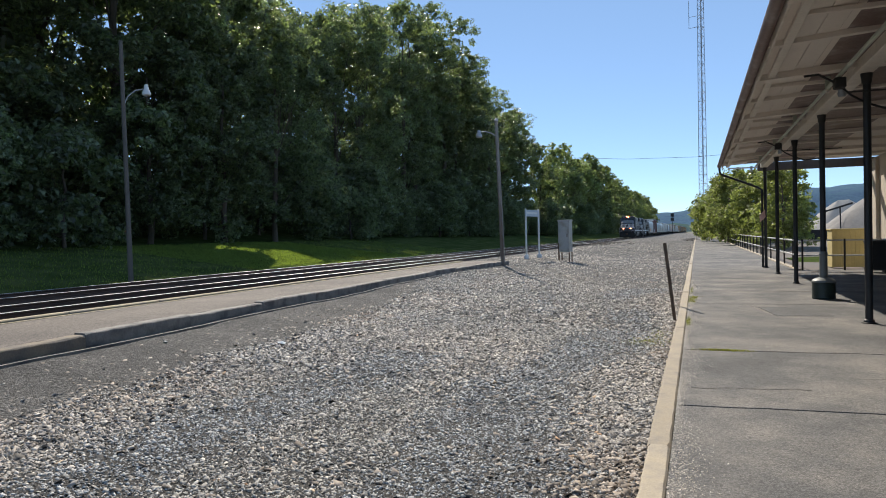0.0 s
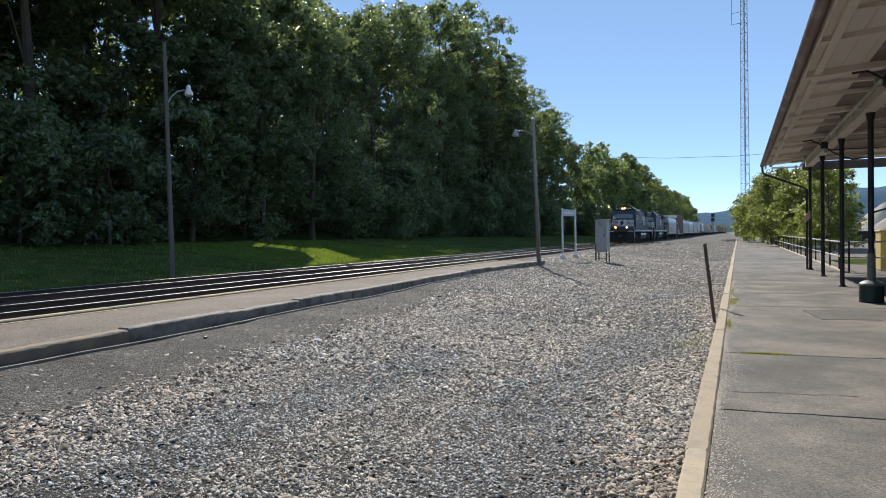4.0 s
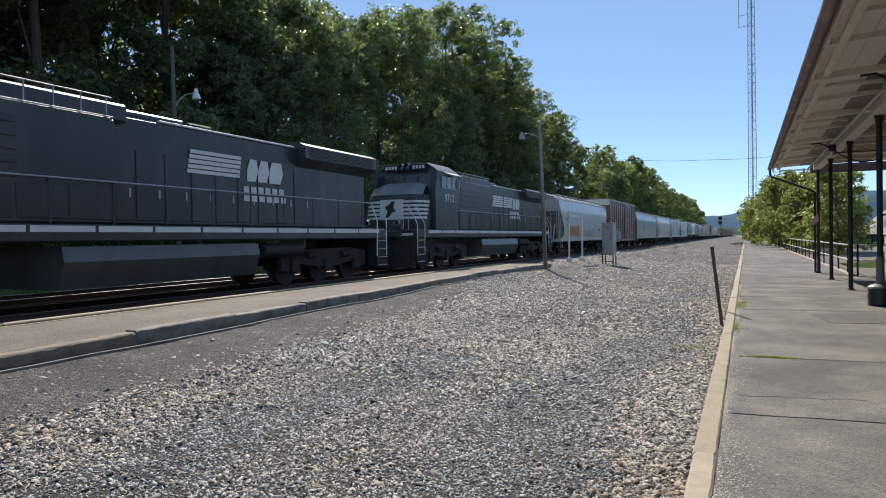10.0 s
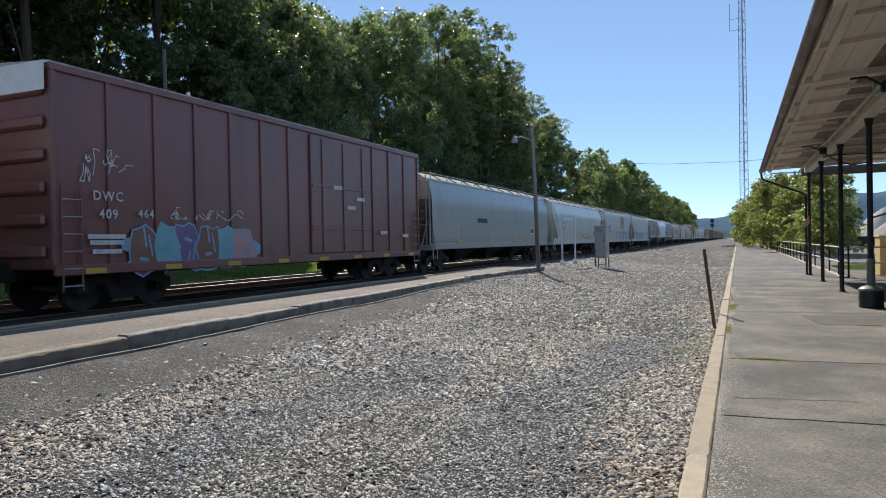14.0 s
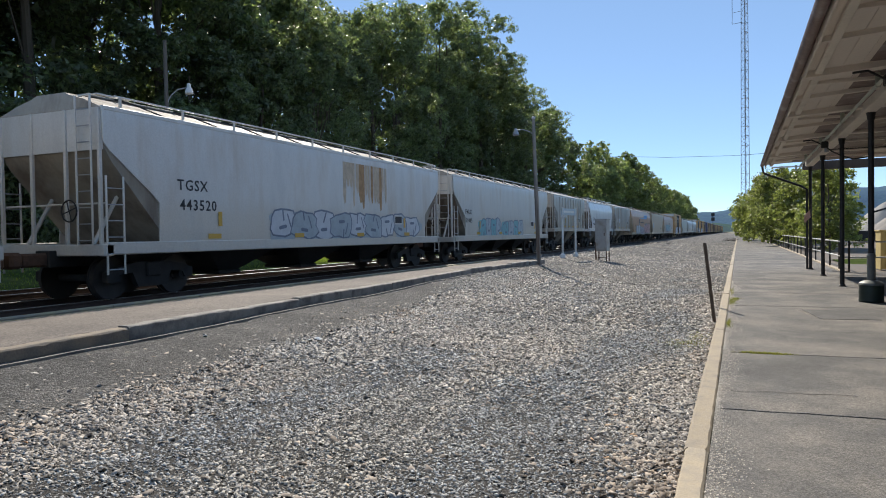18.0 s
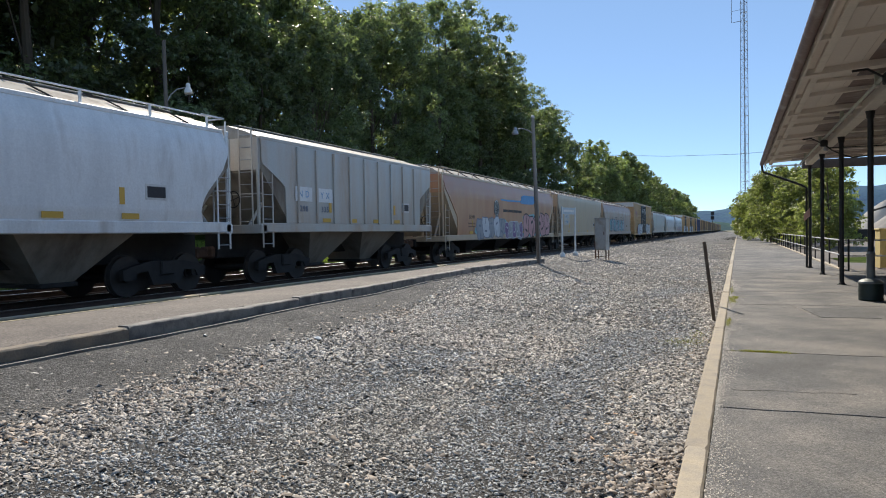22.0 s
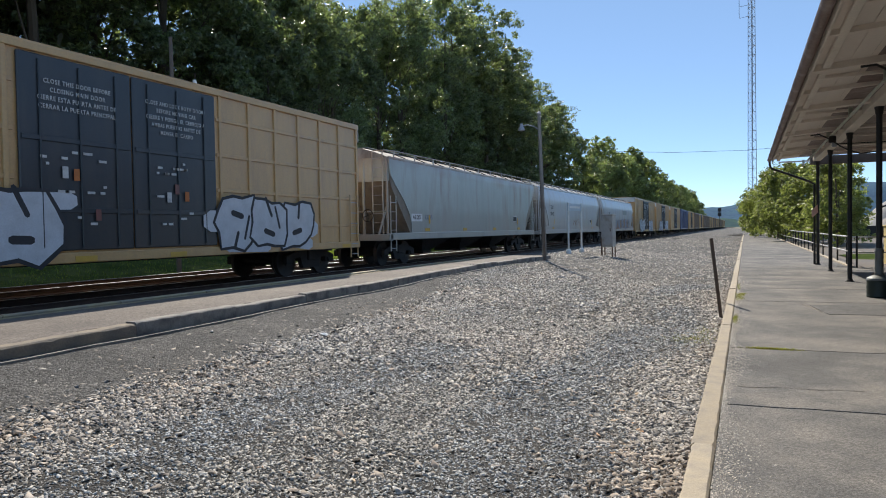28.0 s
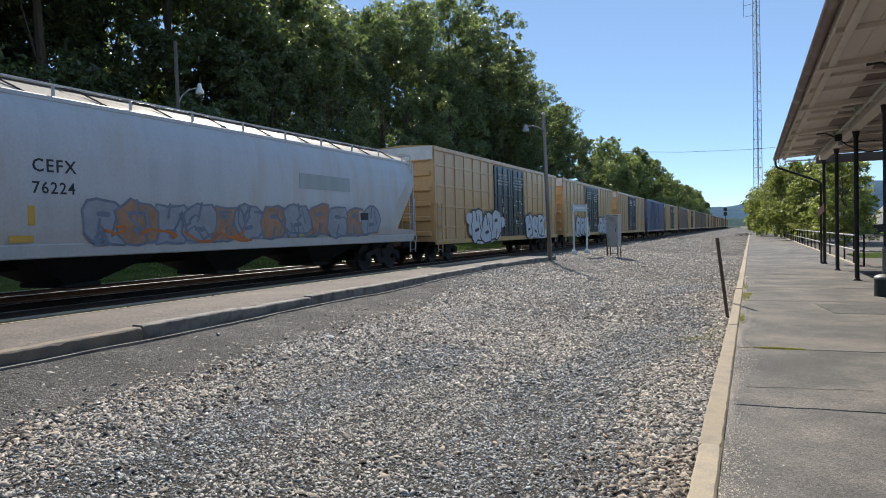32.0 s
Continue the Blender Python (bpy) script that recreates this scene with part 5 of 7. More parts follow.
def tagging(parent, x, y0, y1, z0, z1, count, fill, line, seed, label, halo=None):
    """Spray-painted lettering that cannot be read: chunky overlapping strokes with outlines over a ragged cloud of colour."""
    g = random.Random(seed)
    w, tall = (y1 - y0) / count, z1 - z0
    cloud = Form()
    for i in range(count * 4):
        cy, cz = y0 + (y1 - y0) * g.uniform(0.02, 0.98), z0 + tall * g.uniform(0.1, 0.8)
        stroke(cloud, x + 0.001 + 0.0002 * (i % 22), cy - w * 0.45, cz, cy + w * 0.45, cz + g.uniform(-0.1, 0.1) * tall, tall * g.uniform(0.08, 0.2))
    top = tagged(part("graffiti", cloud, halo or fill[0], parent, label, smooth=False), kind="stuff")
    for i in range(count):
        # an abstract jagged block with slits, leaning a little
        cy, cz = y0 + w * (i + 0.5), z0 + tall * (0.5 + g.uniform(-0.04, 0.06))
        a1, p1 = g.uniform(0.04, 0.1), g.uniform(0, 6.3)
        lean, fat = g.uniform(-0.16, 0.16), g.uniform(0.5, 0.6)

        knots = [g.uniform(-0.15, 0.15) for _ in range(14)]

        def rim(grow):
            pts = []
            for k, jut in enumerate(knots):
                a = 2 * math.pi * (k + 0.4 * jut) / len(knots)
                c, d = math.cos(a), math.sin(a)
                rr = 1 / (abs(c) ** 4 + abs(d) ** 4) ** 0.25
                rr *= 1 + jut + a1 * math.sin(2 * a + p1)
                u, v = rr * c * w * fat + grow * c * 1.2, rr * d * tall * 0.44 + grow * d * 1.2
                pts.append((cy + u + lean * v, cz + v))
            return pts

        lay = x + 0.0056 + 0.004 * (i % 2)
        for name, grow, up, paint in (("outline", min(w, tall) * 0.055, 0.0, line), ("fill", 0.0, 0.0012, fill[i % len(fill)])):
            f = Form()
            pts = rim(grow)
            f.add([(lay + up, cy, cz)] + [(lay + up, p, q) for p, q in pts], [(0, k + 1, (k + 1) % len(pts) + 1) for k in range(len(pts))])
            tagged(part(name, f, paint, top, smooth=False), kind="stuff")
        f = Form()
        t = min(w, tall) * 0.04
        side = g.choice((-1, 1))
        stroke(f, lay + 0.0022, cy + g.uniform(-0.12, 0.12) * w, cz + side * tall * 0.46, cy + g.uniform(-0.1, 0.1) * w, cz + side * tall * g.uniform(0.08, 0.2), t)
        stroke(f, lay + 0.0024, cy - 0.14 * w, cz - side * tall * 0.16, cy + 0.12 * w, cz - side * tall * g.uniform(0.1, 0.24), t * 1.5)
        if g.random() < 0.6:
            stroke(f, lay + 0.0026, cy + 0.2 * w, cz + side * tall * 0.3, cy + 0.34 * w, cz - side * tall * 0.1, t * 0.8)
        tagged(part("cut", f, line, top, smooth=False), kind="stuff")
    return top


def scribble(parent, x, y0, y1, z0, z1, mat, seed, label, count=9, t=0.028):
    """A thin spray-can tag: hooked strokes, each one a short chain, that cannot be read."""
    g = random.Random(seed)
    f = Form()
    w, tall = (y1 - y0) / count, z1 - z0
    k = 0
    for i in range(count):
        at = (g.uniform(-0.2, 0.4), g.uniform(0, 1))
        high = g.uniform(0.5, 1.0)
        for _ in range(g.choice((3, 4, 5))):
            to = (at[0] + g.uniform(-0.5, 0.75), min(1, max(0, at[1] + g.choice((-1, 1)) * g.uniform(0.25, 0.9))))
            mid = ((at[0] + to[0]) / 2 + g.uniform(-0.2, 0.2), (at[1] + to[1]) / 2)
            for p, q in ((at, mid), (mid, to)):
                stroke(f, x + 0.002 + 0.0002 * (k % 14), y0 + w * (i + p[0]), z0 + tall * high * p[1], y0 + w * (i + q[0]), z0 + tall * high * q[1], t * g.uniform(0.6, 1.1))
                k += 1
            at = to
    return tagged(part("spray_tag", f, mat, parent, label, smooth=False), kind="stuff")


# running gear, made once
WHEEL = Form().tube([(-0.07, 0, 0), (-0.045, 0, 0)], 0.49, 20).tube([(-0.045, 0, 0), (0.07, 0, 0)], 0.455, 20).tube([(0.07, 0, 0), (0.11, 0, 0)], 0.14, 12).mesh("wheel", M_WHEEL)
AXLE = Form().tube([(-1.05, 0, 0), (1.05, 0, 0)], 0.085, 10).mesh("axle", M_DARK)
SIDE = Form().plate([(-1.22, 0.38), (-1.22, 0.60), (-0.95, 0.68), (-0.45, 0.78), (0.45, 0.78), (0.95, 0.68), (1.22, 0.60), (1.22, 0.38), (0.98, 0.38), (0.9, 0.52), (0.55, 0.56), (0.4, 0.24), (-0.4, 0.24), (-0.55, 0.56), (-0.9, 0.52), (-0.98, 0.38)], "x", -0.07, 0.07).mesh("side_frame", M_DARK)
BOLSTER = Form().soft(-1.15, 1.15, -0.2, 0.2, 0.45, 0.78, 0.03).mesh("bolster", M_DARK)
SPRINGS = Form()
for _a in (-0.22, -0.08, 0.08, 0.22):
    SPRINGS.lathe([(0.055, 0.28), (0.065, 0.34), (0.05, 0.38), (0.065, 0.43), (0.05, 0.48), (0.06, 0.54)], 0, _a, 8)
SPRINGS = SPRINGS.mesh("springs", M_RUST)
JAW = Form().soft(-0.14, 0.14, -0.36, 0.42, 0.74, 1.02, 0.04).soft(-0.2, 0.2, -0.62, -0.36, 0.72, 1.05, 0.06).mesh("coupler", M_RUST)


def truck(car, y, base=0.9, axles=(-0.9, 0.9)):
    root = part("truck", BOLSTER, None, car, "", (0, y, 0))
    for sx in (-1, 1):
        part("side_frame", SIDE, None, root, "", Matrix.Translation((sx * 1.02, 0, 0)))
        part("springs", SPRINGS, None, root, "", (sx * 1.02, 0, 0))
    for a in axles:
        part("axle", AXLE, None, root, "", (0, a, 0.455))
        for sx in (-1, 1):
            part("wheel", WHEEL, None, root, "", Matrix.Translation((sx * 0.765, a, 0.455)) @ Matrix.Diagonal((sx, 1, 1, 1)))
    return root


RUNG = Form().tube([(0, -0.2, 0), (0, 0.2, 0)], 0.013, 6).mesh("rung", M_GALV)


def ladder(car, x, y, z0, z1, mat, step=0.33, width=0.42, turn=0):
    m = pose(x, y, 0, 0, 0, turn)
    f = Form()
    for s in (-width / 2, width / 2):
        f.soft(-0.015, 0.015, s - 0.02, s + 0.02, z0, z1, 0.004)
    root = part("ladder", f, mat, car, "", m)
    z = z0 + 0.1
    while z < z1:
        part("rung", RUNG, None, root, "", (0.01, 0, z))
        z += step
    return root


def couplers(car, half):
    for s in (-1, 1):
        part("coupler", JAW, None, car, "", Matrix.Translation((0, s * (half + 0.28), 0)) @ Matrix.Diagonal((1, -s, 1, 1)) if s < 0 else pose(0, half + 0.28, 0, 0, 0, 180))


# how far the side sheets stand back from the car's ends: height, inset
BOWED_END = ((1.2, 0.7), (1.5, 0.9), (1.9, 1.05), (2.15, 0.98), (2.4, 0.8), (2.65, 0.55), (2.9, 0.3), (3.3, 0.08), (3.6, 0.0))
WEDGE_END = ((1.2, 1.4), (2.1, 1.42), (3.2, 0.0))
SLANT_END = ((1.45, 0.1), (1.46, 2.0), (1.8, 1.85), (2.5, 1.4), (3.2, 0.6), (3.75, 0.38), (4.0, 0.3))
NOTCH_END = ((1.3, 1.1), (2.7, 1.05), (3.25, 0.04))
FULL_END = ((1.2, 0.3), (1.6, 0.12), (2.4, 0.0))
OPEN_END = ((1.2, 1.45), (2.05, 1.42), (3.3, 0.1))
SWEPT_END = ((1.2, 1.75), (1.6, 1.72), (1.95, 1.55), (2.4, 1.15), (2.9, 0.55), (3.3, 0.1), (3.5, 0.0))


def hopper(label, length, paint, y16, z0=0.97, zs=3.95, zr=4.34, curved=True, ribs=0, bays=3, cut=2.35, ends=None, slope=None, frame=None, rail_up=0.26, roof=None, sill=None, group="covered hoppers of the train"):
    """A covered hopper: lofted body with slope sheets drawn in at the ends, sills, bays, ladders and roof walk."""
    frame, roof, sill = frame or paint, roof or paint, sill or paint
    ends = ends or (BOWED_END if curved else WEDGE_END)
    car = thing("hopper_car", label, "freight car", pose(TRACK_X, y16, RAIL_Z), group)
    hb = length / 2
    if curved:
        levels = [(z0 + 0.25, 1.56), (z0 + 0.5, 1.6), (2.95, 1.6), (3.25, 1.585), (3.5, 1.54), (3.72, 1.46), (zs, 1.34)]
    else:
        levels = [(z0 + 0.25, 1.58), (z0 + 0.5, 1.585), (zs - 0.25, 1.585), (zs - 0.06, 1.57), (zs, 1.53)]
    levels += [(zs + (zr - zs) * 0.5, 1.02), (zs + (zr - zs) * 0.85, 0.55), (zr, 0.42)]

    def width(z):
        return float(np.interp(z, [a for a, _ in levels], [b for _, b in levels]))

    def inset(z):
        return float(np.interp(z, [a for a, _ in ends], [b for _, b in ends]))

    hd = hb - 0.1
    # inner hull with sloping ends, the side sheets drawn over it
    hull = []
    for z in [z0 + 0.25 + (zs - z0 - 0.25) * k / 10 for k in range(11)]:
        e = hd - 0.05 - 0.78 * cut * max(0.0, 3.05 - z) / (3.05 - z0)
        hull.append([(width(z) - 0.03, -e, z), (width(z) - 0.03, e, z), (-width(z) + 0.03, e, z), (-width(z) + 0.03, -e, z)])
    part("hull", Form().rings(hull), slope or P_SLOPE, car, "brown-grey sloping end sheets")
    steps = sorted({round(z, 3) for z, _ in levels if z <= zs + 0.001} | {round(z0 + 0.25 + (zs - z0 - 0.25) * k / 16, 3) for k in range(17)})
    for sx in (1, -1):
        part("side_sheet", Form().rings([[(sx * width(z), -hd + inset(z), z), (sx * width(z), hd - inset(z), z), (sx * (width(z) - 0.028), hd - inset(z), z), (sx * (width(z) - 0.028), -hd + inset(z), z)] for z in steps]), paint, car)
    for s in (-1, 1):
        part("end_sheet", Form().rings([[(width(z) - 0.05, s * (hd - 0.04), z), (width(z) - 0.05, s * (hd - 0.005), z), (-width(z) + 0.05, s * (hd - 0.005), z), (-width(z) + 0.05, s * (hd - 0.04), z)] for z in steps if z > 3.0]), paint, car)
    upper = [(zs, width(zs))] + [q for q in levels if q[0] > zs + 0.001]
    part("roof", Form().rings([[(w, -hd + 0.2 * (z - zs), z + 0.002), (w, hd - 0.2 * (z - zs), z + 0.002), (-w, hd - 0.2 * (z - zs), z + 0.002), (-w, -hd + 0.2 * (z - zs), z + 0.002)] for z, w in upper]), P_ROOF, car, "dirty grey roof sheets")
    # sills and end frames
    part("side_sill", Form().soft(1.5, 1.6, -hb + 0.12, hb - 0.12, z0, z0 + 0.26, 0.02), sill, car)
    part("side_sill", Form().soft(-1.6, -1.5, -hb + 0.12, hb - 0.12, z0, z0 + 0.26, 0.02), sill, car)
    part("centre_sill", Form().soft(-0.22, 0.22, -hb - 0.1, hb + 0.1, 0.72, z0 + 0.1, 0.02), M_DARK, car)
    for s in (-1, 1):
        end = part("end_sill", Form().soft(-1.6, 1.6, s * (hb - 0.18) - 0.12, s * (hb - 0.18) + 0.12, z0 - 0.02, z0 + 0.22, 0.02), sill, car)
        part("platform", Form().box(-1.3, 1.3, min(s * (hb - 1.5), s * (hb - 0.3)), max(s * (hb - 1.5), s * (hb - 0.3)), z0 + 0.1, z0 + 0.14), M_GRATE, end)
        for sx in (-1, 1):
            part("corner_post", Form().soft(sx * 1.48 - 0.035, sx * 1.48 + 0.035, s * (hb - 0.1) - 0.04, s * (hb - 0.1) + 0.04, z0 + 0.2, zs - 0.02, 0.012), frame, car)
            part("brace", Form().tube([(sx * 1.0, s * (hb - 0.3), z0 + 0.2), (sx * 1.0, s * (hb - 1.1), 2.5)], 0.045, 6), frame, car)
        part("end_post", Form().soft(-0.55, -0.47, s * (hb - 0.1) - 0.035, s * (hb - 0.1) + 0.035, z0 + 0.2, zs, 0.01), frame, car)
        part("end_post", Form().soft(0.47, 0.55, s * (hb - 0.1) - 0.035, s * (hb - 0.1) + 0.035, z0 + 0.2, zs, 0.01), frame, car)
        part("end_rail", Form().tube([(-1.5, s * (hb - 0.2), z0 + 1.05), (1.5, s * (hb - 0.2), z0 + 1.05)], 0.022, 6), frame, car)
        ladder(car, 1.58, s * (hb - 0.36), z0 - 0.4, z0 + 1.6, frame)
        ladder(car, -1.58, s * (hb - 0.36), z0 - 0.4, z0 + 1.6, frame)
        ladder(car, 1.15, s * (hb + 0.0), z0 + 0.2, zs + 0.25, frame, turn=90)
        part("top_rail", Form().tube([(0.9, s * (hb - 0.12), zs + rail_up), (1.42, s * (hb - 0.12), zs + rail_up), (1.42, s * (hb - 0.9), zs + rail_up)], 0.022, 6), frame, car)
    wheel = Form().tube([(0.75 + 0.22 * math.cos(a), -hb - 0.04, z0 + 0.9 + 0.22 * math.sin(a)) for a in np.linspace(0, 2 * math.pi, 17)], 0.016, 6)
    for a in (0.3, 1.87, 3.44, 5.01):
        wheel.tube([(0.75, -hb - 0.04, z0 + 0.9), (0.75 + 0.21 * math.cos(a), -hb - 0.04, z0 + 0.9 + 0.21 * math.sin(a))], 0.012, 5)
    part("brake_wheel", wheel, M_DARK, car)
    part("reservoir", Form().tube([(-0.9, hb - 1.9, z0 + 0.45), (-0.9, hb - 0.8, z0 + 0.45)], 0.2, 12), M_DARK, car)
    part("roof_walk", Form().soft(-0.34, 0.34, -hb + 0.75, hb - 0.75, zr + 0.06, zr + 0.10, 0.01), M_GRATE, car)
    part("hatch_cover", Form().soft(-0.28, 0.28, -hb + 1.2, hb - 1.2, zr - 0.02, zr + 0.06, 0.02), roof, car)
    top_w = 1.34 if curved else 1.53
    part("eave", Form().soft(top_w - 0.05, top_w + 0.05, -hb + 0.12, hb - 0.12, zs - 0.07, zs + 0.03, 0.015), roof, car)
    part("eave", Form().soft(-top_w - 0.05, -top_w + 0.05, -hb + 0.12, hb - 0.12, zs - 0.07, zs + 0.03, 0.015), roof, car)
    if rail_up > 0:
        post = Form().soft(-0.018, 0.018, -0.03, 0.03, 0, rail_up, 0.005).mesh("roof_post", frame)
        n = max(4, int(length / 1.75))
        for k in range(n + 1):
            part("roof_post", post, None, car, "", (top_w - 0.02, -hb + 0.6 + (length - 1.2) * k / n, zs))
        part("roof_rail", Form().tube([(top_w - 0.02, -hb + 0.45, zs + rail_up), (top_w - 0.02, hb - 0.45, zs + rail_up)], 0.02, 6), frame, car)
        for k in range(n):
            yy = -hb + 0.6 + (length - 1.2) * (k + 0.5) / n
            part("roof_strap", Form().tube([(0.36, yy, zr + 0.08), (0.9, yy, zs + (zr - zs) * 0.7 + 0.05), (top_w - 0.03, yy + 0.35, zs + 0.03)], 0.018, 5), M_DARK, car)
    span = length - 2 * cut - 1.2
    for k in range(bays):
        cy = -span / 2 + span * (k + 0.5) / bays
        w = span / bays * 0.47
        bay = part("hopper_bay", Form().rings([[(1.46, cy - w, z0 + 0.24), (1.46, cy + w, z0 + 0.24), (-1.46, cy + w, z0 + 0.24), (-1.46, cy - w, z0 + 0.24)], [(0.62, cy - 0.36, 0.42), (0.62, cy + 0.36, 0.42), (-0.62, cy + 0.36, 0.42), (-0.62, cy - 0.36, 0.42)]]), M_DARK if z0 < 1.2 else P_SLOPE, car, smooth=False)
        part("outlet_gate", Form().soft(-0.7, 0.7, cy - 0.42, cy + 0.42, 0.33, 0.43, 0.02), M_DARK, bay)
    if ribs:
        rib = Form().soft(1.58, 1.635, -0.045, 0.045, z0 + 0.26, zs - 0.1, 0.01).mesh("rib", paint)
        e = hd - 0.55 - inset(z0 + 0.6)
        for k in range(ribs):
            part("rib", rib, None, car, "", (0, -e + 2 * e * k / (ribs - 1), 0))
    for s in (-1, 1):
        truck(car, s * (hb - 1.75))
    couplers(car, hb)
    near = 3.9 if length > 14 else 2.5
    for yy in np.linspace(-hb + 3.2, hb - 3.2, 4):
        bar(car, 1.601, yy - 0.22, yy + 0.22, z0 + 0.30, z0 + 0.42, M_REFLECT, "reflector", "yellow reflective strip")
    for s in (-1, 1):
        bar(car, 1.603, s * (hb - 3.4) - 0.07, s * (hb - 3.4) + 0.06, z0 + 0.6, z0 + 0.95, M_REFLECT, "reflector", "yellow reflective strip")
    bar(car, 1.603, hb - near - 0.3, hb - near + 0.3, z0 + 0.72, z0 + 1.06, M_LET_WHITE, "data_panel", "white-lined data panel")
    bar(car, 1.610, hb - near - 0.25, hb - near + 0.25, z0 + 0.77, z0 + 1.01, M_LET_DARK, "data_panel")
    CONSIST.append((car, y16))
    return car


def boxcar(label, length, paint, y16, style="posts", z0=0.78, zs=4.74, door=None, doors=(), roof=None, cap=None, group="boxcars of the train"):
    """A box car: side sheets between posts and rails, plug or sliding doors, ends, roof, ladders."""
    roof = roof or paint
    car = thing("boxcar", label, "freight car", pose(TRACK_X, y16, RAIL_Z), group)
    hb = length / 2
    part("body", Form().soft(-1.53, 1.53, -hb + 0.05, hb - 0.05, z0 + 0.12, zs, 0.02), paint, car)
    part("roof", Form().rings([[(1.58, y, zs), (1.58, y, zs + 0.05), (0.0, y, zs + 0.16), (-1.58, y, zs + 0.05), (-1.58, y, zs)] for y in (-hb, hb)]), roof, car, smooth=False)
    for s in (-1, 1):
        part("side_sill", Form().soft(s * 1.56 - 0.05, s * 1.56 + 0.05, -hb + 0.05, hb - 0.05, z0, z0 + 0.2, 0.015), paint, car)
        part("top_chord", Form().soft(s * 1.55 - 0.04, s * 1.55 + 0.04, -hb + 0.02, hb - 0.02, zs - 0.12, zs + 0.02, 0.012), paint, car)
    part("centre_sill", Form().soft(-0.25, 0.25, -hb - 0.1, hb + 0.1, 0.7, z0 + 0.14, 0.02), M_DARK, car)
    d0 = min((a for a, _ in doors), default=0)
    d1 = max((b for _, b in doors), default=0)
    n = int(round(length / (1.05 if style == "grid" else 1.18)))
    post = Form().soft(1.525, 1.575, -0.05, 0.05, z0 + 0.2, zs - 0.1, 0.012).mesh("side_post", paint)
    for k in range(n + 1):
        y = -hb + 0.1 + (length - 0.2) * k / n
        if not d0 - 0.1 < y < d1 + 0.1:
            part("side_post", post, None, car, "", (0, y, 0))
    if style == "grid":
        for a, b in ((-hb + 0.1, d0 - 0.05), (d1 + 0.05, hb - 0.1)):
            for k in range(4):
                z = z0 + 0.72 + (zs - z0 - 0.9) * k / 3.6
                part("side_rail", Form().soft(1.53, 1.56, a, b, z - 0.045, z + 0.045, 0.01), paint, car)
    for a, b in doors:
        dr = part("door", Form().soft(1.535, 1.60, a + 0.02, b - 0.02, z0 + 0.24, zs - 0.16, 0.02), door or paint, car, "tall plug door")
        for k in range(3):
            y = a + (b - a) * (k + 0.5) / 3
            part("lock_rod", Form().tube([(1.62, y, z0 + 0.3), (1.62, y, zs - 0.25)], 0.02, 6), door or paint, dr)
        for z in (z0 + 1.0, z0 + 2.3):
            part("door_rail", Form().soft(1.6, 1.625, a + 0.06, b - 0.06, z - 0.05, z + 0.05, 0.008), door or paint, dr)
    for s in (-1, 1):
        for k in range(6):
            z = z0 + 0.45 + (zs - z0 - 0.9) * k / 5
            part("end_rib", Form().soft(-1.4, 1.4, s * hb - 0.06, s * hb + 0.06, z - 0.12, z + 0.12, 0.05), paint, car)
        if cap:
            part("end_cap", Form().box(-1.54, 1.54, s * (hb + 0.065) - 0.008, s * (hb + 0.065) + 0.008, zs - 0.5, zs + 0.04), cap, car, "white upper end panel")
        ladder(car, 1.60, s * (hb - 0.4), z0 - 0.3, z0 + 1.7, paint)
        ladder(car, -1.60, s * (hb - 0.4), z0 - 0.3, z0 + 1.7, paint)
        truck(car, s * (hb - 2.1))
        part("draft_box", Form().soft(-0.3, 0.3, s * (hb + 0.05) - 0.25, s * (hb + 0.05) + 0.25, 0.66, 1.05, 0.03), M_DARK, car)
    couplers(car, hb)
    for yy in np.linspace(-hb + 0.9, hb - 0.9, 8):
        bar(car, 1.612, yy - 0.24, yy + 0.24, z0 + 0.02, z0 + 0.13, M_REFLECT, "reflector", "yellow reflective strip")
    CONSIST.append((car, y16))
    return car


# paints
P_SLOPE = car_paint("brown_slope_sheet", (0.30, 0.27, 0.22), (0.14, 0.11, 0.085), 0.45, rough=0.85, shine=0.0)
P_ROOF = car_paint("dirty_roof_paint", (0.40, 0.37, 0.32), (0.15, 0.12, 0.10), 0.35, rough=0.85)
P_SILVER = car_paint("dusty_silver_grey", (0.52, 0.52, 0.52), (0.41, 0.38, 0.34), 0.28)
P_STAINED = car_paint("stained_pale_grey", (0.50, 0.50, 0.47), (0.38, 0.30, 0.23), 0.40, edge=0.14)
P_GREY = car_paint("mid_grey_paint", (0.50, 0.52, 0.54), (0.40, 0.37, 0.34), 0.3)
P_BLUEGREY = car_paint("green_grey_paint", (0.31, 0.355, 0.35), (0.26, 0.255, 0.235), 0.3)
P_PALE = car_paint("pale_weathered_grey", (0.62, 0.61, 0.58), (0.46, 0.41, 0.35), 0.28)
P_WHITE = car_paint("clean_white_paint", (0.74, 0.75, 0.75), (0.44, 0.42, 0.40), 0.22)
P_TAN = car_paint("tan_paint", (0.53, 0.43, 0.305), (0.42, 0.32, 0.22), 0.32, shine=0.3)
P_ORANGE = car_paint("rusty_orange_paint", (0.58, 0.34, 0.19), (0.38, 0.18, 0.105), 0.42, edge=0.16, shine=0.3)
P_RUSTTAN = car_paint("rust_streaked_tan", (0.48, 0.42, 0.35), (0.22, 0.11, 0.07), 0.42, edge=0.14)
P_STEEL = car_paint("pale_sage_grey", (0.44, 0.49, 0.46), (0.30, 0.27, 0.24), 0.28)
P_BROWN = car_paint("boxcar_red_brown", (0.21, 0.072, 0.06), (0.13, 0.055, 0.045), 0.4)
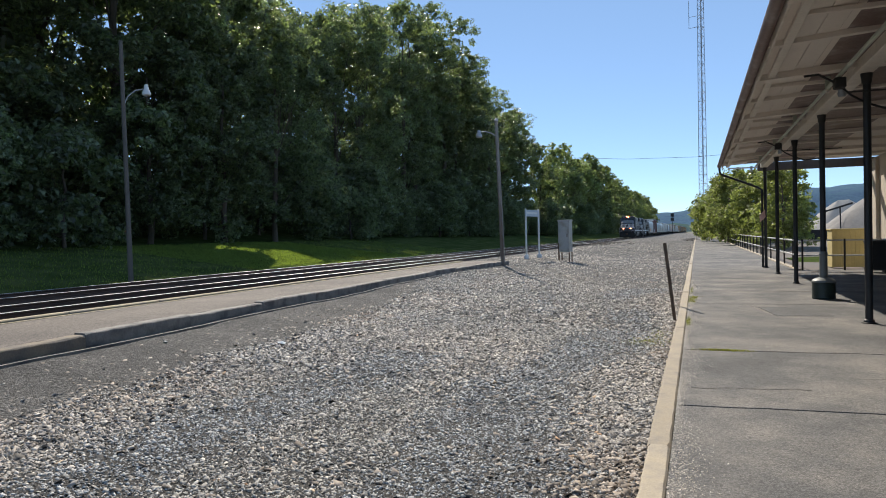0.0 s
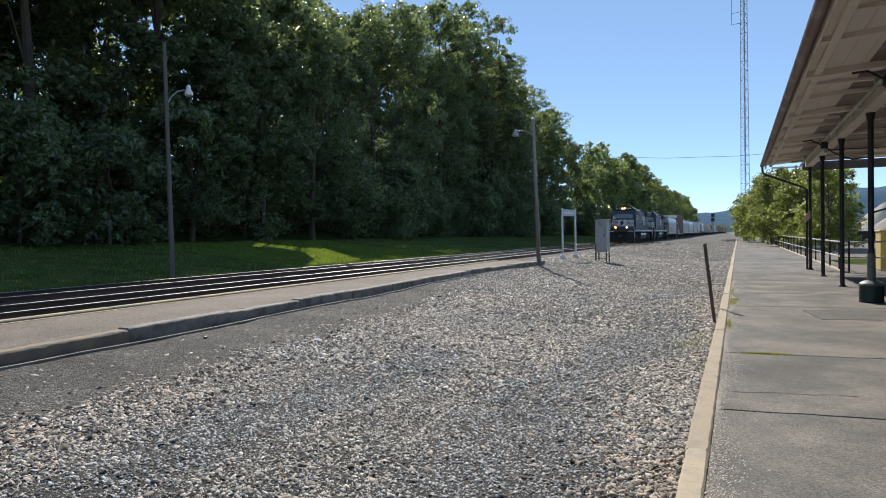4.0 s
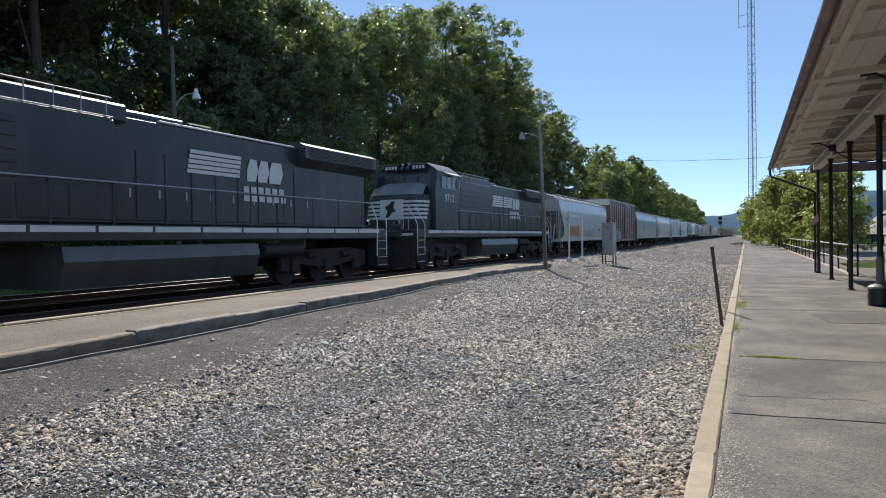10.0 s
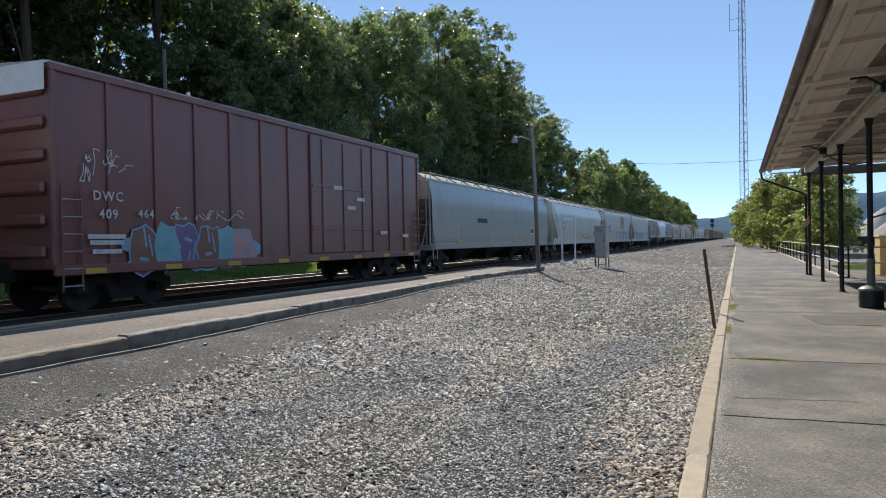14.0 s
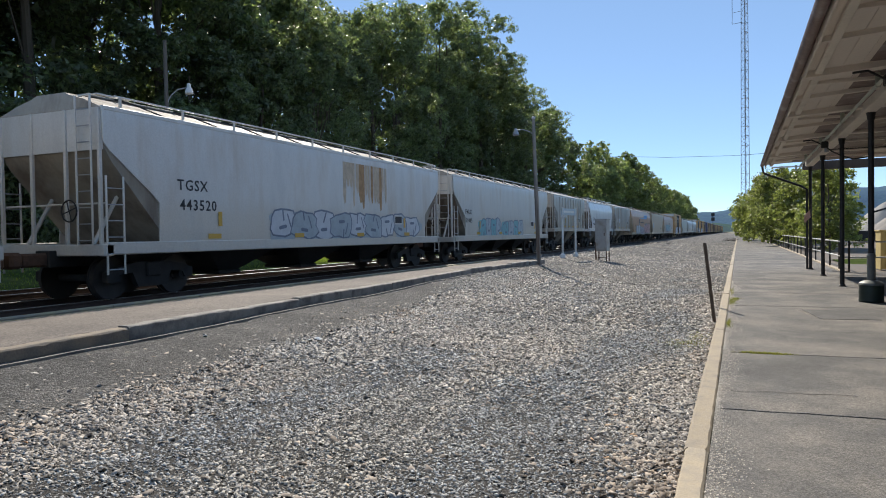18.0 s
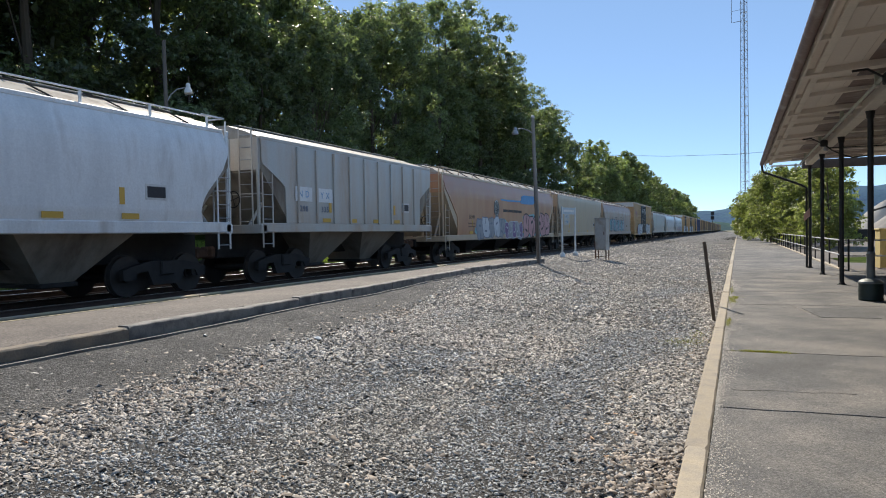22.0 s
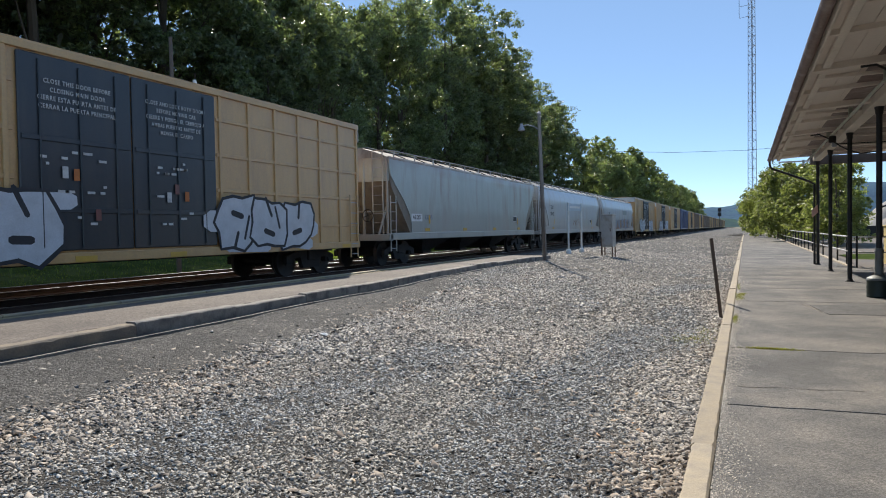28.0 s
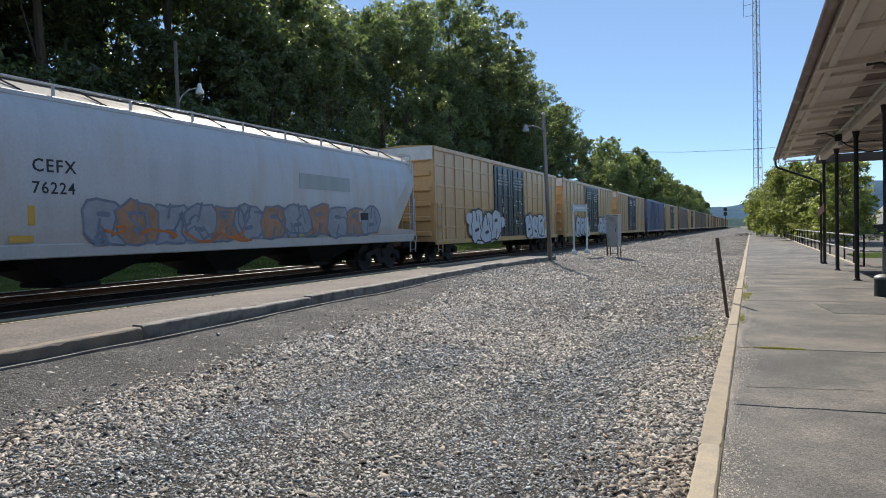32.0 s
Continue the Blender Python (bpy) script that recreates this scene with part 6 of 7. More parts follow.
P_YELLOW = car_paint("ochre_yellow_paint", (0.62, 0.385, 0.16), (0.44, 0.275, 0.13), 0.36)
P_NAVY = car_paint("dark_door_blue", (0.018, 0.026, 0.034), (0.035, 0.035, 0.036), 0.3)
P_BLUE = car_paint("dull_blue", (0.055, 0.08, 0.19), (0.08, 0.07, 0.10), 0.3)
P_DULLTAN = car_paint("dull_brown_tan", (0.25, 0.17, 0.11), (0.16, 0.10, 0.07), 0.4)
P_ENGINE = car_paint("engine_black", (0.026, 0.028, 0.033), (0.05, 0.048, 0.046), 0.3, rough=0.46, shine=0.25)
# paler than the engine black: the sun's sheen is put into the colour
P_CABROOF = material("sun_sheen_cab_roof", (0.20, 0.20, 0.20), 0.4, var=0.2, scale=2, bump=0.03)
P_STRIPE = material("engine_stripe_white", (0.66, 0.66, 0.64), 0.5, var=0.12, scale=3, bump=0.03)
G_ORANGE = material("spray_orange", (0.50, 0.16, 0.04), 0.6, var=0.15, scale=3, bump=0)
G_SLATE = material("spray_slate", (0.17, 0.20, 0.26), 0.6, var=0.2, scale=3, bump=0)
G_PALEBLUE = material("spray_pale_blue", (0.38, 0.44, 0.48), 0.6, var=0.15, scale=3, bump=0)
G_BLUE = material("spray_light_blue", (0.22, 0.38, 0.55), 0.6, var=0.15, scale=3, bump=0)
G_TEAL = material("spray_teal", (0.20, 0.42, 0.46), 0.6, var=0.15, scale=3, bump=0)
G_SILVER = material("spray_silver", (0.55, 0.58, 0.62), 0.5, var=0.12, scale=3, bump=0)
G_PINK = material("spray_pink", (0.52, 0.30, 0.30), 0.6, var=0.15, scale=3, bump=0)
G_PURPLE = material("spray_purple", (0.20, 0.13, 0.27), 0.6, var=0.15, scale=3, bump=0)
G_DARK = material("spray_black", (0.03, 0.03, 0.035), 0.6, var=0.15, scale=3, bump=0)
G_BROWN = material("spray_brown", (0.22, 0.12, 0.08), 0.6, var=0.15, scale=3, bump=0)
G_GREY = material("spray_grey", (0.30, 0.32, 0.35), 0.6, var=0.15, scale=3, bump=0)
G_SKY = material("sky_blue_decal", (0.08, 0.28, 0.55), 0.5, var=0.12, scale=2, bump=0)
G_RUSTTINT = material("pale_rust_wash", (0.52, 0.43, 0.32), 0.85, var=0.2, scale=4, bump=0.05)
G_DUSTY = material("dusty_orange_spray", (0.37, 0.215, 0.13), 0.6, var=0.2, scale=3, bump=0)
G_ROYAL = material("faded_royal_blue", (0.05, 0.10, 0.36), 0.6, var=0.15, scale=3, bump=0)
G_REDDISH = material("faded_signal_red", (0.42, 0.10, 0.07), 0.6, var=0.15, scale=3, bump=0)
G_FADED = material("faded_slate_letters", (0.17, 0.13, 0.13), 0.6, var=0.2, scale=3, bump=0)
G_RUST = material("rust_stain", (0.40, 0.25, 0.13), 0.85, var=0.3, scale=5, bump=0.1)

# tan lower band paints the ground's reflection onto the grey sides
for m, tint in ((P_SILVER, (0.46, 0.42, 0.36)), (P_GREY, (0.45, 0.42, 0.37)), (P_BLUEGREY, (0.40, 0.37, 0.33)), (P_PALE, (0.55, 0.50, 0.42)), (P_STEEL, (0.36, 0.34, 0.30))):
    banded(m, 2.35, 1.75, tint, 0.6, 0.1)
P_MAROONTOP = banded(car_paint("maroon_topped_tan", (0.52, 0.46, 0.39), (0.40, 0.28, 0.21), 0.4, edge=0.14, shine=0.25), 2.8, 3.5, (0.32, 0.16, 0.105), 0.9, 0.2)
banded(P_ORANGE, 2.7, 3.6, (0.38, 0.19, 0.12), 0.6, 0.3)
banded(P_STEEL, 3.3, 4.1, (0.30, 0.20, 0.15), 0.6, 0.3)
P_TANK = car_paint("dusty_tank_grey", (0.10, 0.098, 0.095), (0.06, 0.055, 0.05), 0.4)

# ---- locomotives ----
M_WINDOW = glassy("cab_glass", (0.02, 0.025, 0.03), 0.04)
M_HEADLIGHT = glowing("headlight", (1.0, 0.13, 0.04), 5.0)
M_BULB = glowing("lamp_bulb", (1.0, 0.45, 0.2), 90.0)
M_DITCH = glowing("ditch_light", (1.0, 0.16, 0.055), 5.0)


def locomotive(label, number, y16, lit=True):
    eng = thing("locomotive", label, "locomotive", pose(TRACK_X, y16, RAIL_Z), "locomotives")
    fe, hb = 10.35, 10.9
    part("underframe", Form().soft(-1.5, 1.5, -fe + 0.1, 9.75, 1.34, 1.68, 0.03), P_ENGINE, eng)
    for y0 in np.arange(-9.1, 8.2, 1.42):
        part("sill_stripe", Form().box(1.502, 1.508, y0, y0 + 1.34, 1.53, 1.65), P_STRIPE, eng, "white sill stripe")
    # broad nose with sloping cheeks
    def nose_ring(z, wide, front, back=-8.4):
        return [(-wide, back, z), (wide, back, z), (wide, front + 0.34, z), (wide - 0.26, front + 0.05, z), (0.42, front, z), (-0.42, front, z), (-wide + 0.26, front + 0.05, z), (-wide, front + 0.34, z)]

    part("nose", Form().rings([nose_ring(1.68, 1.32, -9.5), nose_ring(2.06, 1.32, -9.48), nose_ring(2.94, 1.28, -9.40), nose_ring(3.12, 1.22, -9.28)]), P_ENGINE, eng, smooth=False)
    part("nose_roof", Form().rings([[(-1.22, -9.0, 3.12), (1.22, -9.0, 3.12), (0.8, -9.27, 3.13), (-0.8, -9.27, 3.13)], [(-1.2, -8.72, 3.42), (1.2, -8.72, 3.42), (0.78, -9.0, 3.36), (-0.78, -9.0, 3.36)], [(-1.12, -8.3, 3.56), (1.12, -8.3, 3.56), (0.74, -8.44, 3.66), (-0.74, -8.44, 3.66)]]), P_CABROOF, eng, "sloping nose roof, paled with painted sun sheen", smooth=False)
    part("nose_door", Form().soft(0.48, 1.0, -9.475, -9.425, 1.72, 2.06, 0.008), P_ENGINE, eng)
    cab = part("cab", Form().rings([[(-w, y0, z), (w, y0, z), (w, -6.0, z), (-w, -6.0, z)] for z, w, y0 in ((1.68, 1.52, -8.42), (3.3, 1.52, -8.42), (4.08, 1.48, -8.12), (4.18, 1.42, -8.06), (4.44, 1.0, -8.0))]), P_ENGINE, eng)
    part("cab_roof", Form().rings([[(1.5, y, 4.13), (1.43, y, 4.21), (1.0, y, 4.50), (-1.0, y, 4.50), (-1.43, y, 4.21), (-1.5, y, 4.13), (-1.0, y, 4.44), (1.0, y, 4.44)] for y in (-8.1, -5.9)]), P_CABROOF, cab)
    for x0, x1 in ((-1.3, -0.7), (-0.62, -0.05), (0.05, 0.62), (0.7, 1.3)):
        part("windshield", Form().rings([[(x0, -8.41, 3.42), (x1, -8.41, 3.42), (x1, -8.33, 3.42), (x0, -8.33, 3.42)], [(x0 * 0.97, -8.17, 4.02), (x1 * 0.97, -8.17, 4.02), (x1 * 0.97, -8.09, 4.02), (x0 * 0.97, -8.09, 4.02)]]), M_WINDOW, cab, smooth=False)
    for y0, y1 in ((-7.72, -7.32), (-7.2, -6.72), (-6.62, -6.2)):
        win = part("side_window", Form().soft(1.49, 1.53, y0, y1, 3.46, 4.0, 0.01), M_WINDOW, cab)
        part("window_frame", Form().box(1.49, 1.545, y0 - 0.04, y0, 3.42, 4.04).box(1.49, 1.545, y1, y1 + 0.04, 3.42, 4.04).box(1.49, 1.545, y0, y1, 4.0, 4.04).box(1.49, 1.545, y0, y1, 3.42, 3.46), M_GALV, win)
    part("sun_visor", Form().rings([[(1.48, y, 4.14), (1.78, y, 4.02), (1.78, y, 4.0), (1.48, y, 4.11)] for y in (-7.5, -6.15)]), P_STRIPE, cab, "pale side window awning", smooth=False)
    part("cab_mirror", Form().soft(1.56, 1.62, -6.12, -6.0, 3.5, 3.86, 0.01), M_GALV, cab)
    for x0, x1 in ((-1.0, -0.3), (0.3, 1.0)):
        nb = part("number_board", Form().box(x0, x1, -8.2, -8.02, 4.22, 4.46), M_LET_DARK, cab)
        for k in range(4):
            part("number_bar", Form().box(x0 + 0.08 + 0.15 * k, x0 + 0.18 + 0.15 * k, -8.21, -8.202, 4.27, 4.41), P_STRIPE, nb)
    # lamps sit deep in their housings
    for x in (-0.14, 0.14):
        rim = part("headlight", Form().rings([[(x + r * math.cos(a), y, 4.36 + r * math.sin(a)) for a in np.linspace(0, 2 * math.pi, 15)[:-1]] for r, y in ((0.135, -8.05), (0.135, -8.3), (0.12, -8.3), (0.12, -8.16))], False), P_ENGINE, eng, "headlight in its round housing")
        part("lens", Form().tube([(x, -8.17, 4.36), (x, -8.12, 4.36)], 0.12, 14), M_HEADLIGHT if lit else M_WINDOW, rim, "lit headlight" if lit else "unlit headlight")
        if lit:
            part("bulb", Form().tube([(x, -8.2, 4.36), (x, -8.17, 4.36)], 0.036, 10), M_BULB, rim, "glaring lamp bulb")
    for x in (-0.68, 0.68):
        box_ = part("light_box", Form().soft(x - 0.13, x + 0.13, -fe + 0.12, -fe + 0.3, 1.66, 2.08, 0.02), P_ENGINE, eng)
        part("lamp_rim", Form().rings([[(x + r * math.cos(a), y, 1.96 + r * math.sin(a)) for a in np.linspace(0, 2 * math.pi, 15)[:-1]] for r, y in ((0.125, -fe + 0.14), (0.125, -fe - 0.02), (0.11, -fe - 0.02), (0.11, -fe + 0.1))], False), M_GALV, box_)
        part("ditch_light", Form().tube([(x, -fe + 0.08, 1.96), (x, -fe + 0.13, 1.96)], 0.11, 14), M_DITCH if lit else M_WINDOW, box_, "lit ditch light" if lit else "unlit ditch light")
        if lit:
            part("bulb", Form().tube([(x, -fe + 0.04, 1.96), (x, -fe + 0.08, 1.96)], 0.034, 10), M_BULB, box_, "glaring lamp bulb")
    # white stripes wrapped round the nose, their ends cut aslant on the cab side
    for k in range(5):
        z = 2.12 + 0.165 * k
        y1 = -8.86 + 0.088 * k
        f = -9.475 + 0.09 * (z - 2.06)
        w = 1.315 - 0.045 * (z - 2.06)
        line = [(-w - 0.008, f + 0.33), (-w + 0.25, f + 0.04), (-0.42, f - 0.008), (0.42, f - 0.008), (w - 0.25, f + 0.04), (w + 0.008, f + 0.33), (w + 0.008, y1)]
        inner = [(x * 0.985, y + 0.012) for x, y in line]
        n = len(line)
        form = Form()
        form.v = [(x, y, z) for x, y in line] + [(x, y + 0.008, z + 0.095) for x, y in line] + [(x, y, z) for x, y in inner] + [(x, y + 0.008, z + 0.095) for x, y in inner]
        form.v[n - 1], form.v[2 * n - 1] = (line[-1][0], y1, z), (line[-1][0], y1 + 0.05, z + 0.095)
        for i in range(n - 1):
            form.f += [(i, i + 1, n + i + 1, n + i), (n + i, n + i + 1, 3 * n + i + 1, 3 * n + i), (2 * n + i + 1, 2 * n + i, 3 * n + i, 3 * n + i + 1), (i + 1, i, 2 * n + i, 2 * n + i + 1)]
        part("nose_stripe", form, P_STRIPE, eng, "white nose stripe", smooth=False)
    part("nose_emblem", Form().rings([[(-0.52, y0, z), (0.52, y0, z), (0.52, y0 + 0.05, z), (-0.52, y0 + 0.05, z)] for y0, z in ((-9.51, 2.1), (-9.425, 2.92))]), P_STRIPE, eng, "plain white emblem panel", smooth=False)
    part("emblem_shape", Form().rings([[(x, -9.517 + 0.1036 * (z - 2.1) - d, z) for x, z in ((-0.26, 2.18), (-0.16, 2.45), (-0.3, 2.62), (-0.12, 2.7), (0.02, 2.86), (0.16, 2.84), (0.10, 2.6), (0.24, 2.42), (0.08, 2.42), (-0.10, 2.2))] for d in (0.0, 0.006)]), M_LET_DARK, eng)
    # hood
    part("long_hood", Form().soft(-0.95, 0.95, -6.0, hb - 1.6, 1.68, 4.08, 0.06), P_ENGINE, eng)
    part("blower_housing", Form().soft(-1.44, 1.44, -5.98, -1.5, 1.68, 3.86, 0.05), P_ENGINE, eng)
    part("upper_cabinet", Form().soft(-1.12, 1.12, -5.98, -0.9, 3.86, 4.26, 0.05), P_ENGINE, eng)
    part("radiator_wing", Form().rings([[(0.95, y, 3.5), (1.3, y, 3.75), (1.3, y, 4.12), (1.1, y, 4.22), (-1.1, y, 4.22), (-1.3, y, 4.12), (-1.3, y, 3.75), (-0.95, y, 3.5)] for y in (hb - 5.6, hb - 1.35)]), P_ENGINE, eng, smooth=False)
    part("roof_edge", Form().soft(0.9, 0.98, 0.1, 5.2, 4.05, 4.1, 0.01), P_STRIPE, eng, "pale roof edge strip")
    part("exhaust_stack", Form().soft(-0.35, 0.35, 1.6, 2.5, 4.06, 4.34, 0.05), M_DARK, eng)
    part("dynamic_brake", Form().soft(-0.85, 0.85, -0.9, 1.0, 4.06, 4.24, 0.05), P_ENGINE, eng)
    for y in (-4.6, -3.4):
        part("fan_guard", Form().tube([(0, y, 4.24), (0, y, 4.34)], 0.36, 18), M_DARK, eng)
    for k in range(9):
        y = -1.4 + 0.82 * k
        part("hood_door", Form().soft(0.951, 0.972, y, y + 0.74, 1.8, 3.35, 0.01), P_ENGINE, eng)
        part("door_latch", Form().soft(0.972, 0.99, y + 0.6, y + 0.66, 2.3, 2.5, 0.004), M_GALV, eng)
    for k in range(5):
        part("louvre", Form().soft(1.44, 1.46, -5.5, -3.6, 2.5 + 0.24 * k, 2.65 + 0.24 * k, 0.01), P_ENGINE, eng)
    for k in range(4):
        part("cabinet_door", Form().soft(1.44, 1.458, -5.7 + 1.04 * k, -4.74 + 1.04 * k, 1.78, 2.42, 0.01), P_ENGINE, eng)
    for k in range(7):
        part("radiator_slat", Form().soft(1.301, 1.315, hb - 5.4, hb - 1.6, 3.78 + 0.046 * k, 3.80 + 0.046 * k, 0.004), M_DARK, eng)
    # railing along the roof step
    for k in range(8):
        y = -5.7 + 0.58 * k
        part("roof_rail_post", Form().tube([(1.36, y, 3.86), (1.36, y, 4.28)], 0.016, 5), M_GALV, eng)
    part("roof_rail", Form().tube([(1.36, -5.9, 4.28), (1.36, -1.52, 4.28)], 0.016, 5), M_GALV, eng)
    part("roof_rail", Form().tube([(1.40, -5.9, 3.88), (1.40, -1.52, 3.88)], 0.016, 5), M_GALV, eng)
    part("tank", Form().rings([[(1.35, y, 1.25), (1.42, y, 0.95), (1.2, y, 0.42), (-1.2, y, 0.42), (-1.42, y, 0.95), (-1.35, y, 1.25)] for y in (-2.7, 3.0)]), P_TANK, eng, "dusty fuel tank", smooth=False)
    part("air_tank", Form().tube([(1.25, 3.2, 1.05), (1.25, 5.0, 1.05)], 0.2, 12), M_DARK, eng)
    # pilots, steps, handrails
    for s in (-1, 1):
        e = fe if s < 0 else 10.0
        part("pilot", Form().rings([[(-1.45, s * (e - 0.3), 1.4), (1.45, s * (e - 0.3), 1.4), (1.45, s * (e - 0.05), 1.4), (-1.45, s * (e - 0.05), 1.4)], [(-1.4, s * (e - 0.2), 0.35), (1.4, s * (e - 0.2), 0.35), (1.4, s * (e + 0.12), 0.2), (-1.4, s * (e + 0.12), 0.2)]]), M_DARK, eng, smooth=False)
        part("anticlimber", Form().soft(-0.9, 0.9, s * (e - 0.05) - 0.22, s * (e - 0.05) + 0.22, 1.36, 1.62, 0.03), P_ENGINE, eng)
        part("end_sill_stripe", Form().box(-1.4, 1.4, s * (e - 0.04) - 0.006, s * (e - 0.04) + 0.006, 1.44, 1.54), P_STRIPE, eng)
        for sx in (-1, 1):
            well = part("step_well", Form().soft(sx * 1.5 - 0.05 - (0.35 if sx > 0 else -0.05), sx * 1.5 + 0.05 - (0.05 if sx > 0 else -0.35), s * (e - 0.5) - 0.35, s * (e - 0.5) + 0.35, 0.35, 1.34, 0.02), M_DARK, eng)
            for k in range(4):
                part("step", Form().soft(sx * 1.46 - 0.08, sx * 1.46 + 0.08, s * (e - 0.5) - 0.33, s * (e - 0.5) + 0.33, 0.40 + 0.28 * k, 0.43 + 0.28 * k, 0.005), P_STRIPE if s < 0 else M_GALV, well, "white-edged step")
            for yy in (e - 0.2, e - 0.86):
                part("grab_rail", Form().tube([(sx * 1.5, s * yy, 0.75), (sx * 1.52, s * yy, 1.85), (sx * 1.48, s * (yy + 0.05), 2.0), (sx * 1.2, s * (yy + 0.16), 2.58)], 0.02, 6), P_STRIPE, eng, "white grab rail")
        truck3(eng, s * 6.55)
        part("hose", Form().tube([(0.5, s * (e + 0.1), 0.95), (0.55, s * (e + 0.35), 0.6), (0.5, s * (e + 0.2), 0.42)], 0.03, 6), M_DARK, eng)
    part("end_handrail", Form().tube([(-1.3, -fe + 0.15, 1.62), (-1.3, -fe + 0.15, 2.55), (-0.95, -fe + 0.15, 2.55), (-0.9, -fe + 0.15, 1.66)], 0.018, 6), M_GALV, eng)
    part("end_handrail", Form().tube([(1.15, -fe + 0.15, 1.62), (1.15, -fe + 0.15, 2.4), (0.95, -fe + 0.15, 2.45), (0.9, -fe + 0.15, 1.66)], 0.018, 6), M_GALV, eng)
    for k in range(11):
        y = -5.8 + 1.4 * k
        part("stanchion", Form().tube([(1.46, y, 1.6), (1.46, y, 2.55)], 0.016, 6), P_ENGINE, eng)
    part("walkway_handrail", Form().tube([(1.46, -5.9, 2.55), (1.46, hb - 1.6, 2.55)], 0.018, 6), M_GALV, eng)
    part("coupler", JAW, None, eng, "", pose(0, -fe - 0.1, 0))
    part("coupler", JAW, None, eng, "", pose(0, 10.1, 0, 0, 0, 180))
    words(number, eng, 1.524, -6.97, 3.02, 0.6, P_STRIPE, label="white engine number")
    # plain block for the line's emblem: bars and a slanted shape
    groups = ((0.9, 2.75),) if lit else ((-0.05, 1.62), (1.76, 3.3))
    for k in range(5):
        for y0, y1 in groups:
            part("emblem_bar", Form().plate([(y0 + 0.03 * k, 2.98 + 0.12 * k), (y1 + 0.02 * k, 2.98 + 0.12 * k), (y1 + 0.02 * k, 3.07 + 0.12 * k), (y0 + 0.03 * k, 3.07 + 0.12 * k)], "x", 0.985, 0.992), P_STRIPE, eng, "white emblem bar")
    for y0, w in ((3.05, 0.34), (3.5, 0.36), (3.98, 0.5)) if lit else ((3.42, 0.4), (3.95, 0.62)):
        part("emblem_block", Form().plate([(y0, 2.92), (y0 + w, 2.92), (y0 + w + 0.12, 3.2), (y0 + w + 0.06, 3.52), (y0 + 0.14, 3.52), (y0 + 0.02, 3.25)], "x", 0.985, 0.992), P_STRIPE, eng, "white slanted emblem block")
    for z, y0, y1 in ((2.62, 2.9, 4.7), (2.38, 2.9, 4.8)):
        for k in range(6):
            u, v = y0 + (y1 - y0) * k / 6, y0 + (y1 - y0) * (k + 0.72) / 6
            bar(eng, 0.992, u, v, z, z + 0.16, P_STRIPE, "lettering_bar", "white lettering as a plain bar")
    CONSIST.append((eng, y16))
    return eng


def truck3(eng, y):
    root = part("truck", Form().soft(-1.0, 1.0, -0.25, 0.25, 0.6, 1.0, 0.03), M_DARK, eng, "", (0, y, 0))
    f3 = Form().plate([(-2.35, 0.45), (-2.35, 0.95), (-1.4, 1.05), (1.4, 1.05), (2.35, 0.95), (2.35, 0.45), (2.0, 0.42), (1.4, 0.62), (0.6, 0.5), (-0.6, 0.5), (-1.4, 0.62), (-2.0, 0.42)], "x", -0.08, 0.08).mesh("truck_frame", M_DARK)
    for sx in (-1, 1):
        part("truck_frame", f3, None, root, "", (sx * 1.08, 0, 0))
        for a in (-1.7, 0, 1.7):
            part("journal_box", Form().soft(sx * 1.16 - 0.07, sx * 1.16 + 0.07, a - 0.2, a + 0.2, 0.36, 0.74, 0.03), M_DARK, root)
            part("wheel", WHEEL, None, root, "", Matrix.Translation((sx * 0.765, a, 0.52)) @ Matrix.Diagonal((sx, 1.13, 1.13, 1)))
        for a in (-0.95, 0.95):
            part("brake_cylinder", Form().tube([(sx * 1.2, a - 0.2, 0.86), (sx * 1.2, a + 0.2, 0.86)], 0.11, 10), M_DARK, root)
    return root


locomotive("black six-axle freight locomotive with white nose stripes, leading", "4546", -72.9)
locomotive("black six-axle freight locomotive with white nose stripes, trailing", "9712", -50.42, False)

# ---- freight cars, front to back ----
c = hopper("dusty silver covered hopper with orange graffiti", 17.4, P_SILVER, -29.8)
words("BNGX", c, 1.604, -6.42, 2.55, 0.40, M_LET_DARK)
words("31203", c, 1.604, -6.47, 2.10, 0.39, M_LET_DARK)
tagging(c, 1.602, -6.0, -2.9, 1.3, 2.06, 4, [G_ORANGE], G_DUSTY, 4, "faded orange spray lettering", G_RUSTTINT)
scribble(c, 1.602, -0.9, 2.6, 1.4, 2.1, G_DARK, 9, "thin black spray tag", 10)

# paler roof colour makes the roof's rim look sunlit
c = boxcar("red-brown high boxcar with spray lettering", 15.9, P_BROWN, -11.5, doors=((0.4, 4.0),), cap=P_STRIPE, roof=P_ROOF, group="boxcars of the train")
words("DWC", c, 1.58, -6.7, 2.33, 0.36, M_LET_WHITE)
words("409", c, 1.58, -6.7, 1.97, 0.36, M_LET_WHITE)
words("464", c, 1.58, -5.75, 2.0, 0.34, M_LET_WHITE)
scribble(c, 1.58, -7.15, -6.2, 2.6, 3.3, M_LET_WHITE, 3, "thin white spray scrawl", 4, 0.011)
scribble(c, 1.58, -7.1, -6.2, 2.95, 3.25, M_LET_WHITE, 8, "thin white spray scrawl", 4, 0.011)
scribble(c, 1.58, -5.0, -2.6, 1.92, 2.2, M_LET_WHITE, 5, "thin white spray scrawl", 10, 0.012)
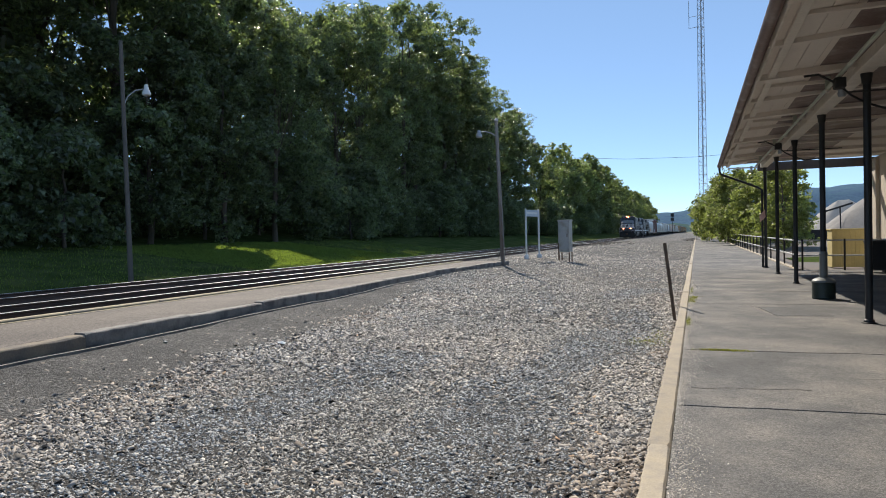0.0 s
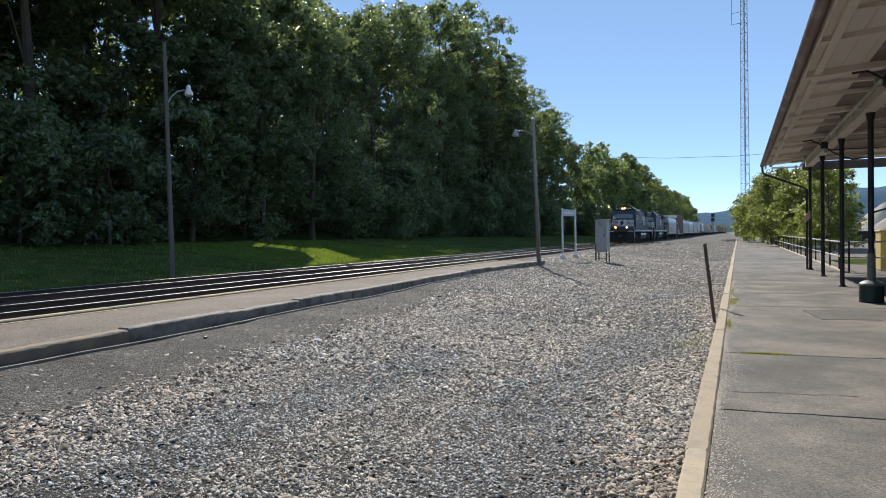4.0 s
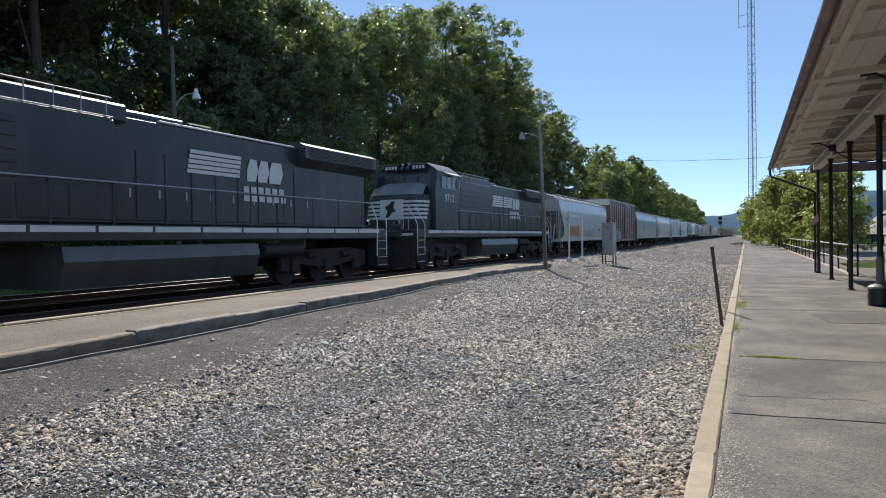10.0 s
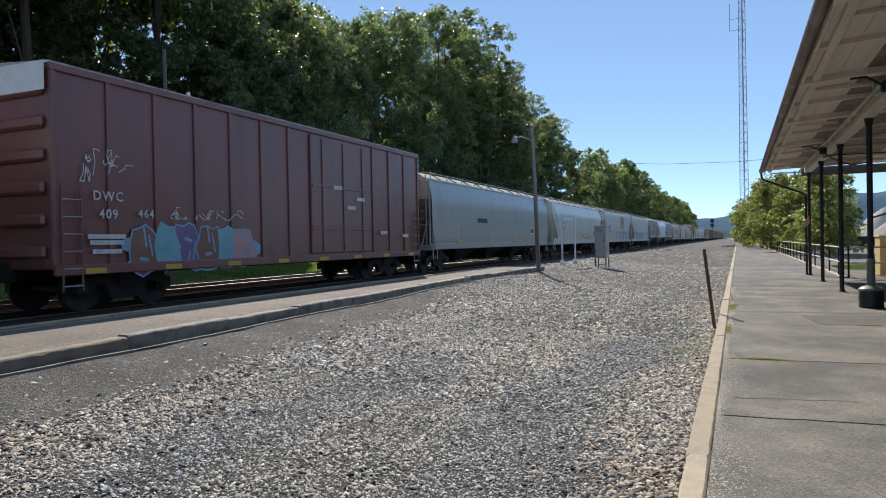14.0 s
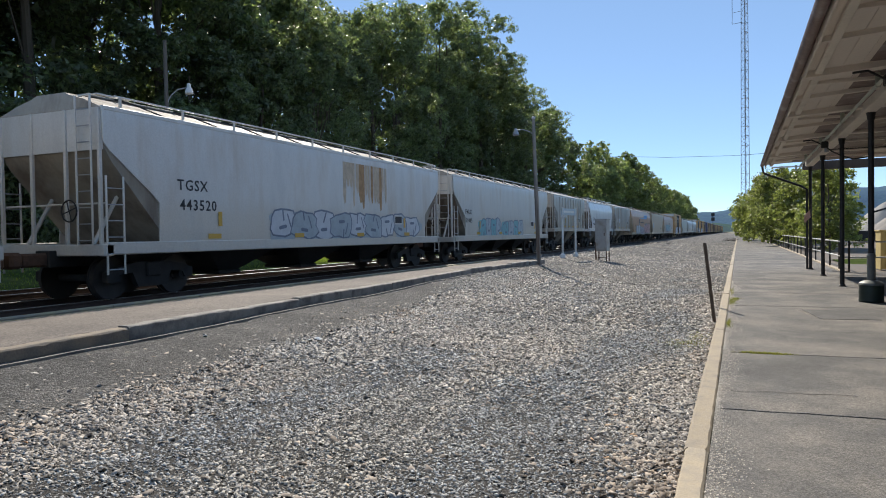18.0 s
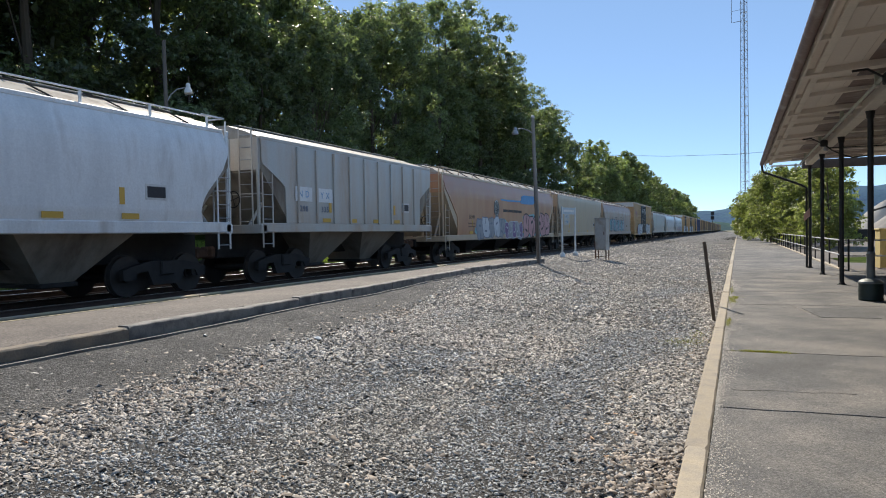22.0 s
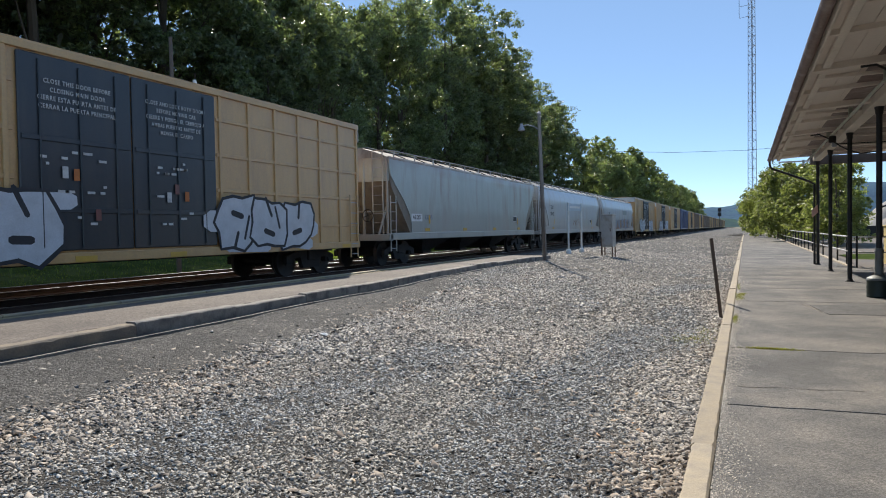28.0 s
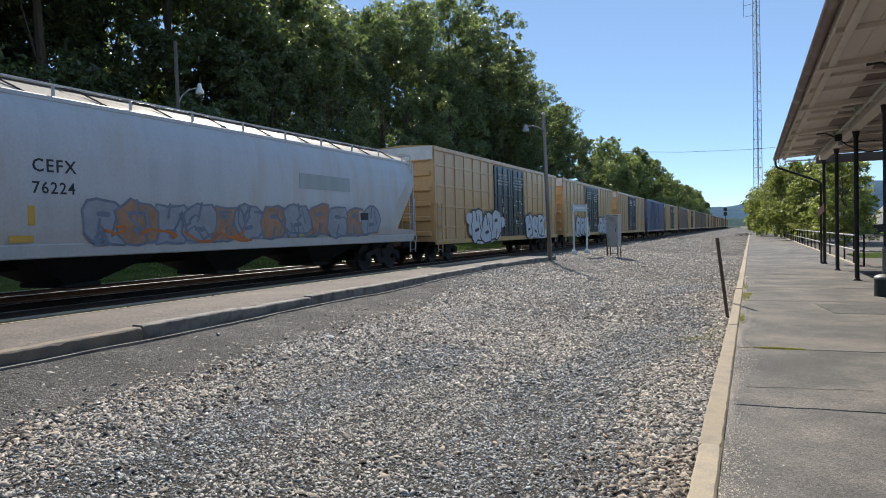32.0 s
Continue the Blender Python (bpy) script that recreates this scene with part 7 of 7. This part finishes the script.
tagging(c, 1.578, -6.15, -2.3, 0.72, 1.78, 6, [G_BROWN, G_TEAL, G_PURPLE, G_BROWN, G_TEAL, G_PINK], G_BLUE, 14, "many-coloured spray lettering", G_BLUE)
for z, y0, y1 in ((1.48, -7.2, -6.3), (1.36, -7.15, -6.35), (1.18, -7.1, -6.4)):
    bar(c, 1.58, y0, y1, z, z + 0.09, M_LET_WHITE, "lettering_bar")
for k, (yy, zz) in enumerate(((1.6, 3.0), (2.4, 2.4), (3.0, 2.7), (4.6, 1.6), (6.3, 1.5))):
    bar(c, 1.625, yy, yy + 0.5, zz, zz + 0.12, M_LET_WHITE, "stencil_panel")

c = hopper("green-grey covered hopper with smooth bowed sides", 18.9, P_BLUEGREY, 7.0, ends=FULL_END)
bar(c, 1.604, -4.0, -2.6, 2.2, 2.42, M_LET_DARK, "lettering_bar")

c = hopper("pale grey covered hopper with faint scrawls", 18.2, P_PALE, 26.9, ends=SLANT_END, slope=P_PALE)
words("GPFX", c, 1.604, -6.2, 2.54, 0.42, M_LET_DARK)
words("10778", c, 1.604, -6.2, 2.12, 0.42, M_LET_DARK)
scribble(c, 1.602, 0.2, 5.7, 1.4, 1.8, G_DARK, 21, "faint dark spray scrawl", 9)

c = hopper("off-white covered hopper with rust patch and outlined graffiti", 16.8, P_PALE, 46.3, curved=False, ends=WEDGE_END)
words("TGSX", c, 1.590, -5.88, 2.49, 0.46, M_LET_DARK)
words("443520", c, 1.590, -5.7, 2.04, 0.46, M_LET_DARK)
tagging(c, 1.588, -3.0, 6.2, 1.22, 2.05, 9, [G_SILVER, G_PALEBLUE], G_SLATE, 33, "pale blue outlined spray lettering", G_PALEBLUE)
g = random.Random(5)
for k in range(15):
    y0, w, low = 0.7 + 0.2 * k, g.uniform(0.12, 0.21), g.uniform(2.3, 2.9) if k % 3 else g.uniform(2.1, 2.4)
    part("rust_streak", Form().plate([(y0, 3.68), (y0 + w, 3.68), (y0 + w * 1.05, low + 0.5), (y0 + w * 0.9, low + 0.06), (y0 + w * 0.4, low), (y0 - w * 0.05, low + 0.3)], "x", 1.587, 1.589 + 0.0006 * (k % 3)), G_RUST if k in (5, 6, 9, 12) else G_RUSTTINT, c, "brown rust streak", smooth=False)

c = hopper("off-white covered hopper with teal graffiti", 16.5, P_PALE, 64.4, curved=False)
words("FMLX", c, 1.590, -6.34, 2.33, 0.40, M_LET_DARK)
words("51005", c, 1.590, -6.3, 1.93, 0.40, M_LET_DARK)
tagging(c, 1.588, -4.75, -1.6, 1.05, 2.08, 4, [G_TEAL, G_PALEBLUE], G_SLATE, 41, "faded teal spray lettering")
tagging(c, 1.588, -1.2, 2.4, 1.05, 2.05, 4, [G_TEAL, G_PALEBLUE], G_SLATE, 43, "faded teal spray lettering")

c = hopper("short ribbed grey covered hopper with stained sides", 10.4, P_STAINED, 79.4, z0=1.40, curved=False, ribs=9, bays=2, cut=1.7, rail_up=0.0, ends=NOTCH_END)
for y0, top, low in ((-2.87, "N D", "298"), (-1.78, "Y X", "399")):
    bar(c, 1.605, y0 - 0.42, y0 + 0.42, 2.42, 2.86, P_WHITE, "lettering_panel")
    words(top, c, 1.612, y0, 2.64, 0.38, G_SLATE)
    words(low, c, 1.605, y0, 2.2, 0.34, M_LET_DARK)
c = hopper("short clean white covered hopper", 11.7, P_WHITE, 92.3, z0=1.40, bays=2, cut=1.9, rail_up=0.3)
words("TILX", c, 1.604, -3.87, 2.45, 0.42, M_LET_DARK)
words("340645", c, 1.604, -3.85, 2.03, 0.38, M_LET_DARK)
c = hopper("short ribbed pale grey covered hopper", 11.1, P_STAINED, 104.7, z0=1.40, curved=False, ribs=9, bays=2, cut=1.8, rail_up=0.0, ends=NOTCH_END)
for y0, top, low in ((-3.55, "N D", "298"), (-2.45, "Y X", "335")):
    bar(c, 1.605, y0 - 0.42, y0 + 0.42, 2.3, 2.72, P_WHITE, "lettering_panel")
    words(top, c, 1.612, y0, 2.5, 0.36, G_BLUE)
    words(low, c, 1.605, y0, 2.08, 0.33, G_SLATE)

c = hopper("rusty orange covered hopper with blue decal and graffiti", 19.2, P_ORANGE, 121.1, ends=OPEN_END, slope=P_TAN, frame=P_TAN, sill=P_TAN, roof=P_TAN)
part("decal_stripe", Form().plate([(-1.95, 3.03), (-0.7, 3.0), (1.7, 3.05), (1.7, 3.13), (-0.7, 3.1), (-1.95, 3.1)], "x", 1.598, 1.606), G_SKY, c, "sky-blue decal stripe")
part("decal_sweep", Form().plate([(1.65, 2.98), (2.0, 3.4), (2.4, 3.48), (4.9, 3.5), (5.1, 3.42), (4.8, 3.15), (4.3, 3.0), (2.6, 2.96)], "x", 1.56, 1.609), G_SKY, c, "sky-blue decal sweep")
globe = part("decal_mark", Form().plate([(-2.64 + 0.43 * math.cos(a), 2.58 + 0.44 * math.sin(a)) for a in np.linspace(0, 2 * math.pi, 25)[:-1]], "x", 1.6, 1.606), P_NAVY, c, "dark blue round decal with pale ribs")
for k in (-0.8, -0.45, 0.0, 0.45, 0.8):
    form = Form()
    for a in np.linspace(-1.1, 1.2, 8):
        b = a + 0.34
        stroke(form, 1.6075, -2.64 + 0.40 * k * math.cos(a), 2.58 + 0.43 * math.sin(a), -2.64 + 0.40 * k * math.cos(b), 2.58 + 0.43 * math.sin(min(b, 1.5)), 0.012)
    part("decal_rib", form, P_STRIPE, globe, smooth=False)
for y0, y1 in ((-1.53, -0.75), (-0.68, 0.2), (0.27, 1.1), (1.17, 1.85)):
    bar(c, 1.603, y0, y1, 2.42, 2.56, G_DARK, "lettering_bar", "dark lettering as a plain bar")
words("52100", c, 1.603, -6.29, 2.07, 0.34, G_DARK)
for z in (1.72, 1.58):
    bar(c, 1.603, -6.75, -5.85, z, z + 0.07, G_BROWN, "lettering_bar")
tagging(c, 1.602, -5.6, -1.4, 1.0, 2.08, 5, [G_GREY, G_SILVER], G_SLATE, 51, "grey spray lettering over a teal cloud", G_TEAL)
tagging(c, 1.602, -1.25, 1.95, 1.0, 1.95, 5, [G_PURPLE, G_GREY], G_SILVER, 53, "violet and grey spray lettering", G_GREY)
tagging(c, 1.604, 2.2, 8.1, 0.98, 2.42, 5, [G_PINK], G_DARK, 55, "pink spray lettering with black outlines", G_TEAL)

c = hopper("plain tan covered hopper", 16.7, P_TAN, 140.2, curved=False)
bar(c, 1.589, -6.5, -4.85, 1.8, 2.62, P_PALE, "lettering_panel")
words("GACX", c, 1.596, -5.66, 2.4, 0.42, G_BLUE)
words("60360", c, 1.596, -5.66, 2.02, 0.42, G_BLUE)
c = hopper("rust-streaked tan covered hopper with teal graffiti", 17.9, P_MAROONTOP, 158.65, frame=P_TAN)
tagging(c, 1.602, -5.6, 3.4, 1.3, 2.5, 8, [G_TEAL, G_PALEBLUE], G_SLATE, 61, "large teal spray lettering with dark edges", G_PALEBLUE)
scribble(c, 1.612, -5.4, 3.4, 1.3, 2.75, G_DARK, 62, "black spray strokes", 8, 0.035)

DOORS = ((-2.45, 0.0), (0.0, 2.45))


def yellow_box(y16, length=18.3, seed=1, big=False, tag=True):
    c = boxcar("ochre-yellow high boxcar with dark blue double doors", length, P_YELLOW, y16, "grid", door=P_NAVY, doors=DOORS, cap=P_STRIPE)
    g = random.Random(seed)
    for y0 in (-1.75, 0.7):
        if not tag:
            for k in range(4):
                w = g.uniform(0.9, 1.2)
                bar(c, 1.628, y0 + 0.5 - w / 2, y0 + 0.5 + w / 2, 4.1 - 0.15 * k, 4.17 - 0.15 * k, M_LET_WHITE, "lettering_bar")
        for k in range(16):
            yy, zz = y0 + g.uniform(-0.35, 1.0), g.choice((1.5, 1.62, 1.74, 2.1, 2.22, 2.6, 2.72, 2.84))
            bar(c, 1.628, yy, yy + g.uniform(0.06, 0.2), zz, zz + 0.05, M_LET_WHITE, "stencil_line")
        for k in range(3):
            yy, zz = y0 + g.uniform(-0.2, 0.9), g.uniform(1.4, 2.4)
            bar(c, 1.629, yy, yy + 0.12, zz, zz + 0.22, (P_BROWN, M_LET_WHITE, G_ORANGE)[k], "placard")
    if tag:
        for mid, lines in ((-1.25, ("CLOSE THIS DOOR BEFORE", "CLOSING MAIN DOOR", "CIERRE ESTA PUERTA ANTES DE", "CERRAR LA PUERTA PRINCIPAL")), (1.2, ("CLOSE AND LOCK BOTH DOORS", "BEFORE MOVING CAR", "CIERRE Y PONGA EL CERROJO A", "AMBAS PUERTAS ANTES DE", "MOVER EL CARRO"))):
            for k, line in enumerate(lines):
                words(line, c, 1.627, mid, 4.12 - 0.155 * k, 0.16, M_LET_WHITE, "door_notice", "", 0.84)
    if tag:
        tagging(c, 1.63, -5.7, -1.8, 0.75, 2.22, 3, [G_SILVER], G_DARK, seed + 70, "silver spray lettering with black edges", G_SILVER)
        tagging(c, 1.63, 2.5, 6.2, 0.82, 2.2, 3, [G_SILVER], G_DARK, seed + 71, "silver spray lettering with black edges", G_SILVER)
    if big:
        for k, (za, zb) in enumerate(((3.74, 3.02), (3.02, 3.74))):
            form = Form()
            n = 10
            for q in range(n):
                u, v = q / n, (q + 1) / n
                bend = lambda r: za + (zb - za) * r + 0.05 * math.sin(math.pi * r)
                stroke(form, 1.581 + 0.004 * k + 0.0002 * q, -7.3 + 1.06 * u, bend(u), -7.3 + 1.06 * v, bend(v), 0.085)
            part("emblem_stroke", form, (G_ROYAL, G_REDDISH)[k], c, ("blue", "red")[k] + " crossing emblem stroke", smooth=False)
        for text, y, z, size in (("next", -8.02, 3.66, 0.3), ("load", -8.02, 3.44, 0.3), ("any", -5.6, 3.64, 0.3), ("road", -5.57, 3.44, 0.3)):
            words(text, c, 1.58, y, z, size, G_FADED)
        for text, y, z, size in (("TB", -7.19, 2.54, 0.42), ("OX", -6.37, 2.54, 0.42), ("67", -7.2, 2.11, 0.38), ("37", -6.36, 2.11, 0.38), ("28", -5.55, 2.1, 0.36)):
            words(text, c, 1.58, y, z, size, G_BROWN)
        part("paint_patch", Form().box(1.575, 1.581, -6.3, -5.3, 1.0, 1.75), P_BROWN, c, "dull red repaint patch")
        bar(c, 1.58, -8.2, -7.8, 1.18, 1.36, M_REFLECT, "placard", "yellow placard")
    return c


yellow_box(179.35, 18.2, 1, True)
c = hopper("faded steel-grey covered hopper with rusty roof edge", 18.4, P_STEEL, 199.65, curved=False, roof=P_RUSTTAN, ends=SWEPT_END)
bar(c, 1.589, -7.4, -6.45, 1.66, 1.95, P_WHITE, "lettering_panel")
words("AEQX", c, 1.596, -6.93, 1.81, 0.32, M_LET_DARK)
words("63335", c, 1.590, -5.85, 1.82, 0.34, G_SLATE)
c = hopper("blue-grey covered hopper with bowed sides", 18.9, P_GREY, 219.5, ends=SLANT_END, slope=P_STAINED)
words("TILX", c, 1.604, -6.56, 2.69, 0.42, M_LET_DARK)
words("57322", c, 1.604, -6.5, 2.26, 0.42, M_LET_DARK)
scribble(c, 1.602, -0.6, 2.0, 1.5, 2.0, G_BROWN, 81, "brown spray scrawl", 7)
c = hopper("grey covered hopper with long orange and grey graffiti", 18.7, P_GREY, 239.25, ends=SLANT_END, slope=P_STAINED)
words("CEFX", c, 1.604, -5.48, 2.64, 0.44, M_LET_DARK)
words("76224", c, 1.604, -5.5, 2.24, 0.40, M_LET_DARK)
tagging(c, 1.602, -4.9, 0.2, 1.15, 2.1, 6, [G_GREY, G_DUSTY, G_GREY], G_SLATE, 91, "grey and dusty orange spray lettering", G_GREY)
tagging(c, 1.602, 0.3, 6.4, 1.2, 2.15, 6, [G_DUSTY, G_GREY], G_SLATE, 95, "dusty orange spray lettering", G_GREY)
scribble(c, 1.614, -4.6, 0.1, 1.2, 2.3, G_SLATE, 92, "dark spray outline strokes", 9, 0.035)
scribble(c, 1.614, 0.3, 6.2, 1.25, 2.2, G_SLATE, 96, "dark spray outline strokes", 9, 0.03)
scribble(c, 1.616, -4.4, 0.4, 1.2, 1.7, G_ORANGE, 97, "thin orange spray strokes", 5, 0.04)
bar(c, 1.602, 1.97, 4.6, 2.62, 3.05, P_BLUEGREY, "paint_patch", "darker grey repaint patch")
yellow_box(259.8, 19.0, 7)
yellow_box(280.2, 18.3, 9)
yellow_box(300.6, 18.3, 12, tag=False)
c = boxcar("dull blue high boxcar", 18.3, P_BLUE, 321.0, "posts", doors=DOORS)
far_box = yellow_box(341.4, 18.3, 15, tag=False)
far_tan = boxcar("dull brown weathered boxcar", 18.3, P_DULLTAN, 361.8, "posts", doors=DOORS)
y = 382.2
for k in range(13):
    src = far_tan if k in (1, 2, 5, 8, 9) else far_box
    CONSIST.append((copy_thing(src, pose(TRACK_X, y, RAIL_Z)), y))
    y += 20.4


def motions():
    """The train rolls by at a steady pace, towards the camera and past it on the left."""
    for ob, y16 in CONSIST:
        walk(ob, [(t, pose(TRACK_X, y16 - SPEED * (t - 16), RAIL_Z)) for t in (0, 4, 8, 12, 16, 20, 24, 28, 32)])


motions()
